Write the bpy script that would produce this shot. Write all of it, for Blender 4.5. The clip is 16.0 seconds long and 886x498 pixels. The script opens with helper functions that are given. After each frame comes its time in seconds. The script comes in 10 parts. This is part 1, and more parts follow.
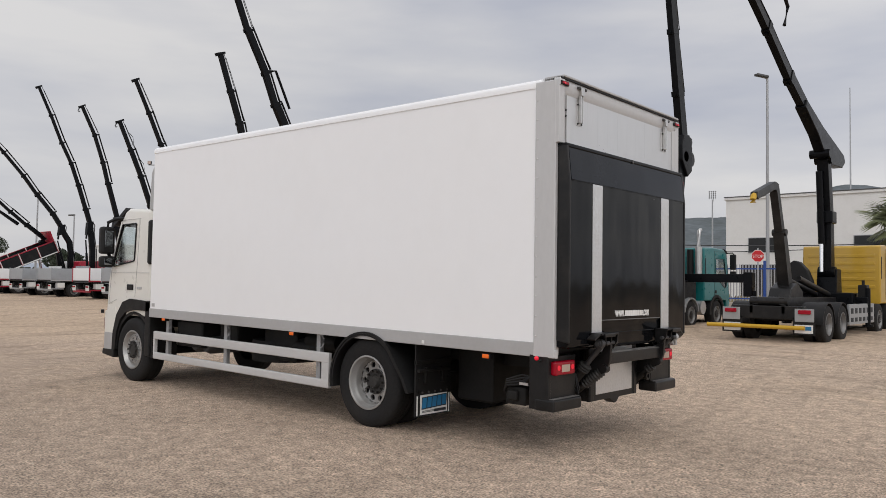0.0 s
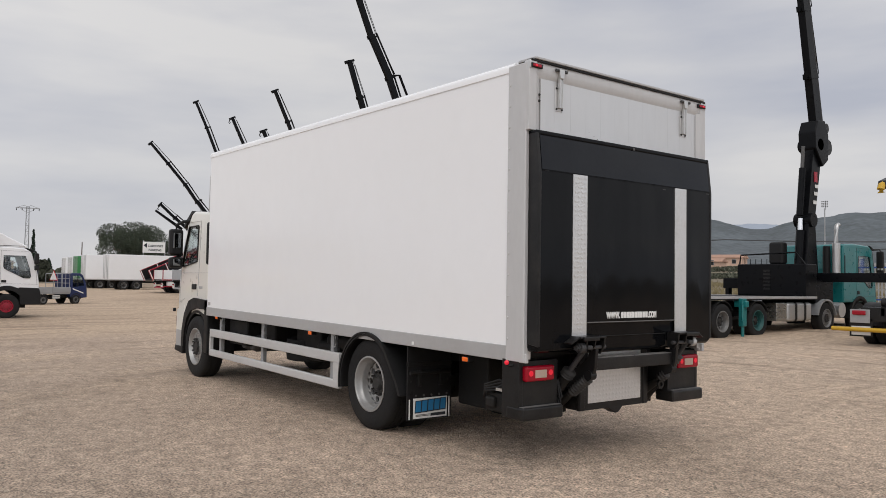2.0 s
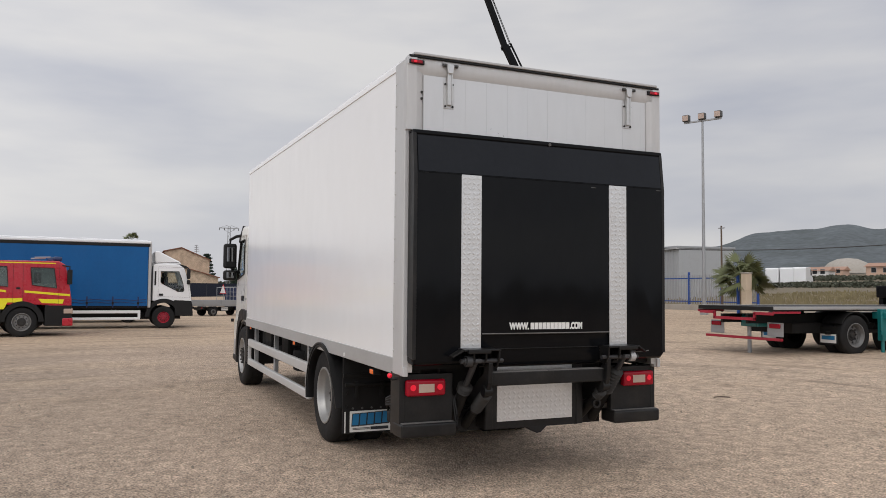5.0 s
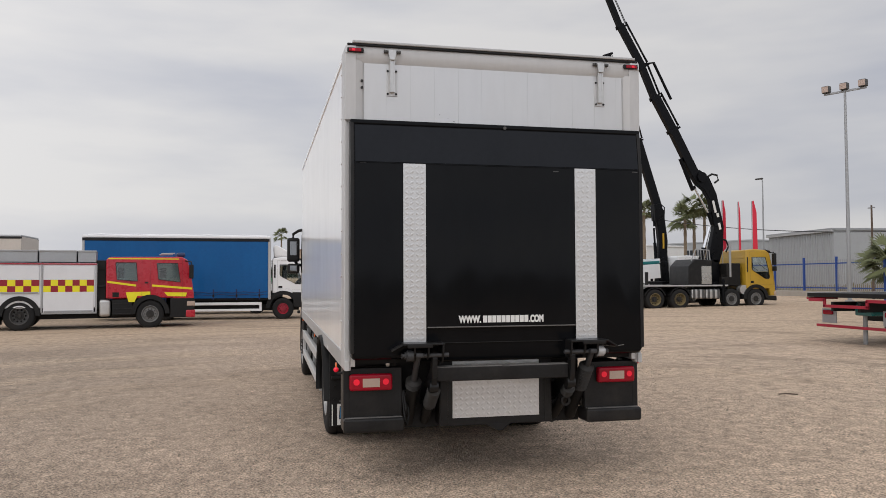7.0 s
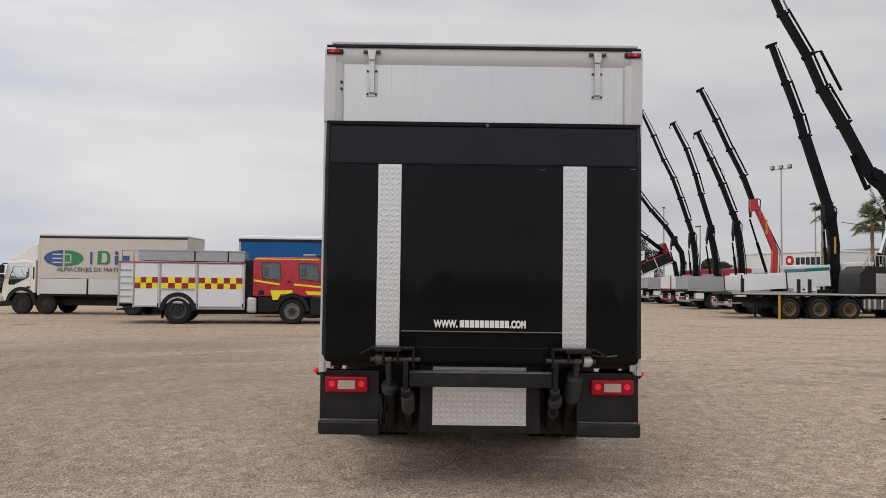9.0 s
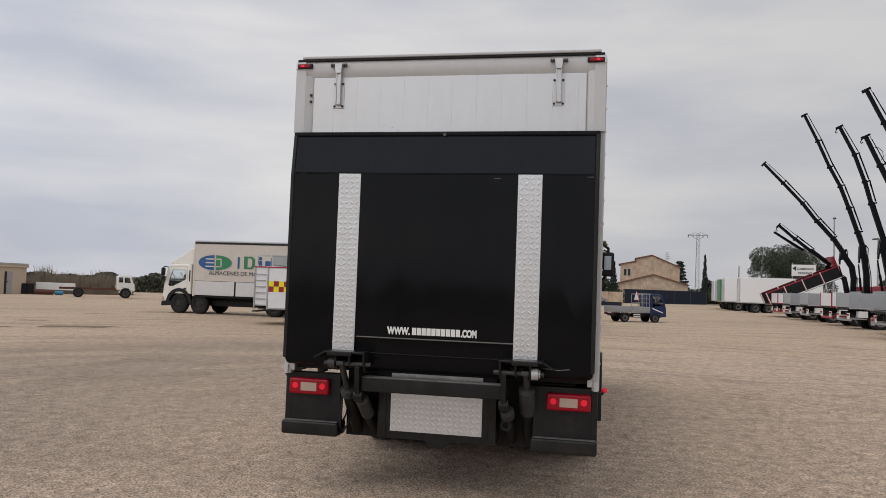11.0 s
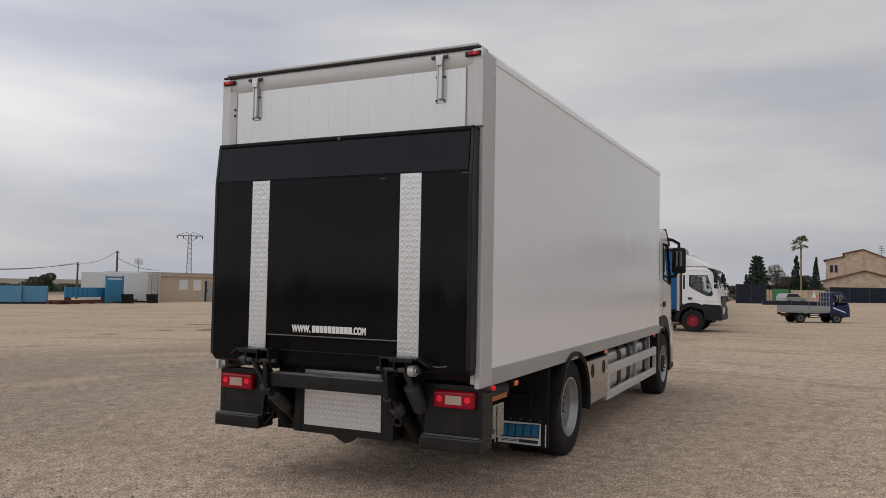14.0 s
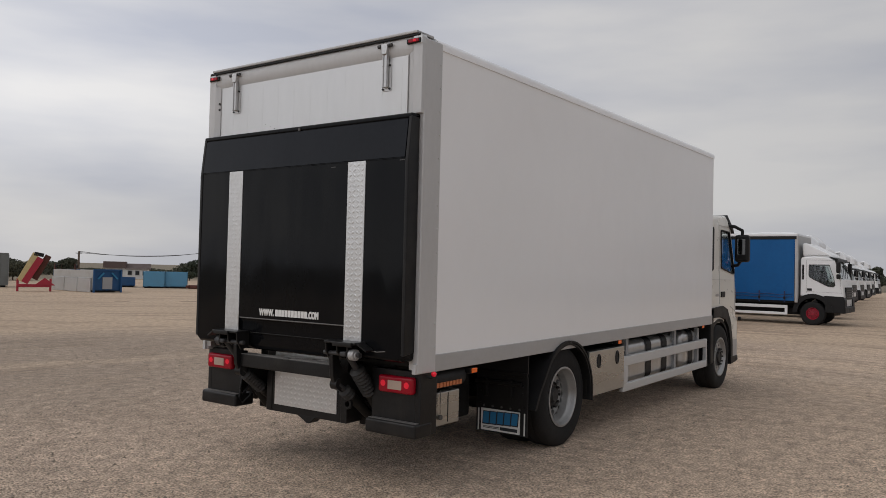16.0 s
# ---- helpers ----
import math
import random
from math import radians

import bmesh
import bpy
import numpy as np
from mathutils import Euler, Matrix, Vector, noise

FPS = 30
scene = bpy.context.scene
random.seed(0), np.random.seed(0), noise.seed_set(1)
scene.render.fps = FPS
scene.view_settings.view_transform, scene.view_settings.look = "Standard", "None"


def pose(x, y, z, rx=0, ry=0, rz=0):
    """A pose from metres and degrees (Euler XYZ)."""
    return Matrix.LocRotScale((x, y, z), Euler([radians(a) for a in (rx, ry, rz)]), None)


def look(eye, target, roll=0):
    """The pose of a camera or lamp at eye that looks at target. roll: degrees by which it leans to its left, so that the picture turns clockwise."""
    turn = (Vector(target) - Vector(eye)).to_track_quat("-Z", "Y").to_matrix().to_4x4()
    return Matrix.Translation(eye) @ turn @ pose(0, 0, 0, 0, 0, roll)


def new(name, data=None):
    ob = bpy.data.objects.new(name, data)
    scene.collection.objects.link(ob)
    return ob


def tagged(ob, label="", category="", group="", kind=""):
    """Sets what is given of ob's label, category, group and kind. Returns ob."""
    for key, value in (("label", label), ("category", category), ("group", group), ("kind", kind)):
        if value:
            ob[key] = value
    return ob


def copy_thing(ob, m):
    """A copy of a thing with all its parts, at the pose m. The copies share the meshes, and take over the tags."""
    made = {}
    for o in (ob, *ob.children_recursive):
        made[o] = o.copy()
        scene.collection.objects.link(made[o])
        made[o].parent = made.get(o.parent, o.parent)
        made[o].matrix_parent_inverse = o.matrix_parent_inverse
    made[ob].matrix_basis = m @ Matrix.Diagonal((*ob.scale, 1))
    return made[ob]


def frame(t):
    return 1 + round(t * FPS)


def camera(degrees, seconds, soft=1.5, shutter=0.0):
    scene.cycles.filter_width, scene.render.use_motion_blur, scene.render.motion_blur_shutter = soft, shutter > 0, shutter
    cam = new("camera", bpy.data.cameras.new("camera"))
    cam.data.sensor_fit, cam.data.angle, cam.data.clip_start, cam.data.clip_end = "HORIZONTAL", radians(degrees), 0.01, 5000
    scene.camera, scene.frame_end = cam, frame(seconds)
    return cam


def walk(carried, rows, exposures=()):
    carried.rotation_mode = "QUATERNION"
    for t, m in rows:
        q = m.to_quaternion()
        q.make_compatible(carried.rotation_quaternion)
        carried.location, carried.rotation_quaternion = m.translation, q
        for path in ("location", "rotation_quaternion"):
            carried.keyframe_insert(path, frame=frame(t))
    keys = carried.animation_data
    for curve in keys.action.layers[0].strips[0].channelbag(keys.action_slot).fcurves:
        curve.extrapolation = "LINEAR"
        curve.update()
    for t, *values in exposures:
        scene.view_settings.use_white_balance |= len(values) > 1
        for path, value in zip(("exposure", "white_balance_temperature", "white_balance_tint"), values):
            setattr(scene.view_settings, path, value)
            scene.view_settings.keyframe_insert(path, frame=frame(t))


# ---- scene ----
cam = camera(59.3, 16.0, soft=0.6)
METRES, EYE, TILT, LEAN, TURN = 13.06, 1.6, 0.0, 0.0, 41.3
ROWS = [
    (0.0, 0.0, 0.0, 0.0, -0.03, 2.82, -0.55),
    (0.5, 0.032, 0.0047, -0.0008, 3.51, 2.79, -0.49),
    (1.0, 0.0635, 0.0155, -0.0003, 4.95, 2.78, -0.37),
    (1.5, 0.0974, 0.0244, 0.0003, 8.12, 2.75, -0.87),
    (2.0, 0.1268, 0.0398, 0.0002, 11.35, 2.75, -0.59),
    (2.5, 0.1583, 0.0512, -0.0, 13.51, 3.05, -0.55),
    (3.0, 0.1898, 0.0613, 0.0012, 16.94, 3.11, -1.28),
    (3.5, 0.2175, 0.077, 0.0014, 19.02, 3.54, -1.5),
    (4.0, 0.2486, 0.0898, 0.0007, 21.84, 3.63, -1.04),
    (4.5, 0.2767, 0.106, -0.0001, 23.4, 3.63, -0.71),
    (7.0, 0.4047, 0.1995, 0.0018, 35.82, 2.73, 0.32),
    (7.5, 0.4229, 0.223, 0.0024, 39.06, 2.71, -0.37),
    (8.0, 0.4458, 0.2441, 0.0023, 42.14, 2.86, -0.39),
    (8.5, 0.4645, 0.2658, 0.0021, 45.23, 2.84, -0.49),
    (11.0, 0.5595, 0.3875, 0.0044, 60.22, 3.31, -2.14),
    (11.5, 0.5712, 0.4145, 0.005, 62.71, 3.24, -2.28),
    (12.0, 0.587, 0.4406, 0.0058, 65.44, 3.62, -1.91),
    (12.5, 0.6007, 0.467, 0.0061, 67.02, 3.58, -1.71),
    (13.0, 0.6124, 0.495, 0.0074, 68.65, 3.26, -1.31),
    (13.5, 0.629, 0.5238, 0.0077, 71.18, 3.28, -1.63),
    (14.0, 0.6372, 0.5524, 0.0065, 74.38, 3.14, -1.23),
    (14.5, 0.6454, 0.5802, 0.0071, 78.37, 3.09, -0.72),
    (15.0, 0.6545, 0.61, 0.0082, 80.81, 2.27, -1.08),
    (15.5, 0.6556, 0.6378, 0.0083, 82.81, 2.08, -1.13),
    (16.0, 0.6615, 0.6648, 0.0083, 84.4, 2.03, -1.68),
]
walk(cam, [(t, pose(0, 0, 0, 0, -0.49, 0) @ pose(3.94, -7.34, EYE, TILT, LEAN, TURN) @ pose(METRES * x, METRES * y, METRES * z, 90 + pitch, roll, yaw)) for t, x, y, z, yaw, pitch, roll in ROWS],
     exposures=[(0.0, 0.19), (4.5, 0.18), (8.0, 0.13), (11.0, 0.01), (13.5, -0.14), (16.0, -0.26)])

# ---- sky, sun and exposure ----
world = bpy.data.worlds.new("overcast_sky")
scene.world = world
world.use_nodes = True
wn, wl = world.node_tree.nodes, world.node_tree.links
wn.clear()
w_out = wn.new("ShaderNodeOutputWorld")
w_bg = wn.new("ShaderNodeBackground")
w_sky = wn.new("ShaderNodeTexSky")
w_sky.sky_type, w_sky.sun_disc = "NISHITA", False
SUN_ELEV, SUN_AZIM = 50.0, 130.0
w_sky.sun_elevation, w_sky.sun_rotation = radians(SUN_ELEV), radians(SUN_AZIM)
w_sky.air_density, w_sky.dust_density = 1.0, 3.0
w_co = wn.new("ShaderNodeTexCoord")
w_map = wn.new("ShaderNodeMapping")
w_map.inputs["Scale"].default_value = (1.3, 1.3, 6.0)
w_map.inputs["Rotation"].default_value = (0.05, -0.04, 0.6)
w_n = wn.new("ShaderNodeTexNoise")
w_n.inputs["Scale"].default_value, w_n.inputs["Detail"].default_value, w_n.inputs["Roughness"].default_value = 1.5, 5.0, 0.5
w_ramp = wn.new("ShaderNodeValToRGB")
w_ramp.color_ramp.elements[0].position, w_ramp.color_ramp.elements[0].color = 0.33, (5.2, 5.4, 6.15, 1)
w_ramp.color_ramp.elements[1].position, w_ramp.color_ramp.elements[1].color = 0.66, (8.0, 7.85, 7.8, 1)
w_mix = wn.new("ShaderNodeMixRGB")
w_mix.inputs[0].default_value = 0.93
wl.new(w_co.outputs["Generated"], w_map.inputs["Vector"])
wl.new(w_map.outputs[0], w_n.inputs["Vector"])
wl.new(w_n.outputs[0], w_ramp.inputs[0])
wl.new(w_sky.outputs[0], w_mix.inputs[1])
wl.new(w_ramp.outputs[0], w_mix.inputs[2])
# the cloud is brighter on the side where the sun stands behind it
w_dot = wn.new("ShaderNodeVectorMath")
w_dot.operation = "DOT_PRODUCT"
w_dot.inputs[1].default_value = (0.766, -0.643, 0.2)
wl.new(w_co.outputs["Generated"], w_dot.inputs[0])
w_rng = wn.new("ShaderNodeMapRange")
w_rng.inputs[1].default_value, w_rng.inputs[2].default_value, w_rng.inputs[3].default_value, w_rng.inputs[4].default_value = -1.0, 1.0, 0.745, 1.4
wl.new(w_dot.outputs["Value"], w_rng.inputs[0])
w_mul = wn.new("ShaderNodeMixRGB")
w_mul.blend_type = "MULTIPLY"
w_mul.inputs[0].default_value = 1.0
wl.new(w_mix.outputs[0], w_mul.inputs[1])
wl.new(w_rng.outputs[0], w_mul.inputs[2])
# thicker cloud low in the south-west, thinner above it
w_thin = wn.new("ShaderNodeVectorMath")
w_thin.operation = "DOT_PRODUCT"
w_thin.inputs[1].default_value = (-0.5, -0.866, 0.0)
wl.new(w_co.outputs["Generated"], w_thin.inputs[0])
w_side = wn.new("ShaderNodeMapRange")
w_side.interpolation_type = "SMOOTHSTEP"
w_side.inputs[1].default_value, w_side.inputs[2].default_value, w_side.inputs[3].default_value, w_side.inputs[4].default_value = 0.91, 0.99, 0.0, 1.0
wl.new(w_thin.outputs["Value"], w_side.inputs[0])
w_up = wn.new("ShaderNodeSeparateXYZ")
wl.new(w_co.outputs["Generated"], w_up.inputs[0])
w_band = wn.new("ShaderNodeMapRange")
w_band.interpolation_type = "SMOOTHSTEP"
w_band.inputs[1].default_value, w_band.inputs[2].default_value, w_band.inputs[3].default_value, w_band.inputs[4].default_value = 0.04, 0.2, 0.84, 1.13
wl.new(w_up.outputs[2], w_band.inputs[0])
w_pale = wn.new("ShaderNodeMixRGB")
w_pale.inputs[1].default_value = (1, 1, 1, 1)
wl.new(w_side.outputs[0], w_pale.inputs[0])
wl.new(w_band.outputs[0], w_pale.inputs[2])
w_two = wn.new("ShaderNodeMixRGB")
w_two.blend_type = "MULTIPLY"
w_two.inputs[0].default_value = 1.0
wl.new(w_mul.outputs[0], w_two.inputs[1])
wl.new(w_pale.outputs[0], w_two.inputs[2])
wl.new(w_two.outputs[0], w_bg.inputs["Color"])
w_bg.inputs["Strength"].default_value = 0.1
wl.new(w_bg.outputs[0], w_out.inputs["Surface"])

sun = new("sun", bpy.data.lights.new("sun", "SUN"))
sun.data.energy, sun.data.angle, sun.data.color = 0.7, radians(45), (1.0, 0.95, 0.88)
sun_way = Vector((math.sin(radians(SUN_AZIM)) * math.cos(radians(SUN_ELEV)), math.cos(radians(SUN_AZIM)) * math.cos(radians(SUN_ELEV)), math.sin(radians(SUN_ELEV))))
sun.matrix_world = look(sun_way * 50, (0, 0, 0))

# ---- materials ----
MATS = {}


def material(name, colour, rough=0.5, metal=0.0, grain=0.12, scale=6.0, stain=0.0, stain_colour=(0.16, 0.13, 0.1), stain_scale=1.2,
             bump=0.0, bump_scale=60.0, coat=0.0, glow=0.0, stretch=(1, 1, 1), per_object=0.0, wave=0.0, ior=1.45):
    """Paint, plastic, metal, stone: a colour with grain at two scales, stains, relief and wear."""
    m = bpy.data.materials.new(name)
    m.use_nodes = True
    n, l = m.node_tree.nodes, m.node_tree.links
    b = n["Principled BSDF"]
    co, mp = n.new("ShaderNodeTexCoord"), n.new("ShaderNodeMapping")
    mp.inputs["Scale"].default_value = stretch
    l.new(co.outputs["Object"], mp.inputs["Vector"])

    def noise_at(s, detail=4.0, r=0.55):
        t = n.new("ShaderNodeTexNoise")
        t.inputs["Scale"].default_value, t.inputs["Detail"].default_value, t.inputs["Roughness"].default_value = s, detail, r
        l.new(mp.outputs[0], t.inputs["Vector"])
        return t.outputs[0]

    def ranged(src, a, c, lo=0.3, hi=0.7):
        r = n.new("ShaderNodeMapRange")
        r.inputs[1].default_value, r.inputs[2].default_value, r.inputs[3].default_value, r.inputs[4].default_value = lo, hi, a, c
        l.new(src, r.inputs[0])
        return r.outputs[0]

    def mixed(kind, f, a, c):
        x = n.new("ShaderNodeMixRGB")
        x.blend_type = kind
        for sock, v in zip(x.inputs, (f, a, c)):
            if isinstance(v, bpy.types.NodeSocket):
                l.new(v, sock)
            else:
                sock.default_value = v
        return x.outputs[0]

    fine, broad = noise_at(scale * 9), noise_at(scale)
    shade = mixed("MIX", 0.5, ranged(fine, 1 - grain, 1 + grain), ranged(broad, 1 - grain, 1 + grain))
    c = mixed("MULTIPLY", 1.0, (*colour, 1), shade)
    if stain:
        c = mixed("MIX", ranged(noise_at(stain_scale, 6.0, 0.65), 0.0, stain, 0.48, 0.75), c, (*stain_colour, 1))
    if per_object:
        info = n.new("ShaderNodeObjectInfo")
        c = mixed("MULTIPLY", 1.0, c, ranged(info.outputs["Random"], 1 - per_object, 1 + per_object, 0.0, 1.0))
    l.new(c, b.inputs["Base Color"])
    l.new(ranged(broad, max(0.03, rough * 0.85), min(1.0, rough * 1.2)), b.inputs["Roughness"])
    b.inputs["Metallic"].default_value = metal
    b.inputs["IOR"].default_value = ior
    b.inputs["Coat Weight"].default_value = coat
    b.inputs["Coat Roughness"].default_value = 0.08
    if bump or wave:
        bp = n.new("ShaderNodeBump")
        bp.inputs["Strength"].default_value = bump or wave
        bp.inputs["Distance"].default_value = 0.004 if bump else 0.12
        l.new(noise_at(bump_scale if bump else 1.1, 2.0), bp.inputs["Height"])
        l.new(bp.outputs[0], b.inputs["Normal"])
    if glow:
        l.new(c, b.inputs["Emission Color"])
        b.inputs["Emission Strength"].default_value = glow
    MATS[name] = m
    return m


def glass(name, colour, rough=0.03):
    m = bpy.data.materials.new(name)
    m.use_nodes = True
    b = m.node_tree.nodes["Principled BSDF"]
    b.inputs["Base Color"].default_value = (*colour, 1)
    b.inputs["Roughness"].default_value = rough
    b.inputs["Transmission Weight"].default_value = 1.0
    b.inputs["IOR"].default_value = 1.45
    MATS[name] = m
    return m


P = material
white_panel = P("white_panel", (0.86, 0.868, 0.88), 0.15, grain=0.012, scale=0.6, wave=0.08, stretch=(1, 1, 0.7), stain=0.05, stain_colour=(0.55, 0.52, 0.48))
white_paint = P("white_paint", (0.74, 0.73, 0.68), 0.3, grain=0.02, coat=0.4, stain=0.06, stain_colour=(0.5, 0.47, 0.42))
clean_white = P("clean_white", (0.78, 0.79, 0.8), 0.32, grain=0.02, coat=0.3, stain=0.06, stain_colour=(0.5, 0.47, 0.42))
frame_grey = P("frame_grey", (0.57, 0.568, 0.562), 0.4, 0.65, grain=0.03, scale=1.5, stain=0.2, stain_colour=(0.4, 0.38, 0.35), stretch=(1, 1, 0.4))
aluminium = P("aluminium", (0.56, 0.56, 0.555), 0.45, 0.25, grain=0.06, scale=3, stretch=(0.3, 1, 1), stain=0.12, stain_colour=(0.3, 0.28, 0.26))
post_grey = P("post_grey", (0.53, 0.53, 0.53), 0.42, 0.15, grain=0.05, scale=3, stretch=(1, 1, 0.3), stain=0.15, stain_colour=(0.28, 0.26, 0.24))
rail_grey = P("rail_grey", (0.44, 0.44, 0.44), 0.45, 0.25, grain=0.05, scale=2, stain=0.15, stain_colour=(0.28, 0.25, 0.22))
door_grey = P("door_grey", (0.6, 0.6, 0.597), 0.36, 0.75, grain=0.03, scale=1.5, stain=0.2, stain_colour=(0.42, 0.4, 0.36), stretch=(1, 1, 0.3))
label_orange = P("label_orange", (0.5, 0.16, 0.06), 0.5, grain=0.1)
lift_black = P("lift_black", (0.0048, 0.0053, 0.0064), 0.09, grain=0.15, scale=1.2, stain=0.35, stain_colour=(0.0085, 0.0088, 0.0092), stain_scale=1.3, wave=0.2, stretch=(1, 1.6, 0.5), ior=1.22)
# lift black made lighter: the tilted band's sky reflection is in the colour
sky_sheen_black = P("sky_sheen_black", (0.0135, 0.0155, 0.0195), 0.14, grain=0.12, scale=2.5, stain=0.12, stain_colour=(0.022, 0.023, 0.026), wave=0.12, ior=1.24)
dark_iron = P("dark_iron", (0.0095, 0.0095, 0.01), 0.36, grain=0.4, scale=5, stain=0.32, stain_colour=(0.055, 0.05, 0.044), stain_scale=3.0, bump=0.1, ior=1.35)
dusty_black = P("dusty_black", (0.011, 0.0108, 0.0106), 0.55, grain=0.3, scale=4, stain=0.3, stain_colour=(0.04, 0.034, 0.028), bump=0.15, ior=1.3)
plastic_black = P("plastic_black", (0.0115, 0.0115, 0.012), 0.5, grain=0.2, stain=0.2, stain_colour=(0.035, 0.032, 0.028), bump=0.12, ior=1.32)
chequer = P("chequer_aluminium", (0.64, 0.645, 0.645), 0.33, 0.65, grain=0.1, scale=4, stain=0.35, stain_colour=(0.4, 0.39, 0.37), stain_scale=4)
tyre_mat = P("tyre_rubber", (0.0145, 0.0145, 0.015), 0.75, ior=1.3, grain=0.3, scale=5, stain=0.35, stain_colour=(0.05, 0.044, 0.037), bump=0.3, bump_scale=90)
rim_silver = P("rim_silver", (0.36, 0.36, 0.355), 0.36, 0.45, grain=0.1, scale=8, stain=0.4, stain_colour=(0.2, 0.17, 0.14), stain_scale=6)
rim_dull = P("rim_dull", (0.2, 0.2, 0.198), 0.45, 0.3, grain=0.12, scale=8, stain=0.5, stain_colour=(0.1, 0.085, 0.07), stain_scale=6)
rim_ochre = P("rim_ochre", (0.2, 0.155, 0.075), 0.5, 0.2, grain=0.15, scale=8, stain=0.5, stain_colour=(0.08, 0.07, 0.055), stain_scale=6)
hub_dark = P("hub_dark", (0.028, 0.027, 0.026), 0.6, 0.1, grain=0.3, stain=0.4, stain_colour=(0.07, 0.06, 0.05), stain_scale=8)
hub_grey = P("hub_grey", (0.085, 0.085, 0.085), 0.55, 0.3, grain=0.2, stain=0.4, stain_colour=(0.1, 0.08, 0.06))
teal_rim = P("teal_rim", (0.025, 0.1, 0.1), 0.45, 0.1, grain=0.1, stain=0.4, stain_colour=(0.15, 0.14, 0.12))
roller_grey = P("roller_grey", (0.045, 0.045, 0.047), 0.5, 0.2, grain=0.2, stain=0.3, stain_colour=(0.08, 0.07, 0.06))
steel = P("stainless_steel", (0.46, 0.455, 0.43), 0.27, 0.85, grain=0.08, scale=3, stain=0.25, stain_colour=(0.3, 0.26, 0.2), stretch=(0.4, 1, 2))
tank_metal = P("tank_metal", (0.55, 0.55, 0.545), 0.33, 0.75, grain=0.1, scale=4, stain=0.3, stain_colour=(0.22, 0.2, 0.18))
red_lens = P("red_lens", (0.5, 0.008, 0.016), 0.15, grain=0.05, coat=0.6, glow=0.18)
red_dull = P("red_dull_lens", (0.3, 0.004, 0.016), 0.22, grain=0.05, coat=0.1, ior=1.35)
red_lit = P("red_lit_lens", (0.7, 0.014, 0.035), 0.15, grain=0.02, glow=0.3)
clear_lens = P("clear_lens", (0.45, 0.34, 0.28), 0.2, grain=0.05, coat=0.5)
amber = P("amber_lens", (0.75, 0.13, 0.01), 0.25, grain=0.05, coat=0.3, glow=0.12)
sign_white = P("sign_white", (0.72, 0.72, 0.7), 0.45, grain=0.03, stain=0.15, stain_colour=(0.4, 0.37, 0.32))
sign_blue = P("sign_blue", (0.015, 0.16, 0.34), 0.4, grain=0.05)
sign_dark = P("sign_dark", (0.02, 0.025, 0.03), 0.45, grain=0.1)
window_glass = glass("window_glass", (0.9, 0.95, 0.94))
cab_dark = P("cab_interior", (0.02, 0.022, 0.024), 0.7, grain=0.3, scale=2)
seat_cloth = P("seat_cloth", (0.06, 0.065, 0.07), 0.9, grain=0.2)
mirror_glass = P("mirror_glass", (0.22, 0.23, 0.24), 0.04, 1.0, grain=0.01)
cab_midtone = P("cab_midtone", (0.10, 0.125, 0.13), 0.5, grain=0.4, scale=2.5)
# dust on ledges; also the painted highlight along the platform lip
ledge_dust_glint = P("dusty_glint_ledge", (0.125, 0.12, 0.115), 0.6, grain=0.25, scale=8)
damp_soil = P("damp_soil", (0.15, 0.108, 0.072), 0.8, grain=0.2, scale=2.5, stain=0.5, stain_colour=(0.26, 0.2, 0.14), stain_scale=2.0)
teal = P("teal_paint", (0.012, 0.165, 0.17), 0.3, grain=0.05, coat=0.5, stain=0.1)
yellow_paint = P("yellow_paint", (0.47, 0.29, 0.03), 0.34, grain=0.05, coat=0.4, stain=0.12)
crane_black = P("crane_black", (0.005, 0.0055, 0.0068), 0.3, grain=0.25, stain=0.1, stain_colour=(0.018, 0.017, 0.015), ior=1.2)
chrome = P("chrome", (0.75, 0.76, 0.77), 0.12, 1.0, grain=0.02)
crane_red = P("crane_red", (0.42, 0.018, 0.022), 0.35, grain=0.05, coat=0.3)
crane_cream = P("crane_cream", (0.55, 0.45, 0.22), 0.45, grain=0.08, stain=0.2)
crane_yellow = P("crane_yellow", (0.5, 0.3, 0.02), 0.4, grain=0.05)
blue_tarp = P("blue_tarpaulin", (0.003, 0.088, 0.27), 0.48, grain=0.08, scale=1.2, bump=1.0, bump_scale=1.6, stain=0.2, stain_colour=(0.008, 0.115, 0.3), ior=1.35)
beige_tarp = P("beige_tarpaulin", (0.56, 0.51, 0.46), 0.5, grain=0.06, scale=1.2, bump=0.5, bump_scale=2.0, stain=0.25, stain_colour=(0.4, 0.36, 0.31))
fire_red = P("fire_red", (0.43, 0.010, 0.026), 0.28, grain=0.03, coat=0.6)
fire_yellow = P("reflective_yellow", (0.78, 0.7, 0.02), 0.4, grain=0.03)
fire_dark_red = P("check_red", (0.27, 0.012, 0.025), 0.4, grain=0.03)
shutter_grey = P("roller_shutter", (0.7, 0.71, 0.73), 0.45, 0.1, grain=0.03, stain=0.08)
dropside_grey = P("dropside_grey", (0.36, 0.38, 0.4), 0.45, 0.3, grain=0.06, scale=2, stain=0.2)
pink_red = P("faded_red", (0.34, 0.015, 0.035), 0.4, grain=0.06, stain=0.1)
navy = P("navy_paint", (0.008, 0.02, 0.085), 0.35, grain=0.05, coat=0.4)
skip_blue = P("skip_blue", (0.09, 0.27, 0.43), 0.5, grain=0.06, scale=2, stain=0.25, stain_colour=(0.14, 0.2, 0.26))
green_paint = P("green_paint", (0.05, 0.22, 0.08), 0.4, grain=0.06)
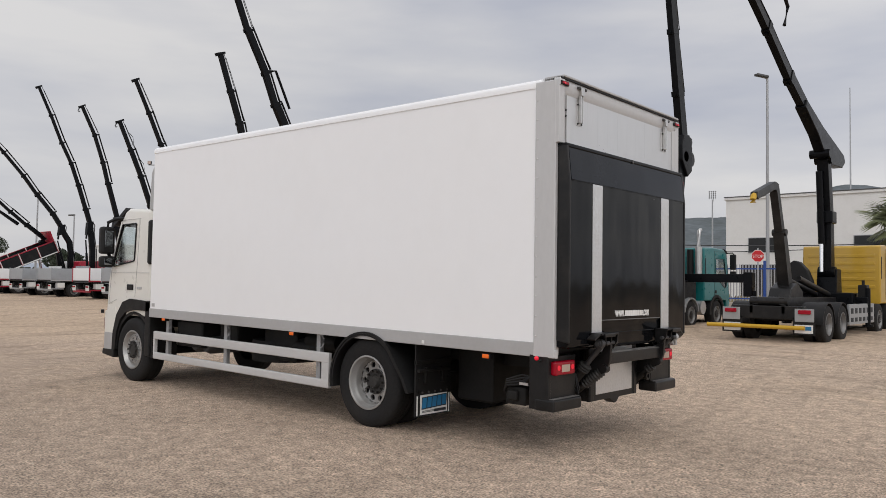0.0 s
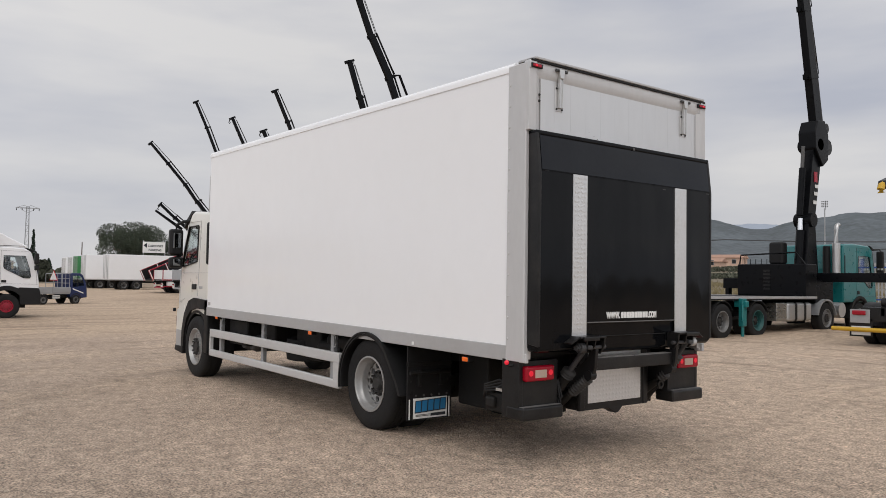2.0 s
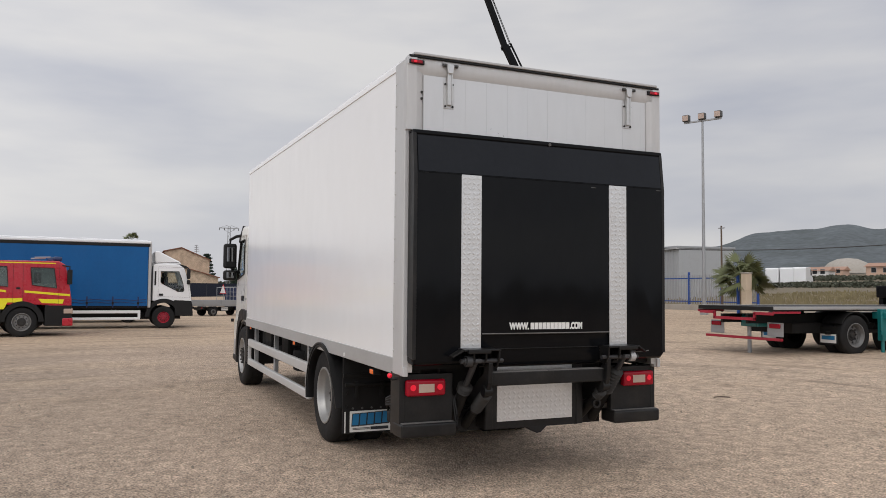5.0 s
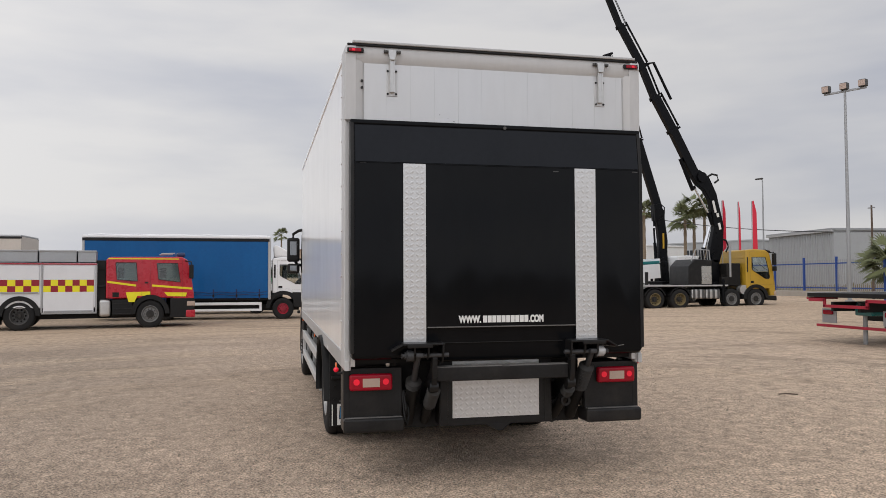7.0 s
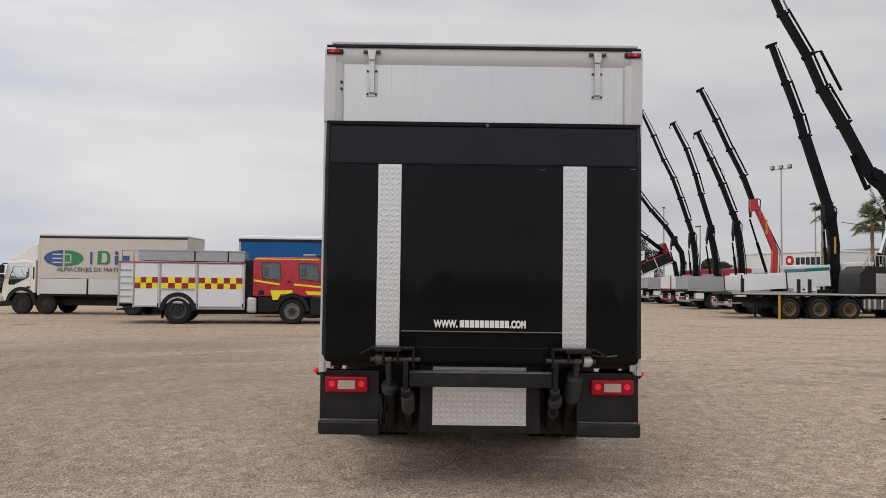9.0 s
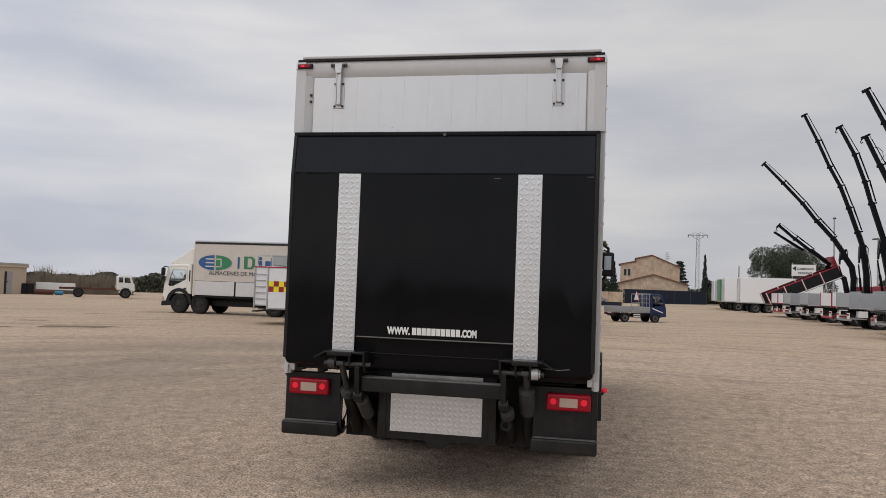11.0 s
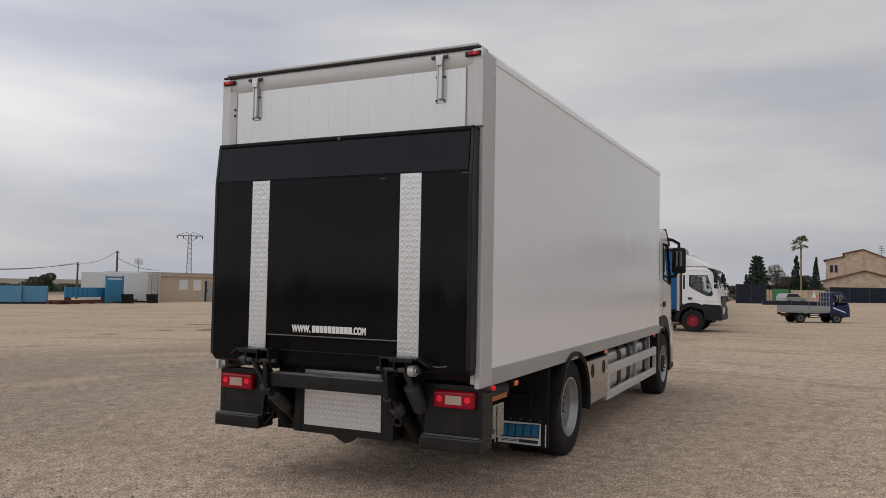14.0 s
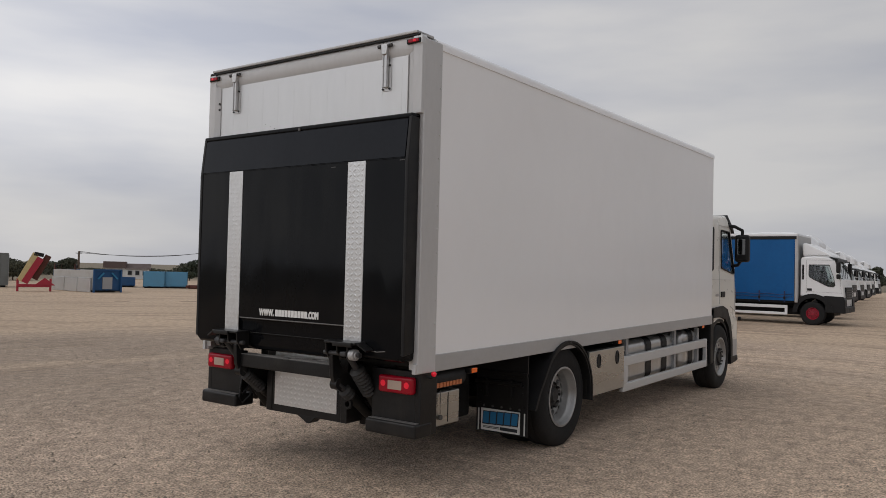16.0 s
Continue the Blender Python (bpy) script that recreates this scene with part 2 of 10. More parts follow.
container_blue = P("container_blue", (0.03, 0.2, 0.37), 0.5, grain=0.06, scale=2, stain=0.25, stain_colour=(0.1, 0.12, 0.14))
deep_blue = P("deep_blue", (0.01, 0.07, 0.19), 0.5, grain=0.08, scale=2, stain=0.25, stain_colour=(0.06, 0.07, 0.08))
grey_steel = P("grey_steel", (0.16, 0.17, 0.165), 0.55, 0.1, grain=0.1, scale=2, stain=0.35, stain_colour=(0.08, 0.07, 0.06))
rust = P("rusty_steel", (0.1, 0.035, 0.025), 0.8, grain=0.3, scale=5, stain=0.4, stain_colour=(0.04, 0.02, 0.02), bump=0.4)
render_beige = P("beige_render", (0.5, 0.41, 0.31), 0.85, grain=0.07, scale=1.5, stain=0.3, stain_colour=(0.34, 0.28, 0.21), bump=0.3)
wall_white = P("white_render", (0.74, 0.73, 0.71), 0.8, grain=0.03, scale=0.8, stain=0.2, stain_colour=(0.55, 0.53, 0.5), bump=0.2)
warehouse_grey = P("grey_cladding", (0.4, 0.41, 0.42), 0.55, 0.2, grain=0.04, scale=0.5, stain=0.1)
sandstone = P("sandstone", (0.52, 0.4, 0.29), 0.9, grain=0.45, scale=0.9, stain=0.45, stain_colour=(0.34, 0.24, 0.17), bump=0.5, bump_scale=8, per_object=0.05)
roof_tile = P("clay_tile", (0.22, 0.1, 0.065), 0.85, grain=0.2, scale=2, stain=0.3, stain_colour=(0.1, 0.06, 0.05), bump=0.4, bump_scale=10, per_object=0.1)
pale_tile = P("pale_clay_tile", (0.4, 0.235, 0.165), 0.9, grain=0.2, scale=1, stain=0.4, stain_colour=(0.3, 0.22, 0.17))
roof_brown = P("brown_roof", (0.075, 0.05, 0.042), 0.85, grain=0.2, scale=2)
skip_grey = P("skip_grey", (0.42, 0.41, 0.39), 0.6, grain=0.06, scale=1.5, stain=0.35, stain_colour=(0.22, 0.17, 0.13))
orange_wall = P("ochre_wall", (0.55, 0.38, 0.29), 0.85, grain=0.06, scale=1)
screen_dark = P("screen_dark", (0.007, 0.011, 0.024), 0.7, grain=0.2)
galv = P("galvanised", (0.36, 0.37, 0.38), 0.5, 0.5, grain=0.08, stain=0.15)
fence_blue = P("fence_blue", (0.015, 0.06, 0.26), 0.45, grain=0.06)
concrete = P("concrete", (0.38, 0.35, 0.31), 0.9, grain=0.1, scale=1.5, stain=0.3, bump=0.4, bump_scale=30)
bark = P("bark", (0.11, 0.08, 0.06), 0.95, grain=0.3, scale=4, bump=0.8, bump_scale=20)
palm_bark = P("palm_bark", (0.22, 0.17, 0.12), 0.95, grain=0.3, scale=4, bump=0.8, bump_scale=14)
pine_leaf = P("pine_foliage", (0.047, 0.06, 0.039), 0.8, grain=0.45, scale=0.6)
cypress_leaf = P("cypress_foliage", (0.025, 0.042, 0.028), 0.85, grain=0.4, scale=0.8)
palm_leaf = P("palm_frond", (0.13, 0.145, 0.065), 0.7, grain=0.3, scale=1.2)
shrub_leaf = P("shrub_foliage", (0.075, 0.08, 0.055), 0.85, grain=0.4, scale=0.5)
twig_leaf = P("twig_foliage", (0.11, 0.1, 0.08), 0.9, grain=0.3, scale=0.8)
reed_leaf = P("dry_reed", (0.21, 0.175, 0.13), 0.9, grain=0.3, scale=0.8)
grass_mat = P("dry_grass", (0.24, 0.2, 0.11), 0.9, grain=0.3, scale=0.3)
# scrub colour greyed and blued, so that haze is part of it
hazy_hill_mat = P("hazy_hill_scrub", (0.098, 0.113, 0.122), 1.0, grain=0.45, scale=0.008, stain=0.75, stain_colour=(0.058, 0.072, 0.07), stain_scale=0.012)
# the pale blue of distance haze is put straight into this colour
hazy_far_hill_mat = P("hazy_far_hill", (0.30, 0.34, 0.40), 1.0, grain=0.06, scale=0.004)
flag_red = P("flag_red", (0.6, 0.02, 0.05), 0.6, grain=0.05)
stop_red = P("stop_red", (0.5, 0.015, 0.02), 0.45, grain=0.05)
cable_mat = P("cable", (0.05, 0.05, 0.052), 0.6, grain=0.1)
stone_mat = P("gravel_stone", (0.44, 0.37, 0.29), 0.9, grain=0.3, scale=9)


def vary_stones(m, lo, hi):
    """Each stone takes a lightness of its own."""
    n, l = m.node_tree.nodes, m.node_tree.links
    sock = n["Principled BSDF"].inputs["Base Color"]
    geo, rng_, mul = n.new("ShaderNodeNewGeometry"), n.new("ShaderNodeMapRange"), n.new("ShaderNodeMixRGB")
    rng_.inputs[3].default_value, rng_.inputs[4].default_value = lo, hi
    mul.blend_type = "MULTIPLY"
    mul.inputs[0].default_value = 1.0
    l.new(geo.outputs["Random Per Island"], rng_.inputs[0])
    l.new(sock.links[0].from_socket, mul.inputs[1])
    l.new(rng_.outputs[0], mul.inputs[2])
    l.new(mul.outputs[0], sock)


vary_stones(stone_mat, 0.4, 1.15)


def ground_material():
    """Compacted tan dust with a broad worn apron of grey-brown gravel round the lorry, damp stains and wheel tracks."""
    m = bpy.data.materials.new("yard_ground")
    m.use_nodes = True
    n, l = m.node_tree.nodes, m.node_tree.links
    b = n["Principled BSDF"]
    co = n.new("ShaderNodeTexCoord")

    def math_(op, a, c=0.0):
        x = n.new("ShaderNodeMath")
        x.operation = op
        for s, v in zip(x.inputs, (a, c)):
            if isinstance(v, bpy.types.NodeSocket):
                l.new(v, s)
            else:
                s.default_value = v
        return x.outputs[0]

    def noise_at(s, detail=4.0, r=0.55, stretch=(1, 1, 1), turn=0.0):
        rot, mp = n.new("ShaderNodeMapping"), n.new("ShaderNodeMapping")
        rot.inputs["Rotation"].default_value = (0, 0, -turn)
        mp.inputs["Scale"].default_value = stretch
        l.new(co.outputs["Object"], rot.inputs["Vector"])
        l.new(rot.outputs[0], mp.inputs["Vector"])
        t = n.new("ShaderNodeTexNoise")
        t.inputs["Scale"].default_value, t.inputs["Detail"].default_value, t.inputs["Roughness"].default_value = s, detail, r
        l.new(mp.outputs[0], t.inputs["Vector"])
        return t.outputs[0]

    def ranged(src, lo, hi, a=0.0, c=1.0):
        r = n.new("ShaderNodeMapRange")
        r.inputs[1].default_value, r.inputs[2].default_value, r.inputs[3].default_value, r.inputs[4].default_value = lo, hi, a, c
        l.new(src, r.inputs[0])
        return r.outputs[0]

    def mixed(kind, f, a, c):
        x = n.new("ShaderNodeMixRGB")
        x.blend_type = kind
        for s, v in zip(x.inputs, (f, a, c)):
            if isinstance(v, bpy.types.NodeSocket):
                l.new(v, s)
            else:
                s.default_value = v
        return x.outputs[0]

    sep = n.new("ShaderNodeSeparateXYZ")
    l.new(co.outputs["Object"], sep.inputs[0])
    # gravel apron round the lorry, with a wandering edge
    dx, dy = math_("DIVIDE", math_("ADD", sep.outputs[0], 1.0), 16.0), math_("DIVIDE", sep.outputs[1], 13.0)
    dist = math_("SQRT", math_("ADD", math_("MULTIPLY", dx, dx), math_("MULTIPLY", dy, dy)))
    edge = math_("ADD", dist, math_("MULTIPLY", math_("SUBTRACT", noise_at(0.12, 6.0, 0.65), 0.5), 0.55))
    apron = ranged(edge, 1.24, 0.94)
    patches = noise_at(0.35, 6.0, 0.6)
    gravel = mixed("MIX", ranged(patches, 0.35, 0.68), (0.395, 0.31, 0.236, 1), (0.53, 0.42, 0.325, 1))
    dust = mixed("MIX", ranged(noise_at(0.06, 5.0, 0.6, (1, 1, 1)), 0.35, 0.65), (0.5, 0.385, 0.275, 1), (0.61, 0.477, 0.347, 1))
    # apron: sandier on the road side, also lightened against the lorry's shade; greyer opposite
    across = math_("ADD", sep.outputs[1], math_("MULTIPLY", math_("SUBTRACT", noise_at(0.25, 5.0, 0.6), 0.5), 5.0))
    gravel = mixed("MIX", math_("MULTIPLY", ranged(across, -1.5, 3.0), 0.85), gravel, (0.56, 0.442, 0.333, 1))
    gravel = mixed("MIX", math_("MULTIPLY", ranged(across, -2.5, -6.0), 0.62), gravel, (0.315, 0.255, 0.197, 1))
    tracks = ranged(noise_at(0.9, 5.0, 0.65, (0.06, 1, 1), 2.1), 0.54, 0.68)
    ruts = ranged(noise_at(1.6, 3.0, 0.5, (0.03, 1, 1), 1.75), 0.6, 0.7)
    dust = mixed("MIX", math_("MULTIPLY", tracks, 0.5), dust, (0.3, 0.235, 0.17, 1))
    c = mixed("MIX", apron, dust, gravel)
    c = mixed("MIX", math_("MULTIPLY", ruts, 0.32), c, (0.25, 0.195, 0.14, 1))
    # wheel tracks that swing round the lorry
    reach = math_("SQRT", math_("ADD", math_("MULTIPLY", math_("ADD", sep.outputs[0], 2.0), math_("ADD", sep.outputs[0], 2.0)), math_("MULTIPLY", sep.outputs[1], sep.outputs[1])))
    swing = math_("MULTIPLY", math_("ARCTAN2", sep.outputs[1], math_("ADD", sep.outputs[0], 2.0)), 2.2)
    ring = n.new("ShaderNodeCombineXYZ")
    l.new(reach, ring.inputs[0]), l.new(swing, ring.inputs[1])

    def track(s, lo, hi, z):
        ring_z = n.new("ShaderNodeMapping")
        ring_z.inputs["Location"].default_value = (0, 0, z)
        l.new(ring.outputs[0], ring_z.inputs["Vector"])
        t = n.new("ShaderNodeTexNoise")
        t.inputs["Scale"].default_value, t.inputs["Detail"].default_value, t.inputs["Roughness"].default_value = s, 6.0, 0.62
        l.new(ring_z.outputs[0], t.inputs["Vector"])
        return math_("MULTIPLY", ranged(t.outputs[0], lo, hi), ranged(reach, 4.0, 7.0))

    c = mixed("MIX", math_("MULTIPLY", track(0.9, 0.5, 0.62, 3.0), 0.5), c, (0.58, 0.45, 0.325, 1))
    c = mixed("MIX", math_("MULTIPLY", track(1.7, 0.54, 0.64, 9.0), 0.6), c, (0.29, 0.225, 0.165, 1))
    damp = ranged(noise_at(0.16, 3.0, 0.5, (0.5, 1.4, 1), 0.3), 0.66, 0.72)
    c = mixed("MIX", math_("MULTIPLY", damp, 0.4), c, (0.2, 0.155, 0.115, 1))
    # dry field beyond the yard's fence
    field = ranged(math_("ADD", sep.outputs[1], math_("MULTIPLY", noise_at(0.1), 3.0)), 35.5, 37.0)
    scrub = mixed("MIX", ranged(noise_at(0.15, 6.0, 0.7), 0.35, 0.65), (0.27, 0.21, 0.135, 1), (0.17, 0.15, 0.09, 1))
    c = mixed("MIX", field, c, scrub)
    # scrub land all round, far beyond the yard
    rx, ry = math_("DIVIDE", math_("ADD", sep.outputs[0], 55.0), 82.0), math_("DIVIDE", sep.outputs[1], 72.0)
    far = ranged(math_("SQRT", math_("ADD", math_("MULTIPLY", rx, rx), math_("MULTIPLY", ry, ry))), 0.96, 1.08)
    c = mixed("MIX", far, c, (0.2, 0.17, 0.115, 1))
    stones = n.new("ShaderNodeTexVoronoi")
    stones.inputs["Scale"].default_value = 55.0
    l.new(co.outputs["Object"], stones.inputs["Vector"])
    fine = noise_at(42.0, 2.5, 0.7)
    grit = math_("ADD", math_("MULTIPLY", fine, 0.8), math_("MULTIPLY", stones.outputs["Distance"], 0.4))
    speck = mixed("MIX", math_("MULTIPLY", ranged(apron, 0.0, 1.0, 0.3, 1.0), 1.0), (0.95, 0.95, 0.95, 1), ranged(grit, 0.42, 0.76, 0.38, 1.48))
    c = mixed("MULTIPLY", 1.0, c, speck)
    mid = noise_at(6.0, 4.0, 0.65)
    c = mixed("MULTIPLY", 1.0, c, ranged(mid, 0.3, 0.7, 0.66, 1.26))
    c = mixed("MULTIPLY", 1.0, c, (0.915, 0.888, 0.872, 1))
    l.new(c, b.inputs["Base Color"])
    b.inputs["Roughness"].default_value = 0.92
    bp = n.new("ShaderNodeBump")
    bp.inputs["Strength"].default_value, bp.inputs["Distance"].default_value = 1.0, 0.02
    l.new(grit, bp.inputs["Height"])
    l.new(bp.outputs[0], b.inputs["Normal"])
    return m


yard_ground = ground_material()

# ---- building blocks ----
def box(bm, x0, x1, y0, y1, z0, z1, bev=0.0, seg=2):
    vs = bmesh.ops.create_cube(bm, size=1.0)["verts"]
    for v in vs:
        v.co = Vector(((x0 + x1) / 2 + v.co.x * (x1 - x0), (y0 + y1) / 2 + v.co.y * (y1 - y0), (z0 + z1) / 2 + v.co.z * (z1 - z0)))
    if bev:
        es = {e for v in vs for e in v.link_edges}
        bmesh.ops.bevel(bm, geom=list(es), offset=bev, segments=seg, affect="EDGES", profile=0.5)
    return bm


def cyl(bm, p0, p1, r, r2=None, seg=14):
    p0, p1 = Vector(p0), Vector(p1)
    d = p1 - p0
    m = Matrix.Translation((p0 + p1) / 2) @ d.to_track_quat("Z", "Y").to_matrix().to_4x4()
    bmesh.ops.create_cone(bm, cap_ends=True, segments=seg, radius1=r, radius2=r if r2 is None else r2, depth=d.length, matrix=m)
    return bm


def bar(bm, p0, p1, w, h, w2=None, h2=None, up=(0, 0, 1)):
    """A straight beam of width w and height h, tapered to w2 and h2."""
    p0, p1 = Vector(p0), Vector(p1)
    d = (p1 - p0).normalized()
    side = d.cross(Vector(up))
    side = side.normalized() if side.length > 1e-4 else Vector((0, 1, 0))
    top = side.cross(d)
    w2, h2 = w2 or w, h2 or h
    a = [bm.verts.new(p0 + side * (sx * w / 2) + top * (sz * h / 2)) for sx, sz in ((-1, -1), (1, -1), (1, 1), (-1, 1))]
    b = [bm.verts.new(p1 + side * (sx * w2 / 2) + top * (sz * h2 / 2)) for sx, sz in ((-1, -1), (1, -1), (1, 1), (-1, 1))]
    bm.faces.new(a[::-1]), bm.faces.new(b)
    for i in range(4):
        bm.faces.new((a[i], a[(i + 1) % 4], b[(i + 1) % 4], b[i]))
    return bm


def tube(bm, pts, r, seg=6):
    pts = [Vector(p) for p in pts]
    rings = []
    for i, p in enumerate(pts):
        d = (pts[min(i + 1, len(pts) - 1)] - pts[max(i - 1, 0)]).normalized()
        q = d.to_track_quat("Z", "Y")
        rings.append([bm.verts.new(p + q @ Vector((math.cos(a) * r, math.sin(a) * r, 0))) for a in (2 * math.pi * k / seg for k in range(seg))])
    for a, b in zip(rings, rings[1:]):
        for k in range(seg):
            bm.faces.new((a[k], a[(k + 1) % seg], b[(k + 1) % seg], b[k]))
    bm.faces.new(rings[0][::-1]), bm.faces.new(rings[-1])
    return bm


def prism(bm, pts, axis, a0, a1, bev=0.0, seg=2):
    """A polygon pulled along an axis: pts are (x, z) for y, (y, z) for x, (x, y) for z."""
    put = {"y": lambda p, a: (p[0], a, p[1]), "x": lambda p, a: (a, p[0], p[1]), "z": lambda p, a: (p[0], p[1], a)}[axis]
    lo, hi = [bm.verts.new(put(p, a0)) for p in pts], [bm.verts.new(put(p, a1)) for p in pts]
    bm.faces.new(lo), bm.faces.new(hi[::-1])
    n = len(pts)
    for i in range(n):
        bm.faces.new((lo[i], hi[i], hi[(i + 1) % n], lo[(i + 1) % n]))
    if bev:
        bmesh.ops.recalc_face_normals(bm, faces=bm.faces)
        es = {e for v in lo + hi for e in v.link_edges}
        bmesh.ops.bevel(bm, geom=list(es), offset=bev, segments=seg, affect="EDGES", profile=0.5)
    return bm


def lathe(bm, prof, centre=(0, 0, 0), axis="y", seg=36):
    """Turn a profile of (radius, place along the axis) round the axis."""
    c = Vector(centre)
    rings = []
    for r, a in prof:
        ring = []
        for k in range(seg):
            t = 2 * math.pi * k / seg
            u, v = r * math.cos(t), r * math.sin(t)
            ring.append(bm.verts.new(c + Vector({"y": (u, a, v), "x": (a, u, v), "z": (u, v, a)}[axis])))
        rings.append(ring)
    for a, b in zip(rings, rings[1:]):
        for k in range(seg):
            bm.faces.new((a[k], a[(k + 1) % seg], b[(k + 1) % seg], b[k]))
    if prof[0][0] > 0.01 and prof[-1][0] > 0.01:
        return bm
    return bm


def arc_band(bm, cx, cz, r0, r1, y0, y1, a0, a1, n=16):
    """A curved mudguard: part of a ring round the y axis, angles in degrees from +x through +z."""
    rows = []
    for i in range(n + 1):
        t = radians(a0 + (a1 - a0) * i / n)
        c, s = math.cos(t), math.sin(t)
        rows.append([bm.verts.new((cx + r * c, y, cz + r * s)) for r, y in ((r0, y0), (r0, y1), (r1, y1), (r1, y0))])
    for a, b in zip(rows, rows[1:]):
        for k in range(4):
            bm.faces.new((a[k], a[(k + 1) % 4], b[(k + 1) % 4], b[k]))
    bm.faces.new(rows[0]), bm.faces.new(rows[-1][::-1])
    return bm


def strip(bm, pts, thick, y0, y1):
    """A bent sheet across y that follows points (x, z), thickened to both sides."""
    rows = []
    for k, (x, z) in enumerate(pts):
        a, b = pts[max(k - 1, 0)], pts[min(k + 1, len(pts) - 1)]
        ln = math.hypot(b[0] - a[0], b[1] - a[1])
        nx, nz = -(b[1] - a[1]) / ln * thick / 2, (b[0] - a[0]) / ln * thick / 2
        rows.append([bm.verts.new(v) for v in ((x + nx, y0, z + nz), (x + nx, y1, z + nz), (x - nx, y1, z - nz), (x - nx, y0, z - nz))])
    for p, q in zip(rows, rows[1:]):
        for k in range(4):
            bm.faces.new((p[k], p[(k + 1) % 4], q[(k + 1) % 4], q[k]))
    bm.faces.new(rows[0]), bm.faces.new(rows[-1][::-1])
    return bm


def hollow_shell(outline, windows, w, open_edges, round_=0.05, thick=0.035):
    """A cab body: two side walls with window holes, joined by a skin round the outline; open_edges stay free for the windscreen."""
    bm = bmesh.new()
    n = len(outline)
    rims = []
    for s in (-1, 1):
        loop = [bm.verts.new((x, s * w, z)) for x, z in outline]
        edges = [bm.edges.new((loop[i], loop[(i + 1) % n])) for i in range(n)]
        for win in windows:
            ring = [bm.verts.new((x, s * w, z)) for x, z in win]
            edges += [bm.edges.new((ring[i], ring[(i + 1) % len(ring)])) for i in range(len(ring))]
        bmesh.ops.triangle_fill(bm, use_beauty=True, edges=edges, normal=(0, s, 0))
        rims.append(loop)
    for i in range(n):
        if i not in open_edges:
            j = (i + 1) % n
            bm.faces.new((rims[0][i], rims[0][j], rims[1][j], rims[1][i]))
    bmesh.ops.recalc_face_normals(bm, faces=bm.faces)
    rim_verts = {v for r in rims for v in r}
    es = [e for e in bm.edges if len(e.link_faces) == 2 and all(v in rim_verts for v in e.verts) and e.calc_face_angle(0) > 0.6]
    es = [e for e in es if abs(e.verts[0].co.y - e.verts[1].co.y) < 1e-5]
    bmesh.ops.bevel(bm, geom=es, offset=round_, segments=3, affect="EDGES", profile=0.5)
    bmesh.ops.solidify(bm, geom=bm.faces[:], thickness=thick)
    return bm


def B():
    return bmesh.new()


def weigh_normals(me, limit):
    """Let large flat faces keep their flat shading, so that only the narrow bevels between them turn."""
    around = {}
    for p in me.polygons:
        for v in p.vertices:
            around.setdefault(v, []).append((p.normal.copy(), p.area))
    out = []
    for p in me.polygons:
        n = p.normal
        for v in p.vertices:
            acc = Vector((0, 0, 0))
            for m, area in around[v]:
                if m.dot(n) > limit:
                    acc += m * area
            out.append(acc.normalized() if acc.length > 1e-12 else n.copy())
    me.normals_split_custom_set(out)


def mesh_of(name, bm, mat, sharp=32):
    bmesh.ops.recalc_face_normals(bm, faces=bm.faces)
    me = bpy.data.meshes.new(name)
    bm.to_mesh(me)
    bm.free()
    me.materials.append(mat)
    me.polygons.foreach_set("use_smooth", [True] * len(me.polygons))
    me.set_sharp_from_angle(angle=radians(sharp))
    if 5 < len(me.polygons) < 2500:
        weigh_normals(me, math.cos(radians(sharp + 20)))
    return me


def part(name, bm, mat, parent, label="", m=None):
    ob = new(name, bm if isinstance(bm, bpy.types.Mesh) else mesh_of(name, bm, mat))
    ob.parent = parent
    if m is not None:
        ob.matrix_basis = m
    if label:
        ob["label"] = label
    return ob


def thing(name, label, category, group="", m=None, kind=""):
    ob = new(name)
    ob.empty_display_size = 0.3
    if m is not None:
        ob.matrix_basis = m
    return tagged(ob, label, category, group, kind)


def solid(name, bm, mat, label, category="", kind="", group="", m=None):
    ob = new(name, mesh_of(name, bm, mat))
    if m is not None:
        ob.matrix_basis = m
    return tagged(ob, label, category, group, kind)


def rise(x, y):
    """Height of the yard's surface: it climbs gently towards the road side, and the field beyond climbs on."""
    v = min(max((y - 3.0) / 40.0, 0.0), 1.0)
    field = min(max((y - 50.0) / 250.0, 0.0), 1.0) * min(max((-x - 25.0) / 20.0, 0.0), 1.0) * min(max((1.35 * y + x) / (0.25 * max(y, 1.0)), 0.0), 1.0)
    return 0.64 * v + 10.5 * field


def stand(x, y, turn=0.0, dz=0.0):
    return pose(x, y, rise(x, y) + dz, 0, 0, turn)


WHEELS = {}


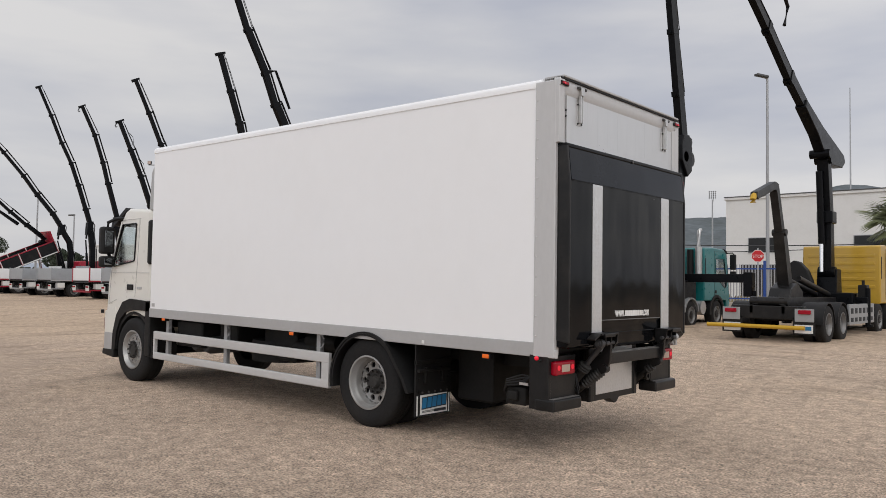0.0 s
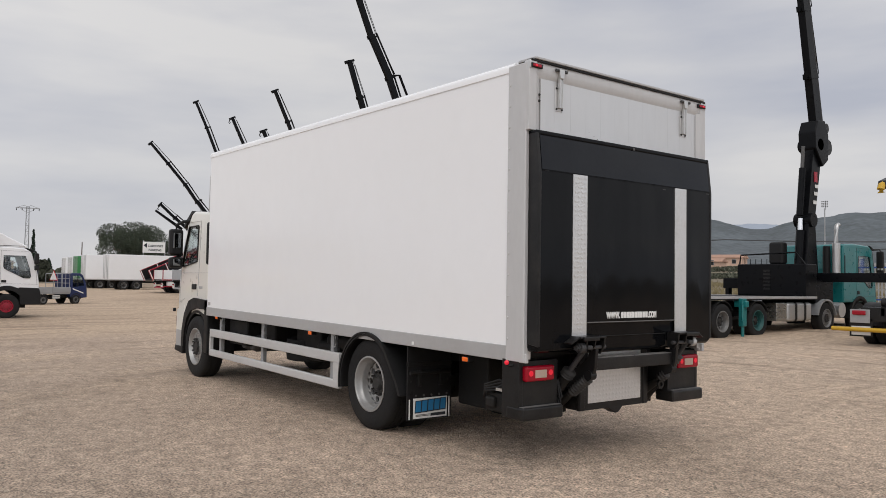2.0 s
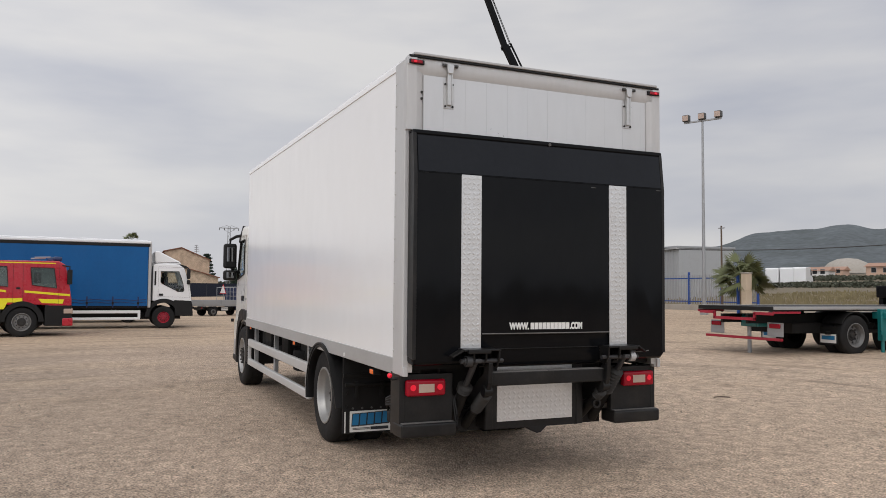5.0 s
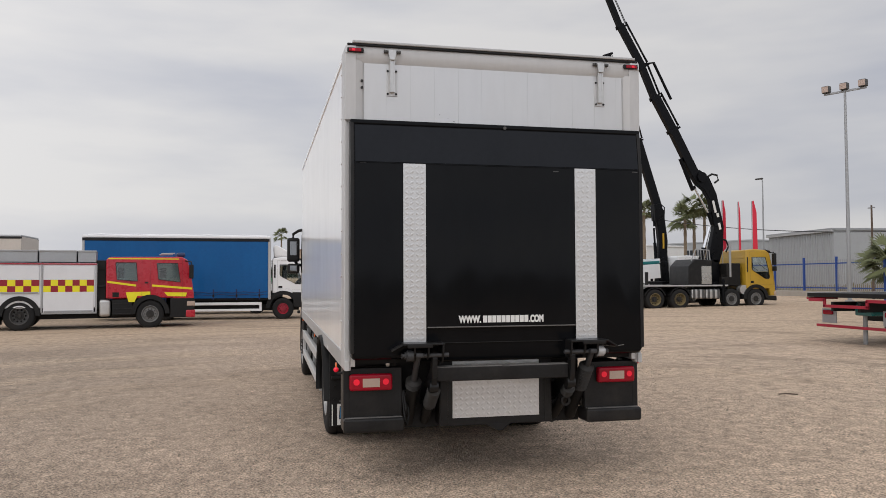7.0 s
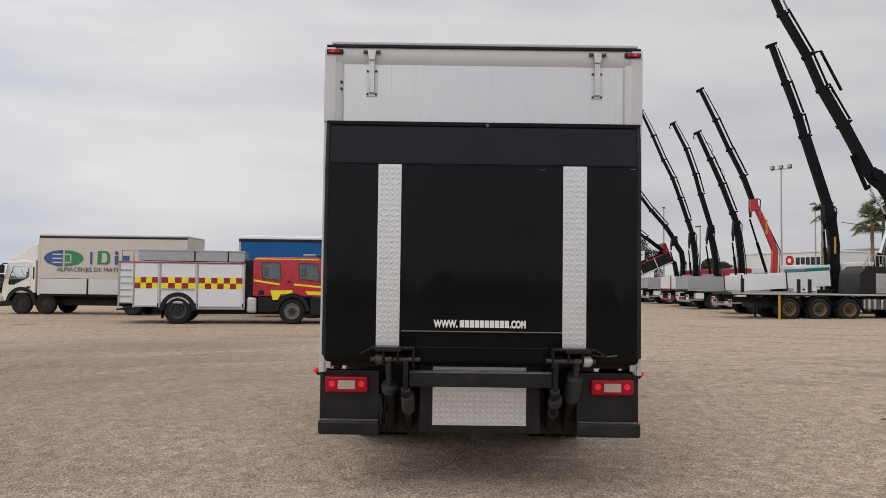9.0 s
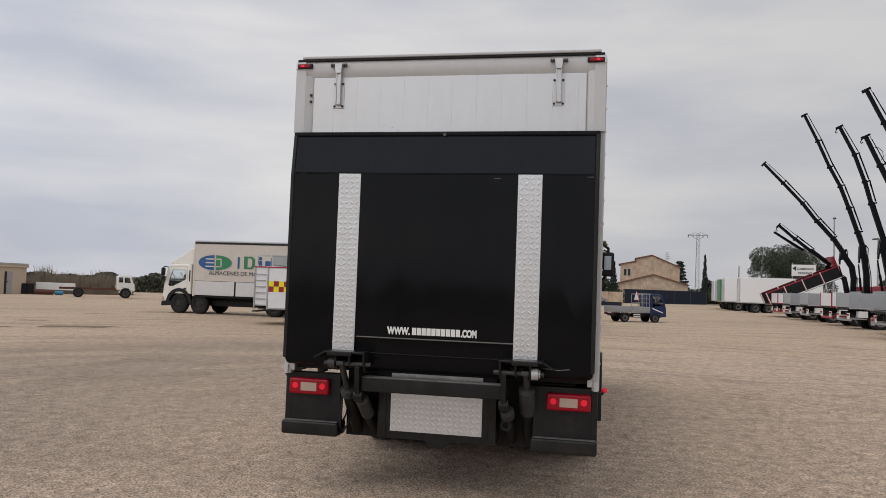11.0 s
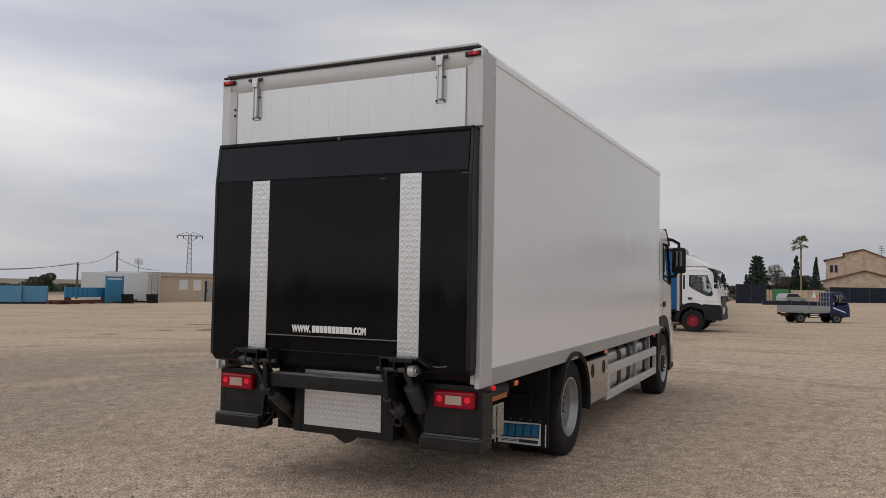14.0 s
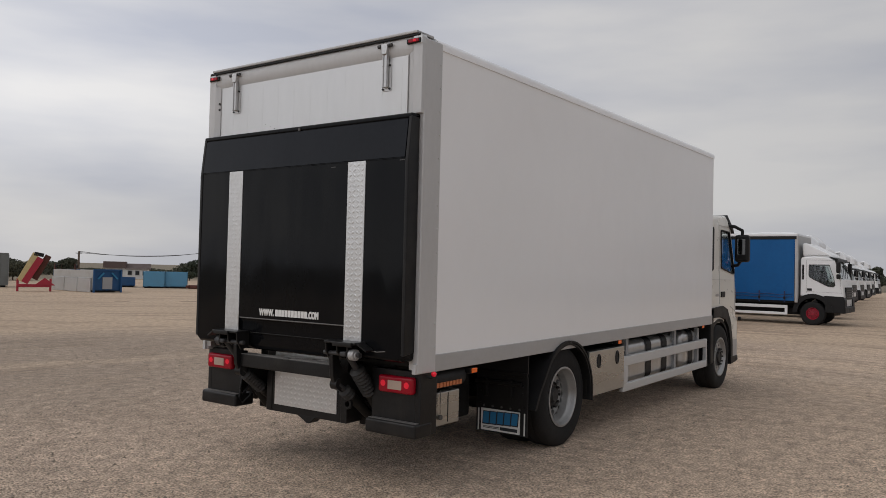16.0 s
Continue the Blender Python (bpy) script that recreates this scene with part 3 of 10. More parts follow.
def wheel_meshes(r, w, dual, rim):
    key = (round(r, 3), round(w, 3), dual, rim.name)
    if key in WHEELS:
        return WHEELS[key]
    red = rim is pink_red
    rr = r * (0.48 if red else 0.57)
    t = B()
    lathe(t, [(rr, w * 0.1), (rr * 1.02, 0.0), (rr * 1.15, -0.008), (r * 0.8, -0.02), (r * 0.93, -0.006), (r * 0.985, 0.02), (r, 0.05), (r, w * 0.3), (r * 0.985, w * 0.31),
              (r * 0.985, w * 0.34), (r, w * 0.35), (r, w * 0.62), (r * 0.985, w * 0.63), (r * 0.985, w * 0.66), (r, w * 0.67), (r, w - 0.05), (r * 0.97, w - 0.02), (r * 0.8, w), (rr, w * 0.95), (rr, w * 0.1)], seg=48)
    if dual:
        o = w + 0.045
        lathe(t, [(rr, o), (r * 0.8, o - 0.01), (r * 0.97, o + 0.02), (r, o + 0.05), (r, o + w - 0.05), (r * 0.8, o + w), (rr, o + w)], seg=40)
    depth = w * 0.5 if dual else w * 0.1
    # added dark disc behind the hand holes, for the darkness inside the wheel
    lathe(t, [(rr * 0.92, depth + 0.06), (rr * 0.3, depth + 0.06)], seg=24)
    tyre = mesh_of("tyre", t, tyre_mat)
    d = B()
    flange = [(rr * 1.05, 0.0), (rr * 1.06, -0.012), (rr * 1.0, -0.014)]
    if dual:
        flange += [(rr * 0.965, 0.004), (rr * 0.955, 0.035), (rr * 0.9, 0.05), (rr * 0.885, 0.075), (rr * 0.875, depth - 0.02), (rr * 0.84, depth)]
    else:
        flange += [(rr * 0.93, 0.02), (rr * 0.9, 0.035), (rr * 0.87, depth + 0.016), (rr * 0.85, depth + 0.004), (rr * 0.75, depth)]
    lathe(d, flange, seg=40)
    # pressed disc with ten round hand holes
    q0, q1, qc, hole = 0.5, 0.75 if not dual else 0.84, 0.635 if not dual else 0.685, rr * (0.08 if not dual else 0.128)
    lathe(d, [(rr * q0, depth), (rr * 0.48, depth - 0.02), (rr * 0.45, depth - 0.02)], seg=40)
    for k in range(10):
        a = 2 * math.pi * k / 10
        h2 = math.pi / 10

        def at(u, q):
            return math.cos(u) * rr * q, math.sin(u) * rr * q
        rim_pts = [at(a - h2, q1), at(a, q1), at(a + h2, q1), at(a + h2, qc), at(a + h2, q0), at(a, q0), at(a - h2, q0), at(a - h2, qc)]
        cx, cz = at(a, qc)
        outer = [d.verts.new((px, depth, pz)) for px, pz in rim_pts]
        inner, back = [], []
        for px, pz in rim_pts:
            w2 = math.atan2(pz - cz, px - cx)
            inner.append(d.verts.new((cx + hole * math.cos(w2), depth, cz + hole * math.sin(w2))))
            back.append(d.verts.new((cx + hole * math.cos(w2), depth + 0.03, cz + hole * math.sin(w2))))
        for j in range(8):
            i2 = (j + 1) % 8
            d.faces.new((outer[j], outer[i2], inner[i2], inner[j]))
            d.faces.new((inner[j], inner[i2], back[i2], back[j]))
    bmesh.ops.remove_doubles(d, verts=d.verts, dist=0.0002)
    rimm = mesh_of("rim", d, rim)
    h = B()
    hd = depth - 0.02
    if dual:
        lathe(h, [(rr * 0.5, hd), (rr * 0.3, hd - 0.004), (rr * 0.25, hd - 0.03), (rr * 0.21, hd - 0.045), (0.002, hd - 0.045)], seg=20)
    else:
        lathe(h, [(rr * 0.5, hd), (rr * 0.36, hd - 0.004), (rr * 0.34, hd - 0.02), (rr * 0.27, hd - 0.022), (rr * 0.25, hd - 0.01), (0.002, hd - 0.014)], seg=20)
    nut = B()
    cyl(nut, (0, hd - 0.035, 0), (0, hd + 0.01, 0), rr * 0.045, seg=6)
    hub = mesh_of("wheel", h, rim if red else hub_dark)
    WHEELS[key] = (hub, tyre, rimm, mesh_of("nut", nut, hub_dark))
    return WHEELS[key]


def wheel(parent, x, y, r=0.507, w=0.3, dual=False, rim=None):
    """A lorry wheel; its outer face lies at y, on the side that y's sign names."""
    hub, tyre, rimm, nut = wheel_meshes(r, w, dual, rim or rim_dull)
    ob = part("wheel", hub, None, parent, m=pose(x, y, r - 0.012, 0, 0, 0 if y < 0 else 180))
    part("tyre", tyre, None, ob), part("rim", rimm, None, ob)
    ring = r * 0.42 * (0.48 if rim is pink_red else 0.57)
    for k in range(10):
        u = 2 * math.pi * k / 10
        part("nut", nut, None, ob, m=pose(math.cos(u) * ring, 0, math.sin(u) * ring))
    return ob


def lean(bm, k):
    for v in bm.verts:
        v.co.z -= k * v.co.x
    return bm


def tread(bm, y0, y1, z0, z1, x, pitch=0.04):
    """Raised lozenges of chequer plate on a face that looks along x."""
    ny, nz = max(2, round((y1 - y0) / pitch)), max(2, round((z1 - z0) / pitch))
    for i in range(ny):
        for j in range(nz):
            cy, cz = y0 + (i + 0.5) * (y1 - y0) / ny, z0 + (j + 0.5) * (z1 - z0) / nz
            s = 1 if (i + j) % 2 else -1
            u, v = Vector((0, 0.7, 0.7 * s)), Vector((0, -0.7 * s, 0.7))
            a, b = pitch * 0.6, pitch * 0.27
            c = Vector((x, cy, cz))
            p = [bm.verts.new(c + u * a), bm.verts.new(c + v * b), bm.verts.new(c - u * a), bm.verts.new(c - v * b)]
            t = bm.verts.new(c + Vector((0.0037, 0, 0)))
            for k in range(4):
                bm.faces.new((p[k], p[(k + 1) % 4], t))
    return bm


def bear(b, d, x0, y0):
    """The place d metres from (x0, y0) at a bearing in degrees, counted from +y towards -x."""
    return x0 - d * math.sin(radians(b)), y0 + d * math.cos(radians(b))


def lettering(text, size, mat, parent, m, label, bold=0.0):
    cu = bpy.data.curves.new("lettering", "FONT")
    cu.body, cu.size, cu.extrude, cu.offset = text, size, 0.004, bold
    tmp = new("lettering", cu)
    me = bpy.data.meshes.new_from_object(tmp)
    bpy.data.objects.remove(tmp)
    me.materials.clear()
    me.materials.append(mat)
    ob = new("lettering", me)
    ob.parent = parent
    ob.matrix_basis = m
    ob["label"] = label
    return ob

# ---- ground, hills and distance ----
def ground_sheet():
    steps = [0, 2, 4, 6, 8, 10, 13, 16, 20, 25, 30, 36, 43, 52, 62, 75, 90, 110, 140, 180, 240, 330, 480, 750, 1200, 2000, 3500]
    xs = sorted({-s for s in steps} | set(steps))
    bm = B()
    grid = {}
    for i, x in enumerate(xs):
        for j, y in enumerate(xs):
            grid[i, j] = bm.verts.new((x - 2.0, y, rise(x, y)))
    for i in range(len(xs) - 1):
        for j in range(len(xs) - 1):
            bm.faces.new((grid[i, j], grid[i + 1, j], grid[i + 1, j + 1], grid[i, j + 1]))
    ob = solid("ground", bm, yard_ground, "compacted tan dirt and gravel yard surface", kind="structure")
    return ob


ground_sheet()


def gravel():
    """Loose stones on the apron round the lorry."""
    rng = random.Random(5)
    verts, faces = [], []
    for _ in range(90000):
        a, d = rng.uniform(0, 6.283), 13.5 * math.sqrt(rng.random())
        x, y = 0.5 + d * math.cos(a), -2.5 + d * math.sin(a)
        s = rng.uniform(0.005, 0.0115) * (1.6 if rng.random() < 0.06 else 1)
        z, t, k = rise(x, y), rng.uniform(0, 6.283), len(verts)
        for j in range(4):
            u = t + j * 1.5708 + rng.uniform(-0.3, 0.3)
            q = s * rng.uniform(0.7, 1.4)
            verts.append((x + q * math.cos(u), y + q * math.sin(u), z + s * rng.uniform(0.0, 0.3)))
        verts.append((x + s * rng.uniform(-0.3, 0.3), y, z + s * rng.uniform(0.7, 1.1)))
        faces += [(k + j, k + (j + 1) % 4, k + 4) for j in range(4)]
    me = bpy.data.meshes.new("loose_gravel")
    me.from_pydata(verts, [], faces)
    me.materials.append(stone_mat)
    tagged(new("loose_gravel", me), "small loose tan gravel stones on the yard", "gravel", kind="stuff")


gravel()


def damp_patch(x, y, across, deep, seed):
    """A dark damp stain with a wandering rim, long across the yard."""
    bm = B()
    turn = math.atan2(y - 1.0, x - 6.0) + math.pi / 2
    ring = []
    for k in range(28):
        a = 2 * math.pi * k / 28
        r = 0.75 + 0.5 * noise.noise(Vector((math.cos(a) * 1.6, math.sin(a) * 1.6, seed)))
        u, v = r * across * math.cos(a), r * deep * math.sin(a)
        ring.append(bm.verts.new((u * math.cos(turn) - v * math.sin(turn), u * math.sin(turn) + v * math.cos(turn), 0)))
    bm.faces.new(ring)
    solid("damp_patch", bm, damp_soil, "dark damp stain on the dusty yard ground", kind="structure", m=stand(x, y, 0, 0.006))


for k, (px, py, pa, pd) in enumerate(((-16.6, -15.6, 1.7, 0.65), (-15.0, -17.1, 0.5, 0.22), (-18.6, -18.8, 0.7, 0.2), (-24.9, -20.3, 0.8, 0.25), (-12.4, -16.8, 0.5, 0.2), (-22.6, -24.2, 0.8, 0.2), (-18.6, -26.5, 0.8, 0.25), (-15.7, -27.7, 0.6, 0.2), (-24.8, -5.3, 1.0, 0.3), (-21.4, -14.9, 0.7, 0.2))):
    damp_patch(px, py, pa, pd, k + 1)
solid("dry_twig", tube(B(), [(-0.12, 0, 0.01), (0.0, 0.02, 0.015), (0.13, -0.01, 0.01)], 0.008, 5), bark, "short dry twig lying on the gravel", "twig", m=stand(-3.5, 5.3, 70))


def ridge(name, dist, mat, peaks, b0, b1, label, rough=0.25):
    """A range of hills: heights in degrees above the eye at bearings in degrees, smoothly joined."""
    bm = B()
    rows = []
    n = int((b1 - b0) / 0.25)
    for i in range(n + 1):
        b = b0 + (b1 - b0) * i / n
        k = max(j for j in range(len(peaks)) if peaks[j][0] <= b or j == 0)
        k = min(k, len(peaks) - 2)
        (p0, e0), (p1, e1) = peaks[k], peaks[k + 1]
        f = min(max((b - p0) / (p1 - p0), 0), 1)
        f = f * f * (3 - 2 * f)
        e = e0 + (e1 - e0) * f
        e += rough * 0.3 * (noise.noise(Vector((b * 0.9, dist, 0))) + 0.5 * noise.noise(Vector((b * 2.7, dist, 3))))
        col = []
        for j in range(9):
            u = j / 8
            d = dist * (0.62 + 0.38 * u)
            h = max(0.0, dist * math.tan(radians(max(e, 0.05)))) * (u ** 1.3) * (1 + 0.25 * (1 - u) * noise.noise(Vector((b * 0.6, u * 6, 7))))
            col.append(bm.verts.new((5 - d * math.sin(radians(b)), -3 + d * math.cos(radians(b)), h - (2 if j == 0 else 0))))
        rows.append(col)
    for a, c in zip(rows, rows[1:]):
        for j in range(8):
            bm.faces.new((a[j], c[j], c[j + 1], a[j + 1]))
    return solid(name, bm, mat, label, kind="structure")


ridge("backdrop_hills", 1900, hazy_hill_mat, [(-20, 2.0), (5, 5.2), (10, 6.4), (14, 6.9), (18, 5.6), (21, 4.9), (25, 4.9), (28, 4.5), (30.5, 3.9), (34.4, 4.7), (37, 4.25), (39, 4.6), (41, 4.35), (44, 4.2), (47, 3.3), (50, 2.7), (54, 1.6), (60, 0.8), (70, 0.5), (80, 0.3)], -20, 80, "scrub-covered hills, haze put into their grey-green colour")
ridge("backdrop_far_hills", 3300, hazy_far_hill_mat, [(10, 3.0), (26, 3.6), (31, 4.3), (34, 4.1), (38, 3.4), (46, 2.6), (56, 1.7), (66, 1.0), (78, 0.2)], 10, 78, "distant mountain range, pale blue haze put into its colour", 0.4)


# ---- plants ----
def leaves(bm, centre, radii, count, size, rng, shell=0.55):
    """Small tilted leaf clumps through an ellipsoid, denser towards its skin."""
    c = Vector(centre)
    for _ in range(int(count * 2.2)):
        d = Vector((rng.gauss(0, 1), rng.gauss(0, 1), rng.gauss(0, 1))).normalized() * (shell + (1 - shell) * rng.random() ** 0.6)
        p = c + Vector((d.x * radii[0], d.y * radii[1], d.z * radii[2]))
        q = Euler((rng.uniform(0, 6.28), rng.uniform(0, 6.28), rng.uniform(0, 6.28))).to_matrix()
        s = size * 0.62 * rng.uniform(0.5, 1.3)
        vs = [bm.verts.new(p + q @ Vector(v) * s) for v in ((-0.5, -0.2, 0), (0.1, -0.5, 0.1), (0.6, 0.0, 0), (0.05, 0.45, -0.12), (-0.4, 0.25, 0.05))]
        bm.faces.new(vs)
    return bm


def tree(x, y, h, spread, mat, label, seed, trunk_h=0.35, name="tree", group="", blobs=9, size=0.32, count=130):
    rng = random.Random(seed)
    t = thing(name, label, "tree", group, stand(x, y))
    bm = B()
    tube(bm, [(0, 0, -0.1), (0.05, 0, h * 0.2), (0.1, 0.05, h * trunk_h), (0.05, 0.1, h * 0.7)], h * 0.025, 8)
    for v in bm.verts:
        v.co.x *= 1.2 - 0.6 * v.co.z / h
    cr = B()
    for i in range(blobs):
        a, d = rng.uniform(0, 6.28), spread * 0.75 * math.sqrt(rng.random())
        c = Vector((d * math.cos(a), d * math.sin(a), h * rng.uniform(trunk_h + 0.1, 0.86) - 0.12 * d))
        tube(bm, [(0.05, 0.05, h * (trunk_h - 0.05)), c * 0.6 + Vector((0, 0, h * 0.18)), c], h * 0.009, 5)
        r = spread * rng.uniform(0.32, 0.5)
        leaves(cr, c, (r, r, min(r * 0.75, h * 0.2)), count, size, rng)
    part("trunk", bm, bark, t)
    part("crown", cr, mat, t)
    return t


def cypress(x, y, h, r, seed, mat=None, name="cypress_tree", label="tall dark green narrow cypress tree"):
    rng = random.Random(seed)
    t = thing(name, label, "tree", "trees behind the yard", stand(x, y))
    part("trunk", cyl(B(), (0, 0, -0.1), (0, 0, h * 0.5), 0.15, 0.06, 8), bark, t)
    cr = B()
    for i in range(14):
        u = i / 13
        leaves(cr, (rng.uniform(-0.1, 0.1) * r, rng.uniform(-0.1, 0.1) * r, h * (0.1 + 0.86 * u)), (r * (1.05 - u) * rng.uniform(0.8, 1.2) + 0.08, r * (1.05 - u) + 0.08, h * 0.06), 60, 0.4, rng, 0.4)
    part("crown", cr, mat or cypress_leaf, t)
    return t


def conifer(x, y, h, r, seed):
    """An open conifer with tiers of branches that can be told apart."""
    rng = random.Random(seed)
    t = thing("conifer_tree", "dark open-branched conifer tree", "tree", "trees behind the yard", stand(x, y))
    part("trunk", cyl(B(), (0, 0, -0.1), (0, 0, h), 0.18, 0.03, 8), bark, t)
    cr = B()
    for i in range(11):
        u = i / 10
        for k in range(6):
            a = k * 1.047 + i * 0.5 + rng.uniform(-0.2, 0.2)
            d = r * (1 - 0.85 * u) * rng.uniform(0.7, 1.1)
            for s in (0.4, 0.75, 1.0):
                leaves(cr, (math.cos(a) * d * s, math.sin(a) * d * s, h * (0.16 + 0.82 * u) + 0.25 * s), (0.6, 0.6, 0.28), 14, 0.5, rng, 0.1)
    part("crown", cr, cypress_leaf, t)
    return t


def palm(x, y, h, spread, seed, name="palm_tree", label="tall fan palm tree with a slim trunk", fronds=26, dz=0.0):
    rng = random.Random(seed)
    t = thing(name, label, "palm", "palm trees", stand(x, y, 0, dz))
    tr = B()
    prof = []
    for i in range(15):
        z = (h - spread * 0.5) * i / 14
        prof.append((0.13 * (1.25 - 0.35 * i / 14) + (0.03 if i % 2 else 0.0), z - 0.1))
    lathe(tr, prof + [(0.01, prof[-1][1] + 0.1)], axis="z", seg=10)
    part("trunk", tr, palm_bark, t)
    cr = B()
    top = Vector((0, 0, h - spread * 0.5))
    for k in range(fronds):
        a, lift = rng.uniform(0, 6.28), rng.uniform(-0.75, 1.25)
        d = Vector((math.cos(a) * math.cos(lift), math.sin(a) * math.cos(lift), math.sin(lift)))
        ln = spread * rng.uniform(0.75, 1.05)
        mid = top + d * ln * 0.5
        side = d.cross(Vector((0, 0, 1))).normalized()
        for j in range(15):
            u = (j - 7) / 7
            tip = mid + (d * math.cos(u * 1.3) + side * math.sin(u * 1.3)) * ln * 0.5 + Vector((0, 0, -0.2 * ln * (0.4 + abs(u))))
            w = side * 0.03 * spread
            try:
                cr.faces.new([cr.verts.new(p) for p in (mid - w, mid + w, (mid + tip) / 2 + w * 1.2 + Vector((0, 0, 0.06)), tip)])
            except ValueError:
                pass
        bar(cr, top, mid, 0.03, 0.03)
    part("crown", cr, palm_leaf, t)
    return t


def hedge(name, x0, y0, x1, y1, depth, h, mat, label, seed, count, size=0.3, upright=False):
    """Scrub or reeds along a line."""
    rng = random.Random(seed)
    bm = B()
    a, d = Vector((x0, y0, 0)), Vector((x1 - x0, y1 - y0, 0))
    side = Vector((-d.y, d.x, 0)).normalized()
    for _ in range(count):
        u = rng.random()
        p = a + d * u + side * rng.uniform(-depth, depth)
        g = rise(p.x, p.y)
        top = h * (0.55 + (0.9 if upright else 0.45) * noise.noise(Vector((u * 14, seed, 0)))) + 0.25 * h
        if upright:
            hh = top * rng.uniform(0.25, 1.0) ** 1.2 * 1.15
            w = side.cross(Vector((0, 0, 1))) * rng.uniform(0.02, 0.06) * size * 4
            lean_ = Vector((rng.uniform(-0.28, 0.28), rng.uniform(-0.28, 0.28), 1)) * hh
            b0 = Vector((p.x, p.y, g - 0.02))
            bm.faces.new([bm.verts.new(q) for q in (b0 - w, b0 + w, b0 + lean_ * 0.7 + w * 1.4, b0 + lean_, b0 + lean_ * 0.7 - w * 1.4)])
        else:
            z = g + top * rng.random() ** 0.7
            q = Euler((rng.uniform(0, 6.28), rng.uniform(0, 6.28), rng.uniform(0, 6.28))).to_matrix()
            s = size * rng.uniform(0.5, 1.3)
            bm.faces.new([bm.verts.new(Vector((p.x, p.y, max(z, g + 0.1))) + q @ Vector(v) * s) for v in ((-0.5, -0.2, 0), (0.1, -0.5, 0.1), (0.6, 0, 0), (0.05, 0.45, -0.1), (-0.4, 0.25, 0))])
    return solid(name, bm, mat, label, "vegetation", kind="stuff")

# ---- the box lorry ----
BODY_LEAN = 0.0112  # the body sits a little higher at the front


def box_truck():
    t = thing("box_truck", "white rigid box lorry with black tail lift parked on gravel", "truck")

    def add(name, bm, mat, label="", parent=None, tilt=True):
        return part(name, lean(bm, BODY_LEAN) if tilt else bm, mat, parent or t, label)

    # body panels
    for s in (-1, 1):
        y0, y1 = sorted((s * 1.235, s * 1.27))
        add("side_panel", box(B(), -7.41, -0.255, y0, y1, 1.085, 3.50, 0.004), white_panel, "glossy white laminated side panel")
        y0, y1 = sorted((s * 1.225, s * 1.278))
        add("bottom_rail", box(B(), -7.42, -0.245, y0, y1, 0.955, 1.09, 0.006), rail_grey, "grey aluminium lower rail")
        pts = [(s * 1.278, 3.49), (s * 1.278, 3.535), (s * 1.262, 3.565), (s * 1.23, 3.582), (s * 1.15, 3.588), (s * 1.15, 3.55), (s * 1.225, 3.54), (s * 1.235, 3.49)]
        add("roof_rail", prism(B(), pts, "x", -7.42, -0.2), white_panel, "white rounded roof rail")
        y0, y1 = sorted((s * 1.225, s * 1.281))
        post = box(B(), -0.262, -0.03, y0, y1, 0.955, 3.545, 0.012, 3)
        box(post, -0.06, -0.008, *sorted((s * 1.24, s * 1.276)), 0.957, 1.035, 0.004)
        box(post, -0.06, 0.003, *sorted((s * 1.186, s * 1.278)), 2.955, 3.5, 0.006, 2)
        pst = add("corner_post", post, post_grey, "grey aluminium corner post")
        for k in range(13):
            z = 1.15 + k * 0.185
            add("rivet", cyl(B(), (-0.235, s * 1.279, z), (-0.235, s * 1.287, z), 0.011, 0.007, 8), aluminium, "", pst)
        y0, y1 = sorted((s * 1.19, s * 1.272))
        add("rear_post", box(B(), -0.09, -0.034, y0, y1 - 0.001, 0.985, 3.50, 0.004), frame_grey, "pale grey rear frame post")
        # lit corner lamps
        y0, y1 = sorted((s * 1.13, s * 1.262))
        cl = add("corner_lamp", box(B(), 0.0, 0.02, y0, y1, 3.497, 3.536, 0.006), plastic_black, "black marker lamp holder")
        y0, y1 = sorted((s * 1.15, s * 1.25))
        add("lens", box(B(), 0.016, 0.027, y0, y1, 3.504, 3.53, 0.005), red_dull, "dark red lens", cl)
        y0, y1 = sorted((s * 1.2, s * 1.226))
        add("lit_lens", box(B(), 0.025, 0.029, y0, y1, 3.507, 3.527, 0.003), red_lit, "", cl)
    part("rail_tag", box(B(), -1.68, -1.645, -1.282, -1.276, 0.992, 1.025, 0.002), sign_white, t, "small white tag on the lower rail")
    part("maker_sticker", box(B(), -7.36, -7.27, -1.273, -1.269, 1.2, 1.25), rail_grey, t, "small grey sticker low on the side panel")
    add("roof", box(B(), -7.42, -0.02, -1.2, 1.2, 3.55, 3.592, 0.01), clean_white)
    add("front_wall", box(B(), -7.44, -7.38, -1.262, 1.262, 0.98, 3.56, 0.03), white_panel)
    add("body_floor", box(B(), -7.38, -0.1, -1.225, 1.225, 1.0, 1.07), dusty_black)
    # header with chamfered jambs, roof edge and the top hung flap
    add("header", prism(B(), [(-0.12, 3.43), (-0.022, 3.423), (0.0, 3.475), (0.0, 3.556), (-0.02, 3.578), (-0.12, 3.578)], "y", -1.2, 1.2), post_grey, "pale grey header rail")
    add("roof_seal", box(B(), -0.05, 0.016, -1.262, 1.262, 3.553, 3.574, 0.006), plastic_black, "black rubber seal under the roof edge")
    add("roof_edge", box(B(), -0.2, 0.022, -1.22, 1.235, 3.574, 3.597, 0.006), rail_grey, "weathered grey roof edge strip")
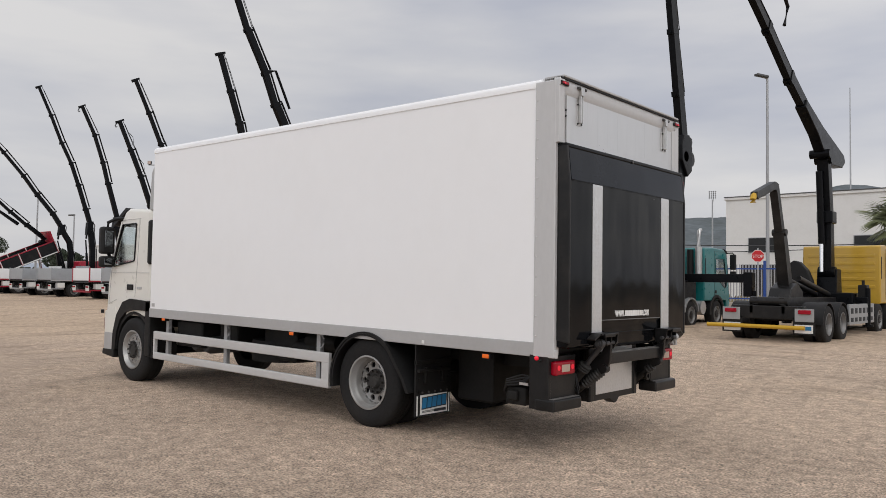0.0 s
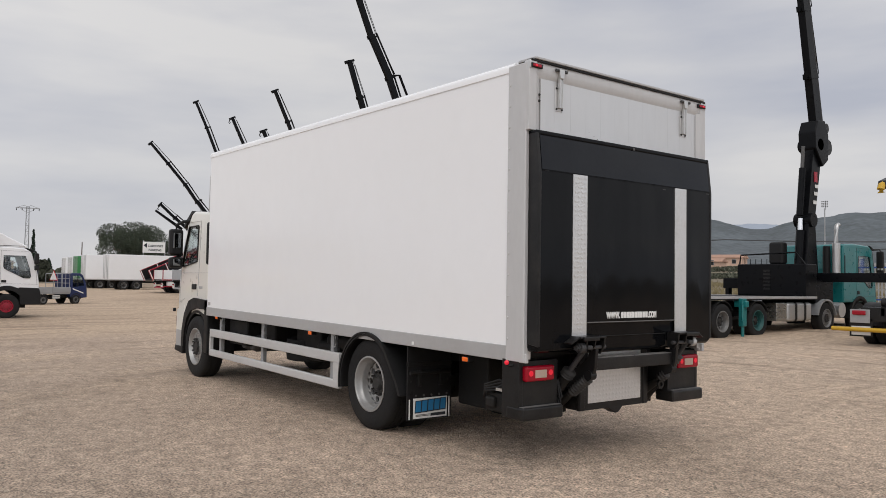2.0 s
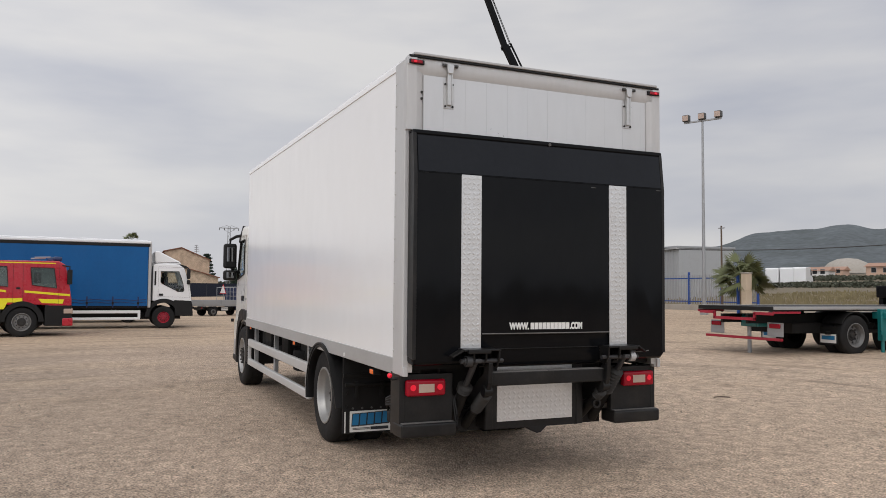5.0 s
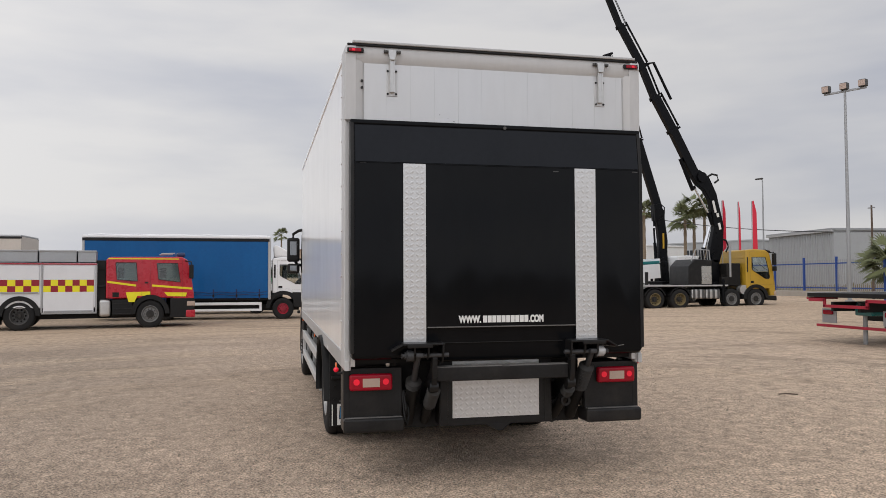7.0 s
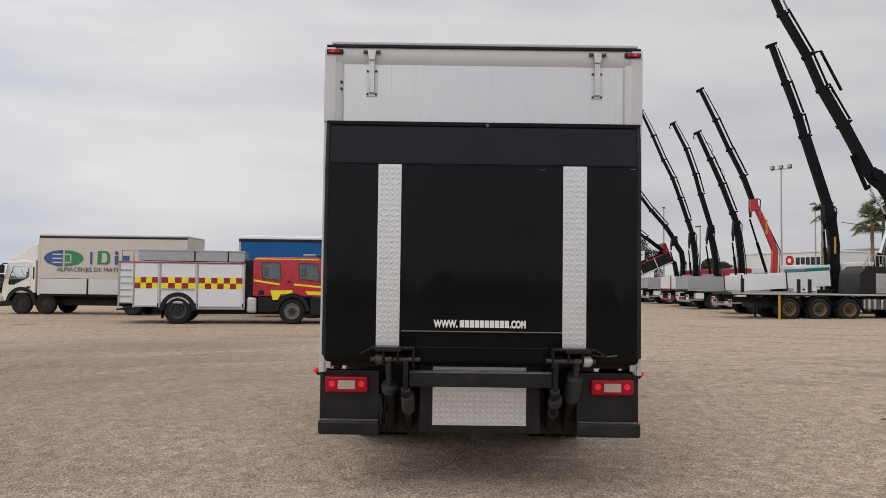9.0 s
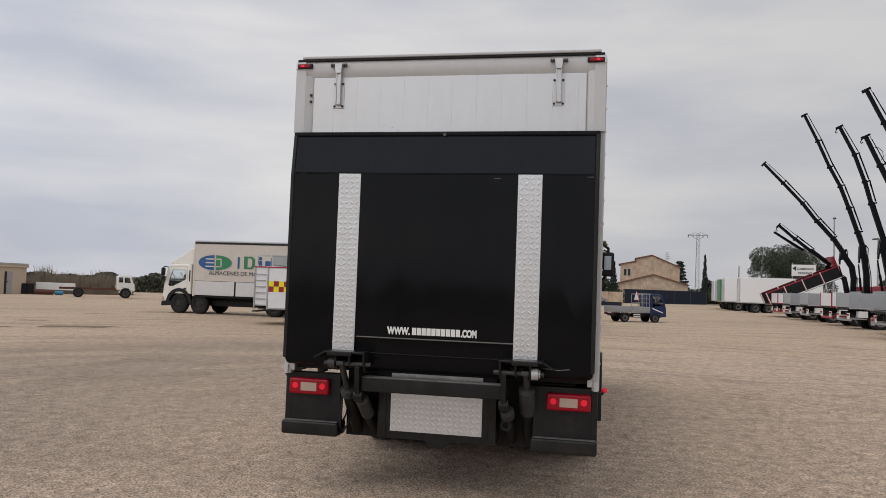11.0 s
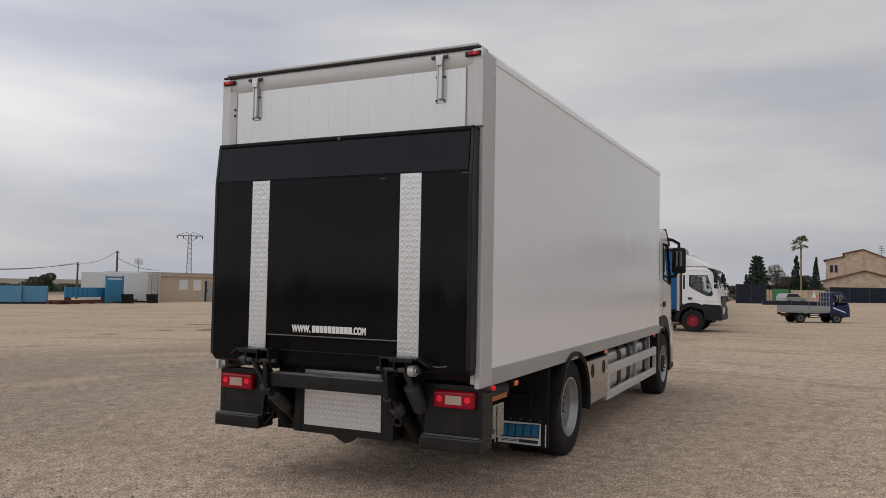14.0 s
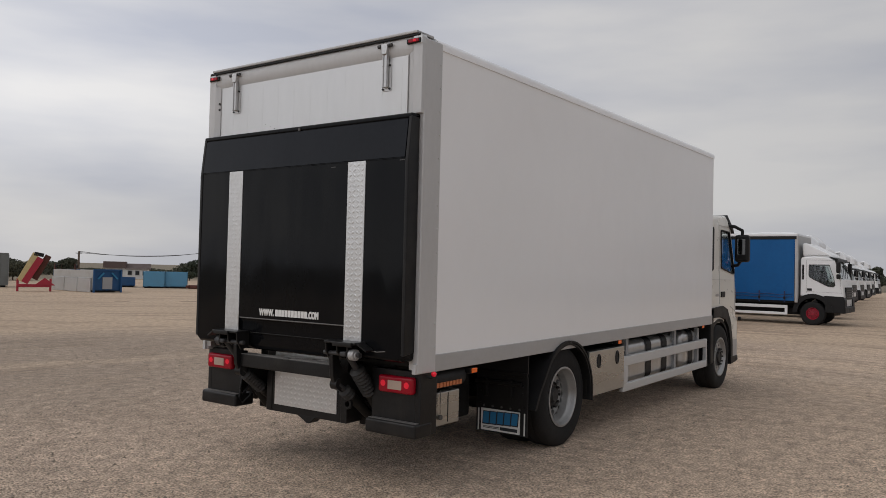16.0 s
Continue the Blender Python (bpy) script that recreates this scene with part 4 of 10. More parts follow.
    for s in (-1, 1):
        jamb = prism(B(), [(-0.09, s * 1.128), (-0.024, s * 1.128), (0.003, s * 1.19), (-0.09, s * 1.19)], "z", 2.88, 3.44)
        jb = add("door_jamb", jamb, post_grey, "grimy pale grey door jamb")
        add("jamb_seal", box(B(), -0.021, -0.012, min(s * 1.124, s * 1.129), max(s * 1.124, s * 1.129), 2.9, 3.42), rail_grey, "", jb)
        cap = prism(B(), [(s * 1.19, 3.5), (s * 1.277, 3.49), (s * 1.277, 3.545), (s * 1.266, 3.566), (s * 1.24, 3.574), (s * 1.19, 3.574)], "x", -0.06, 0.01, 0.004)
        add("corner_cap", cap, frame_grey, "rounded grey roof corner cap")
    seams = [-1.127, -0.944] + [-0.944 + 0.201 * k for k in range(1, 11)] + [1.127]
    for y0, y1 in zip(seams, seams[1:]):
        add("door_board", box(B(), -0.055, -0.018, y0 + 0.0003, y1 - 0.0003, 2.90, 3.423), door_grey)
    add("flap_backing", box(B(), -0.06, -0.03, -1.125, 1.125, 2.9, 3.42), door_grey)
    for y in (-0.899, 0.912):
        g = add("flap_hinge", box(B(), -0.019, -0.012, y - 0.046, y + 0.046, 3.162, 3.385, 0.003), frame_grey, "bare aluminium hinge plate")
        hh = box(B(), -0.012, 0.012, y - 0.022, y + 0.022, 3.188, 3.5, 0.006)
        box(hh, 0.008, 0.02, y - 0.022, y - 0.013, 3.188, 3.5, 0.003), box(hh, 0.008, 0.02, y + 0.013, y + 0.022, 3.188, 3.5, 0.003)
        prism(hh, [(y - 0.022, 3.45), (y + 0.022, 3.45), (y + 0.032, 3.5), (y + 0.032, 3.53), (y - 0.032, 3.53), (y - 0.032, 3.5)], "x", -0.004, 0.03, 0.004)
        add("hinge_arm", hh, tank_metal, "folded bare metal hinge arm", g)
        pn = cyl(B(), (0.018, y - 0.064, 3.517), (0.018, y + 0.064, 3.517), 0.008, seg=10)
        for q in (-0.062, -0.044, 0.044, 0.062):
            cyl(pn, (0.018, y + q - 0.006, 3.517), (0.018, y + q + 0.006, 3.517), 0.0145, seg=10)
        add("hinge_pin", pn, hub_grey, "", g)
        add("head_plate", box(B(), 0.0, 0.006, y - 0.064, y + 0.064, 3.503, 3.545, 0.003), rail_grey, "", g)
        for dy in (-0.034, 0.034):
            for z in (3.18, 3.366):
                add("bolt", cyl(B(), (-0.013, y + dy, z), (-0.004, y + dy, z), 0.0095, seg=6), dark_iron, "", g)
    for z in (3.223, 3.277):
        add("bolt", cyl(B(), (-0.022, -1.142, z), (-0.006, -1.142, z), 0.011, seg=8), hub_dark)
    for y, z, r in ((-0.5, 3.03, 0.003), (-0.43, 3.0, 0.003), (-0.38, 2.98, 0.004)):
        add("chip", cyl(B(), (-0.019, y, z), (-0.0165, y, z), r, seg=7), hub_dark, "small dark paint chip")
    # tail lift platform: plain flanks, a stepped sill between the two strips
    flank = [(0.012, 1.05), (0.105, 1.05), (0.135, 1.085), (0.135, 2.60), (0.100, 2.915), (0.012, 2.93)]
    mid = [(0.012, 1.03), (0.06, 1.02), (0.104, 1.06), (0.104, 1.168), (0.112, 1.185), (0.112, 1.27), (0.135, 1.305), (0.135, 2.60), (0.100, 2.915), (0.012, 2.93)]
    pb_ = prism(B(), mid, "y", -0.73, 0.715)
    for y0, y1 in ((-1.238, -0.73), (0.715, 1.238)):
        fl_ = prism(B(), flank, "y", y0, y1)
        out = y0 if y0 < 0 else y1
        es = [e for e in fl_.edges if all(abs(v.co.y - out) < 1e-4 and v.co.z < 1.09 for v in e.verts)]
        bmesh.ops.bevel(fl_, geom=es, offset=0.04, segments=4, affect="EDGES", profile=0.5)
        tmp = bpy.data.meshes.new("tmp")
        fl_.to_mesh(tmp), fl_.free()
        pb_.from_mesh(tmp)
        bpy.data.meshes.remove(tmp)
    plat = add("tail_lift_platform", pb_, lift_black, "glossy black tail lift platform standing upright")
    plat.matrix_basis = pose(-0.04, 0, 0)
    for s in (-1, 1):
        y0, y1 = sorted((s * 1.213, s * 1.245))
        ed = prism(B(), [(0.01, 1.12), (0.141, 1.10), (0.144, 2.59), (0.108, 2.93), (0.01, 2.945)], "y", y0, y1, 0.008)
        add("platform_edge", ed, dark_iron, "", plat)
    add("platform_top_edge", box(B(), 0.0, 0.108, -1.245, 1.245, 2.912, 2.952, 0.012, 3), lift_black, "", plat)
    add("platform_band", prism(B(), [(0.137, 2.612), (0.141, 2.612), (0.1085, 2.905), (0.1045, 2.905)], "y", -1.207, 1.207), sky_sheen_black, "black upper band of the lift, lightened for its sky reflection", plat)
    add("weld_bead", tube(B(), [(0.136, -1.2 + 0.12 * k, 2.604 + 0.002 * (k % 3)) for k in range(21)], 0.005, 5), lift_black, "", plat)
    add("platform_lip", box(B(), 0.126, 0.142, -0.63, 0.63, 1.292, 1.302, 0.004), ledge_dust_glint, "lower lip, its highlight put into the pale colour", plat)
    add("sill_lip", box(B(), 0.1, 0.116, -0.52, 0.52, 1.166, 1.174, 0.003), dusty_black, "", plat)
    add("lock_pin", cyl(B(), (0.1, 0.03, 2.925), (0.116, 0.03, 2.925), 0.014, seg=10), hub_grey, "", plat)
    for y, z in ((1.155, 2.585), (0.44, 2.57), (-1.17, 2.6)):
        add("chip", box(B(), 0.134, 0.1375, y, y + 0.05, z, z + 0.006), hub_grey, "scratch in the black paint", plat)
    add("scratch", tube(B(), [(0.136, 0.86, 1.125), (0.137, 0.98, 1.115), (0.136, 1.06, 1.125)], 0.004, 4), ledge_dust_glint, "", plat)
    for y0, y1 in ((-0.825, -0.643), (0.629, 0.815)):
        b = box(B(), 0.134, 0.141, y0, y1, 1.185, 2.603)
        tread(b, y0 + 0.006, y1 - 0.006, 1.19, 2.598, 0.1412, 0.042)
        add("tread_strip", b, chequer, "bright aluminium chequer plate strip", plat)
    # web address, its name in plain bars
    x = -0.172
    for k in range(10):
        add("writing_bar", box(B(), 0.132, 0.1385, x, x + 0.033, 1.33, 1.386), sign_white, "white lettering shown as a plain bar", plat)
        x += 0.039
    for text, y, sq in (("WWW.", -0.372, 0.71), (".COM", 0.219, 0.64)):
        lettering(text, 0.077, sign_white, plat, pose(0.136, y, 1.33, 90, 0, 90) @ Matrix.Diagonal((sq, 1, 1, 1)), "white capital letters", 0.0042)
    # lift linkage: ledge, roller head, flat arm, two rams with rubber bellows on either side
    for s, y in ((-1, -0.717), (1, 0.735)):
        in_ = -s
        lg = box(B(), 0.085, 0.225, min(y + s * 0.13, y - s * 0.2), max(y + s * 0.13, y - s * 0.2), 1.166, 1.184, 0.005)
        box(lg, 0.215, 0.24, y - 0.1, y + 0.1, 1.148, 1.184, 0.006)
        bar(lg, (0.16, y + s * 0.125, 1.176), (0.15, y + s * 0.215, 1.125), 0.1, 0.012, up=(0, 0, 1))
        bk = add("lift_bracket", lg, dark_iron, "dusty black bracket ledge under the strip")
        for q, zl in ((s * 0.038, 1.03), (in_ * 0.072, 1.05), (in_ * 0.19, 1.02)):
            ck = prism(B(), [(0.08, 1.17), (0.215, 1.17), (0.21, 1.1), (0.16, zl), (0.08, zl + 0.02)], "y", y + q - 0.008, y + q + 0.008, 0.003)
            add("bracket_cheek", ck, dark_iron, "", bk)
        ro = cyl(B(), (0.17, y + s * 0.047, 1.085), (0.17, y + s * 0.097, 1.085), 0.044, seg=20)
        cyl(ro, (0.17, y + s * 0.1, 1.085), (0.17, y + s * 0.112, 1.085), 0.03, seg=14)
        add("roller", ro, roller_grey if s < 0 else rail_grey, "worn grey roller", bk)
        pn = cyl(B(), (0.17, y + s * 0.135, 1.085), (0.17, y + in_ * 0.24, 1.085), 0.018, seg=12)
        cyl(pn, (0.17, y + s * 0.115, 1.085), (0.17, y + s * 0.14, 1.085), 0.012, 0.024, 6)
        box(pn, 0.145, 0.222, y - 0.03, y + 0.03, 1.07, 1.108, 0.01)
        add("pivot_pin", pn, roller_grey, "", bk)
        ya = y + in_ * 0.13 if s < 0 else y + in_ * 0.165
        am = prism(B(), [(0.12, 1.09), (0.16, 1.1), (0.178, 1.06), (0.165, 0.9), (0.12, 0.79), (-0.05, 0.72), (-0.5, 0.56), (-0.52, 0.66), (-0.08, 0.86), (0.08, 0.98)], "y", ya - 0.02, ya + 0.02, 0.004)
        cyl(am, (0.1, ya - 0.035, 0.83), (0.1, ya + 0.035, 0.83), 0.045, seg=16)
        add("lift_arm", am, dark_iron, "worn black flat steel lift arm")
        for k, (yc, top, low, r0, u0, u1, n) in enumerate(((y + s * 0.004, (0.16, 1.08), (-0.36, 0.46), 0.05, 0.34 if s < 0 else 0.19, 0.45 if s < 0 else 0.55, 5 if s < 0 else 15),
                                                           (y + in_ * 0.145, (0.1, 0.83), (-0.42, 0.43), 0.042, 0.06 if s < 0 else 0.12, 0.5 if s < 0 else 0.3, 16 if s < 0 else 5))):
            a, b2 = Vector((top[0], yc, top[1])), Vector((low[0], yc, low[1]))
            ln = (b2 - a).length
            c = B()
            lathe(c, [(0.002, ln * u1), (r0 * 0.94, ln * u1), (r0, ln * (u1 + 0.02)), (r0, ln * 0.97), (r0 * 0.7, ln), (0.002, ln)], (0, 0, 0), "z", 18)
            rod = cyl(B(), (0, 0, 0), (0, 0, ln * (u1 + 0.02)), r0 * 0.5, seg=12)
            be = B()
            lathe(be, [(r0 * 0.5, ln * u0)] + [(r0 * (0.98 if j % 2 else 1.3), ln * (u0 + (u1 - u0) * (j + 1) / (n + 2))) for j in range(n)] + [(r0 * 0.9, ln * u1)], (0, 0, 0), "z", 20)
            m_ = Matrix.Translation(a) @ (b2 - a).to_track_quat("Z", "Y").to_matrix().to_4x4()
            for q in (c, rod, be):
                bmesh.ops.transform(q, matrix=m_, verts=q.verts)
            cy = add("lift_cylinder", c, dusty_black, "dusty black hydraulic ram")
            add("ram_rod", rod, roller_grey, "", cy)
            add("bellows", be, hub_dark, "ribbed black rubber bellows", cy)
            if s > 0 and k == 1:
                rg = lathe(B(), [(0.024, -0.011), (0.044, -0.011), (0.044, 0.011), (0.024, 0.011), (0.024, -0.011)], (-0.03, yc - 0.012, 0.655), "x", 20)
                add("ram_eye", rg, dark_iron, "worn steel ring eye", cy)
    add("lift_crossbar", box(B(), 0.03, 0.13, -0.565, 0.55, 0.87, 0.982, 0.008), dark_iron, "worn black steel cross bar")
    add("crossbar_wear", box(B(), 0.03, 0.128, -0.56, 0.545, 0.979, 0.985, 0.002), ledge_dust_glint, "dusty worn top edge")
    add("crossbar_stub", box(B(), 0.1, 0.134, -0.02, 0.04, 0.975, 0.99, 0.003), hub_grey)
    cb = box(B(), -0.16, -0.12, -0.49, 0.487, 0.466, 1.05, 0.008)
    add("closing_board", cb, dark_iron)
    for y in (-0.45, 0.455):
        add("board_flange", box(B(), -0.3, -0.112, y - 0.034, y + 0.034, 0.468, 0.86, 0.006), dark_iron)
    for z0, z1 in ((0.532, 0.845), (0.955, 1.04)):
        b = box(B(), -0.12, -0.112, -0.378, 0.374, z0, z1)
        tread(b, -0.372, 0.368, z0 + 0.006, z1 - 0.006, -0.1118, 0.045)
        add("tread_plate", b, chequer, "bright aluminium chequer plate")
    add("tow_jaw", prism(B(), [(-0.11, 0.475), (0.13, 0.475), (0.06, 0.415), (0.02, 0.41)], "x", -0.22, -0.12, 0.006), dark_iron)
    # sagging hoses between the rams
    for y0, y1, z in ((-0.8, -0.74, 0.5), (-0.79, -0.76, 0.58)):
        add("hydraulic_hose", tube(B(), [(-0.1, y0, 0.78), (-0.06, y0 + 0.01, z + 0.05), (-0.08, (y0 + y1) / 2, z), (-0.14, y1, z + 0.06), (-0.2, y1, 0.75)], 0.009, 6), plastic_black, "thin black hydraulic hose")
    # lamp carriers
    for s, y0, y1 in ((-1, -1.28, -0.80), (1, 0.774, 1.272)):
        b = box(B(), -0.16, -0.09, y0 + 0.004, y1 - 0.004, 0.502, 0.968, 0.008)
        yo = y0 if s < 0 else y1
        box(b, -0.3, -0.087, min(yo, yo - s * 0.05), max(yo, yo - s * 0.05), 0.47, 0.975, 0.006)
        lp = add("lamp_carrier", b, dark_iron)
        b = box(B(), -0.24, -0.02, y0 - 0.004, y1 + 0.004, 0.462, 0.575, 0.02, 3)
        ub = add("underrun_bumper", b, dark_iron, "black steel underrun bumper end", lp)
        add("bumper_ledge", box(B(), -0.088, -0.04, y0 + 0.012, y1 - 0.012, 0.572, 0.578, 0.002), ledge_dust_glint, "dusty top ledge", ub)
        c0, c1 = (y0 + 0.045, y0 + 0.39) if s < 0 else (y1 - 0.39, y1 - 0.047)
        lamp = add("tail_lamp", box(B(), -0.1, -0.035, c0, c1, 0.79, 0.925, 0.022, 3), red_dull, "red rear lamp cluster", lp)
        add("reverse_lens", box(B(), -0.04, -0.0315, (c0 + c1) / 2 - 0.069, (c0 + c1) / 2 + 0.069, 0.82, 0.89, 0.004), clear_lens, "", lamp)
        for q, rq in ((c0 + 0.055, 0.03), (c1 - 0.055, 0.03)):
            add("lit_lens", cyl(B(), (-0.042, q, 0.862), (-0.0325, q, 0.862), rq, rq * 0.8, 14), red_lit, "glowing red lens", lamp)
        st = tube(B(), [(-0.16, yo - s * 0.02, 0.93), (-0.18, yo + s * 0.03, 0.92), (-0.19, yo + s * 0.05, 0.945)], 0.012, 8)
        stk = add("marker_stalk", st, plastic_black)
        b = B()
        lathe(b, [(0.002, -0.02), (0.013, -0.017), (0.02, -0.005), (0.021, 0.006), (0.015, 0.016), (0.002, 0.02)], (-0.185, yo + s * 0.05, 0.95), "x", 16)
        add("lens", b, red_lit, "glowing red round marker", stk)
    for s in (-1, 1):
        y0, y1 = sorted((s * 0.44, s * 0.82))
        add("inner_panel", box(B(), -0.36, -0.33, y0, y1, 0.43, 1.0, 0.004), dusty_black)
    # chassis
    ch = B()
    for s in (-1, 1):
        box(ch, -8.9, -0.25, min(s * 0.4, s * 0.47), max(s * 0.4, s * 0.47), 0.74, 0.99)
    for x in (-7.2, -6.0, -4.6, -3.3, -1.6, -0.8):
        box(ch, x - 0.06, x + 0.06, -0.45, 0.45, 0.78, 0.95)
    for k in range(9):
        x = -7.1 + k * 0.82
        box(ch, x - 0.03, x + 0.03, -1.22, 1.22, 0.97, 1.01)
    add("chassis_frame", ch, dusty_black)
    ax = cyl(B(), (-2.55, -1.0, 0.5), (-2.55, 1.0, 0.5), 0.1)
    cyl(ax, (-2.55, -0.2, 0.5), (-2.55, 0.2, 0.5), 0.24, seg=20)
    cyl(ax, (-8.0, -0.95, 0.46), (-8.0, 0.95, 0.46), 0.07)
    cyl(ax, (-2.55, 0, 0.55), (-6.2, 0, 0.72), 0.06)
    box(ax, -3.2, -1.9, -0.6, -0.45, 0.5, 0.62), box(ax, -3.2, -1.9, 0.45, 0.6, 0.5, 0.62)
    part("axle", ax, dusty_black, t)
    # underbody boxes; the last is added, unseen, to stop light leaking through
    for q in ((-6.9, -6.2, -1.1, -0.5, 0.55, 0.93), (-5.9, -5.45, -1.0, -0.5, 0.6, 0.95), (-4.9, -4.2, -0.95, 0.3, 0.52, 0.93), (-1.7, -1.2, -0.66, 0.66, 0.33, 0.95)):
        add("underbody_box", box(B(), *q, 0.03), dusty_black)
    for x, y in ((-6.55, -0.98), (-6.25, -0.98)):
        a = B()
        lathe(a, [(0.002, -0.33), (0.1, -0.32), (0.135, -0.25), (0.135, 0.25), (0.1, 0.32), (0.002, 0.33)], (x, y + 0.3, 0.6), "y", 20)
        add("air_tank", a, hub_grey, "dull grey air reservoir")
    sp = B()
    lathe(sp, [(0.2, -0.13), (0.48, -0.14), (0.5, 0.0), (0.48, 0.14), (0.2, 0.13)], (-4.9, -0.55, 0.62), "z", 36)
    add("spare_wheel", sp, tyre_mat, "spare tyre slung under the body")
    for k, (x, z) in enumerate(((-4.0, 0.72), (-3.75, 0.82))):
        a = B()
        lathe(a, [(0.002, -0.3), (0.1, -0.29), (0.12, -0.22), (0.12, 0.22), (0.1, 0.29), (0.002, 0.3)], (x, -0.85, z), "x", 20)
        add("air_tank", a, dusty_black)
    # wheels
    for s in (-1, 1):
        wheel(t, -8.0, s * 1.225, 0.507, 0.31, rim=rim_silver)
        wheel(t, -2.55, s * 1.225, 0.507, 0.28, True, rim_silver)
        arch = [(-2.55 + 0.56 * math.cos(radians(a)), 0.5 + 0.56 * math.sin(radians(a))) for a in range(190, 36, -7)]
        arch += [(-2.03, 0.73), (-1.93, 0.6), (-1.85, 0.45)]
        g = strip(B(), arch, 0.012, *sorted((s * 0.66, s * 1.25)))
        strip(g, arch, 0.022, *sorted((s * 1.245, s * 1.305)))
        strip(g, [(-2.55 + (x + 2.55) * 0.955, 0.5 + (z - 0.5) * 0.955) for x, z in arch], 0.02, *sorted((s * 1.262, s * 1.297)))
        part("rear_mudguard", g, plastic_black, t)
        y0, y1 = sorted((s * 0.68, s * 1.25))
        fl = box(B(), -1.805, -1.785, y0, y1, 0.2, 0.985, 0.003)
        flap = part("mud_flap", fl, plastic_black, t, "black rubber mud flap")
        brk = box(B(), -1.81, -1.77, y0, y1, 0.76, 0.80, 0.004)
        for q in (y0 + 0.05, y1 - 0.05):
            cyl(brk, (-1.785, q, 0.68), (-1.77, q, 0.68), 0.013, seg=8), cyl(brk, (-1.785, q, 0.6), (-1.77, q, 0.6), 0.013, seg=8)
            cyl(brk, (-1.785, q, 0.47), (-1.77, q, 0.47), 0.013, seg=8)
        part("flap_clamp", brk, dusty_black, flap)
        y0, y1 = sorted((s * 0.74, s * 1.175))
        c = box(B(), -1.785, -1.778, y0, y1, 0.215, 0.425)
        part("sign_plate", c, sign_white, flap, "white plate with blue emblem blocks")
        sh_, em = B(), B()
        for k in range(5):
            q = y0 + 0.018 + k * 0.08
            up_ = 0.008 * (k - 2) * 0.4
            prism(sh_, [(q - 0.002, 0.278 + up_), (q + 0.08, 0.278 + up_), (q + 0.088, 0.408 + up_), (q + 0.006, 0.408 + up_)], "x", -1.778, -1.776)
            prism(em, [(q + 0.006, 0.29 + up_), (q + 0.07, 0.29 + up_), (q + 0.078, 0.4 + up_), (q + 0.014, 0.4 + up_)], "x", -1.776, -1.773)
        part("emblem_edge", sh_, sign_dark, flap)
        part("emblem", em, sign_blue, flap, "row of slanted blue emblem blocks")
        part("emblem_bar", box(B(), -1.778, -1.774, y1 - 0.215, y1 - 0.025, 0.232, 0.262), sign_dark, flap)
        for z in (0.238, 0.25):
            part("emblem_line", box(B(), -1.778, -1.774, y0 + 0.03, y0 + 0.21, z, z + 0.006), hub_grey, flap)
        for k in range(5):
            part("bolt", cyl(B(), (-1.785, y0 + 0.03 + k * 0.1, 0.452), (-1.774, y0 + 0.03 + k * 0.1, 0.452), 0.011, seg=8), hub_grey, flap)
        br_ = cyl(B(), (-1.76, y0 - 0.06, 0.69), (-1.76, y1 + 0.02, 0.69), 0.02, seg=10)
        for q in (y0 + 0.06, y1 - 0.1):
            box(br_, -1.785, -1.745, q - 0.02, q + 0.02, 0.55, 0.72, 0.004)
        part("flap_bracket", br_, dusty_black, flap, "round steel flap bracket")
        for q in (y0 - 0.035 - (0.02 if s < 0 else 0), y1 + 0.025 + (0.02 if s > 0 else 0)):
            part("flap_edge", box(B(), -1.785, -1.776, q, q + 0.01, 0.21, 0.42), sign_white, flap)
        for x, z in ((-0.83, 0.935), (-3.9, 0.955), (-7.0, 0.965)):
            y0, y1 = sorted((s * 1.2, s * 1.268))
            mk = part("side_marker", lean(box(B(), x - 0.05, x + 0.05, y0, y1, z - 0.05, z, 0.006), BODY_LEAN), plastic_black, t)
            y0, y1 = sorted((s * 1.262, s * 1.278))
            part("lens", lean(box(B(), x - 0.04, x + 0.04, y0, y1, z - 0.045, z - 0.004, 0.008), BODY_LEAN), amber, mk, "orange side marker")
    # side guards
    for s, xa, xb in ((-1, -7.31, -3.2), (1, -7.25, -4.06)):
        y0, y1 = sorted((s * 1.2, s * 1.258))
        gd = part("side_guard", lean(box(B(), xa, xb, y0, y1, 0.625, 0.745, 0.012), BODY_LEAN), aluminium, t, "pale grey aluminium side guard")
        part("lower_rail", lean(box(B(), xa, xb, y0, y1, 0.325, 0.425, 0.012), BODY_LEAN), aluminium, gd)
        for xx, w in ((xa, 0.04), (xb - 0.13, 0.13)):
            y0, y1 = sorted((s * 1.202, s * 1.256))
            part("end_post", lean(box(B(), xx, xx + w, y0, y1, 0.42, 0.63, 0.004), BODY_LEAN), aluminium, gd)
        for x in ((-7.0, -5.45, -3.46) if s < 0 else (-7.0, -6.0, -4.3)):
            y0, y1 = sorted((s * 1.14, s * 1.2))
            part("guard_post", lean(box(B(), x - 0.035, x + 0.035, y0, y1, 0.33, 0.96, 0.006), BODY_LEAN), galv, gd)
            y0, y1 = sorted((s * 1.19, s * 1.205))
            lp = B()
            tube(lp, [(x + 0.05 + 0.06 * math.sin(a), y0, 0.87 + 0.08 * math.cos(a)) for a in (0, 0.6, 1.2, 1.9, 2.5, 3.14)], 0.009, 6)
            part("rope_hook", lean(lp, BODY_LEAN), galv, gd)
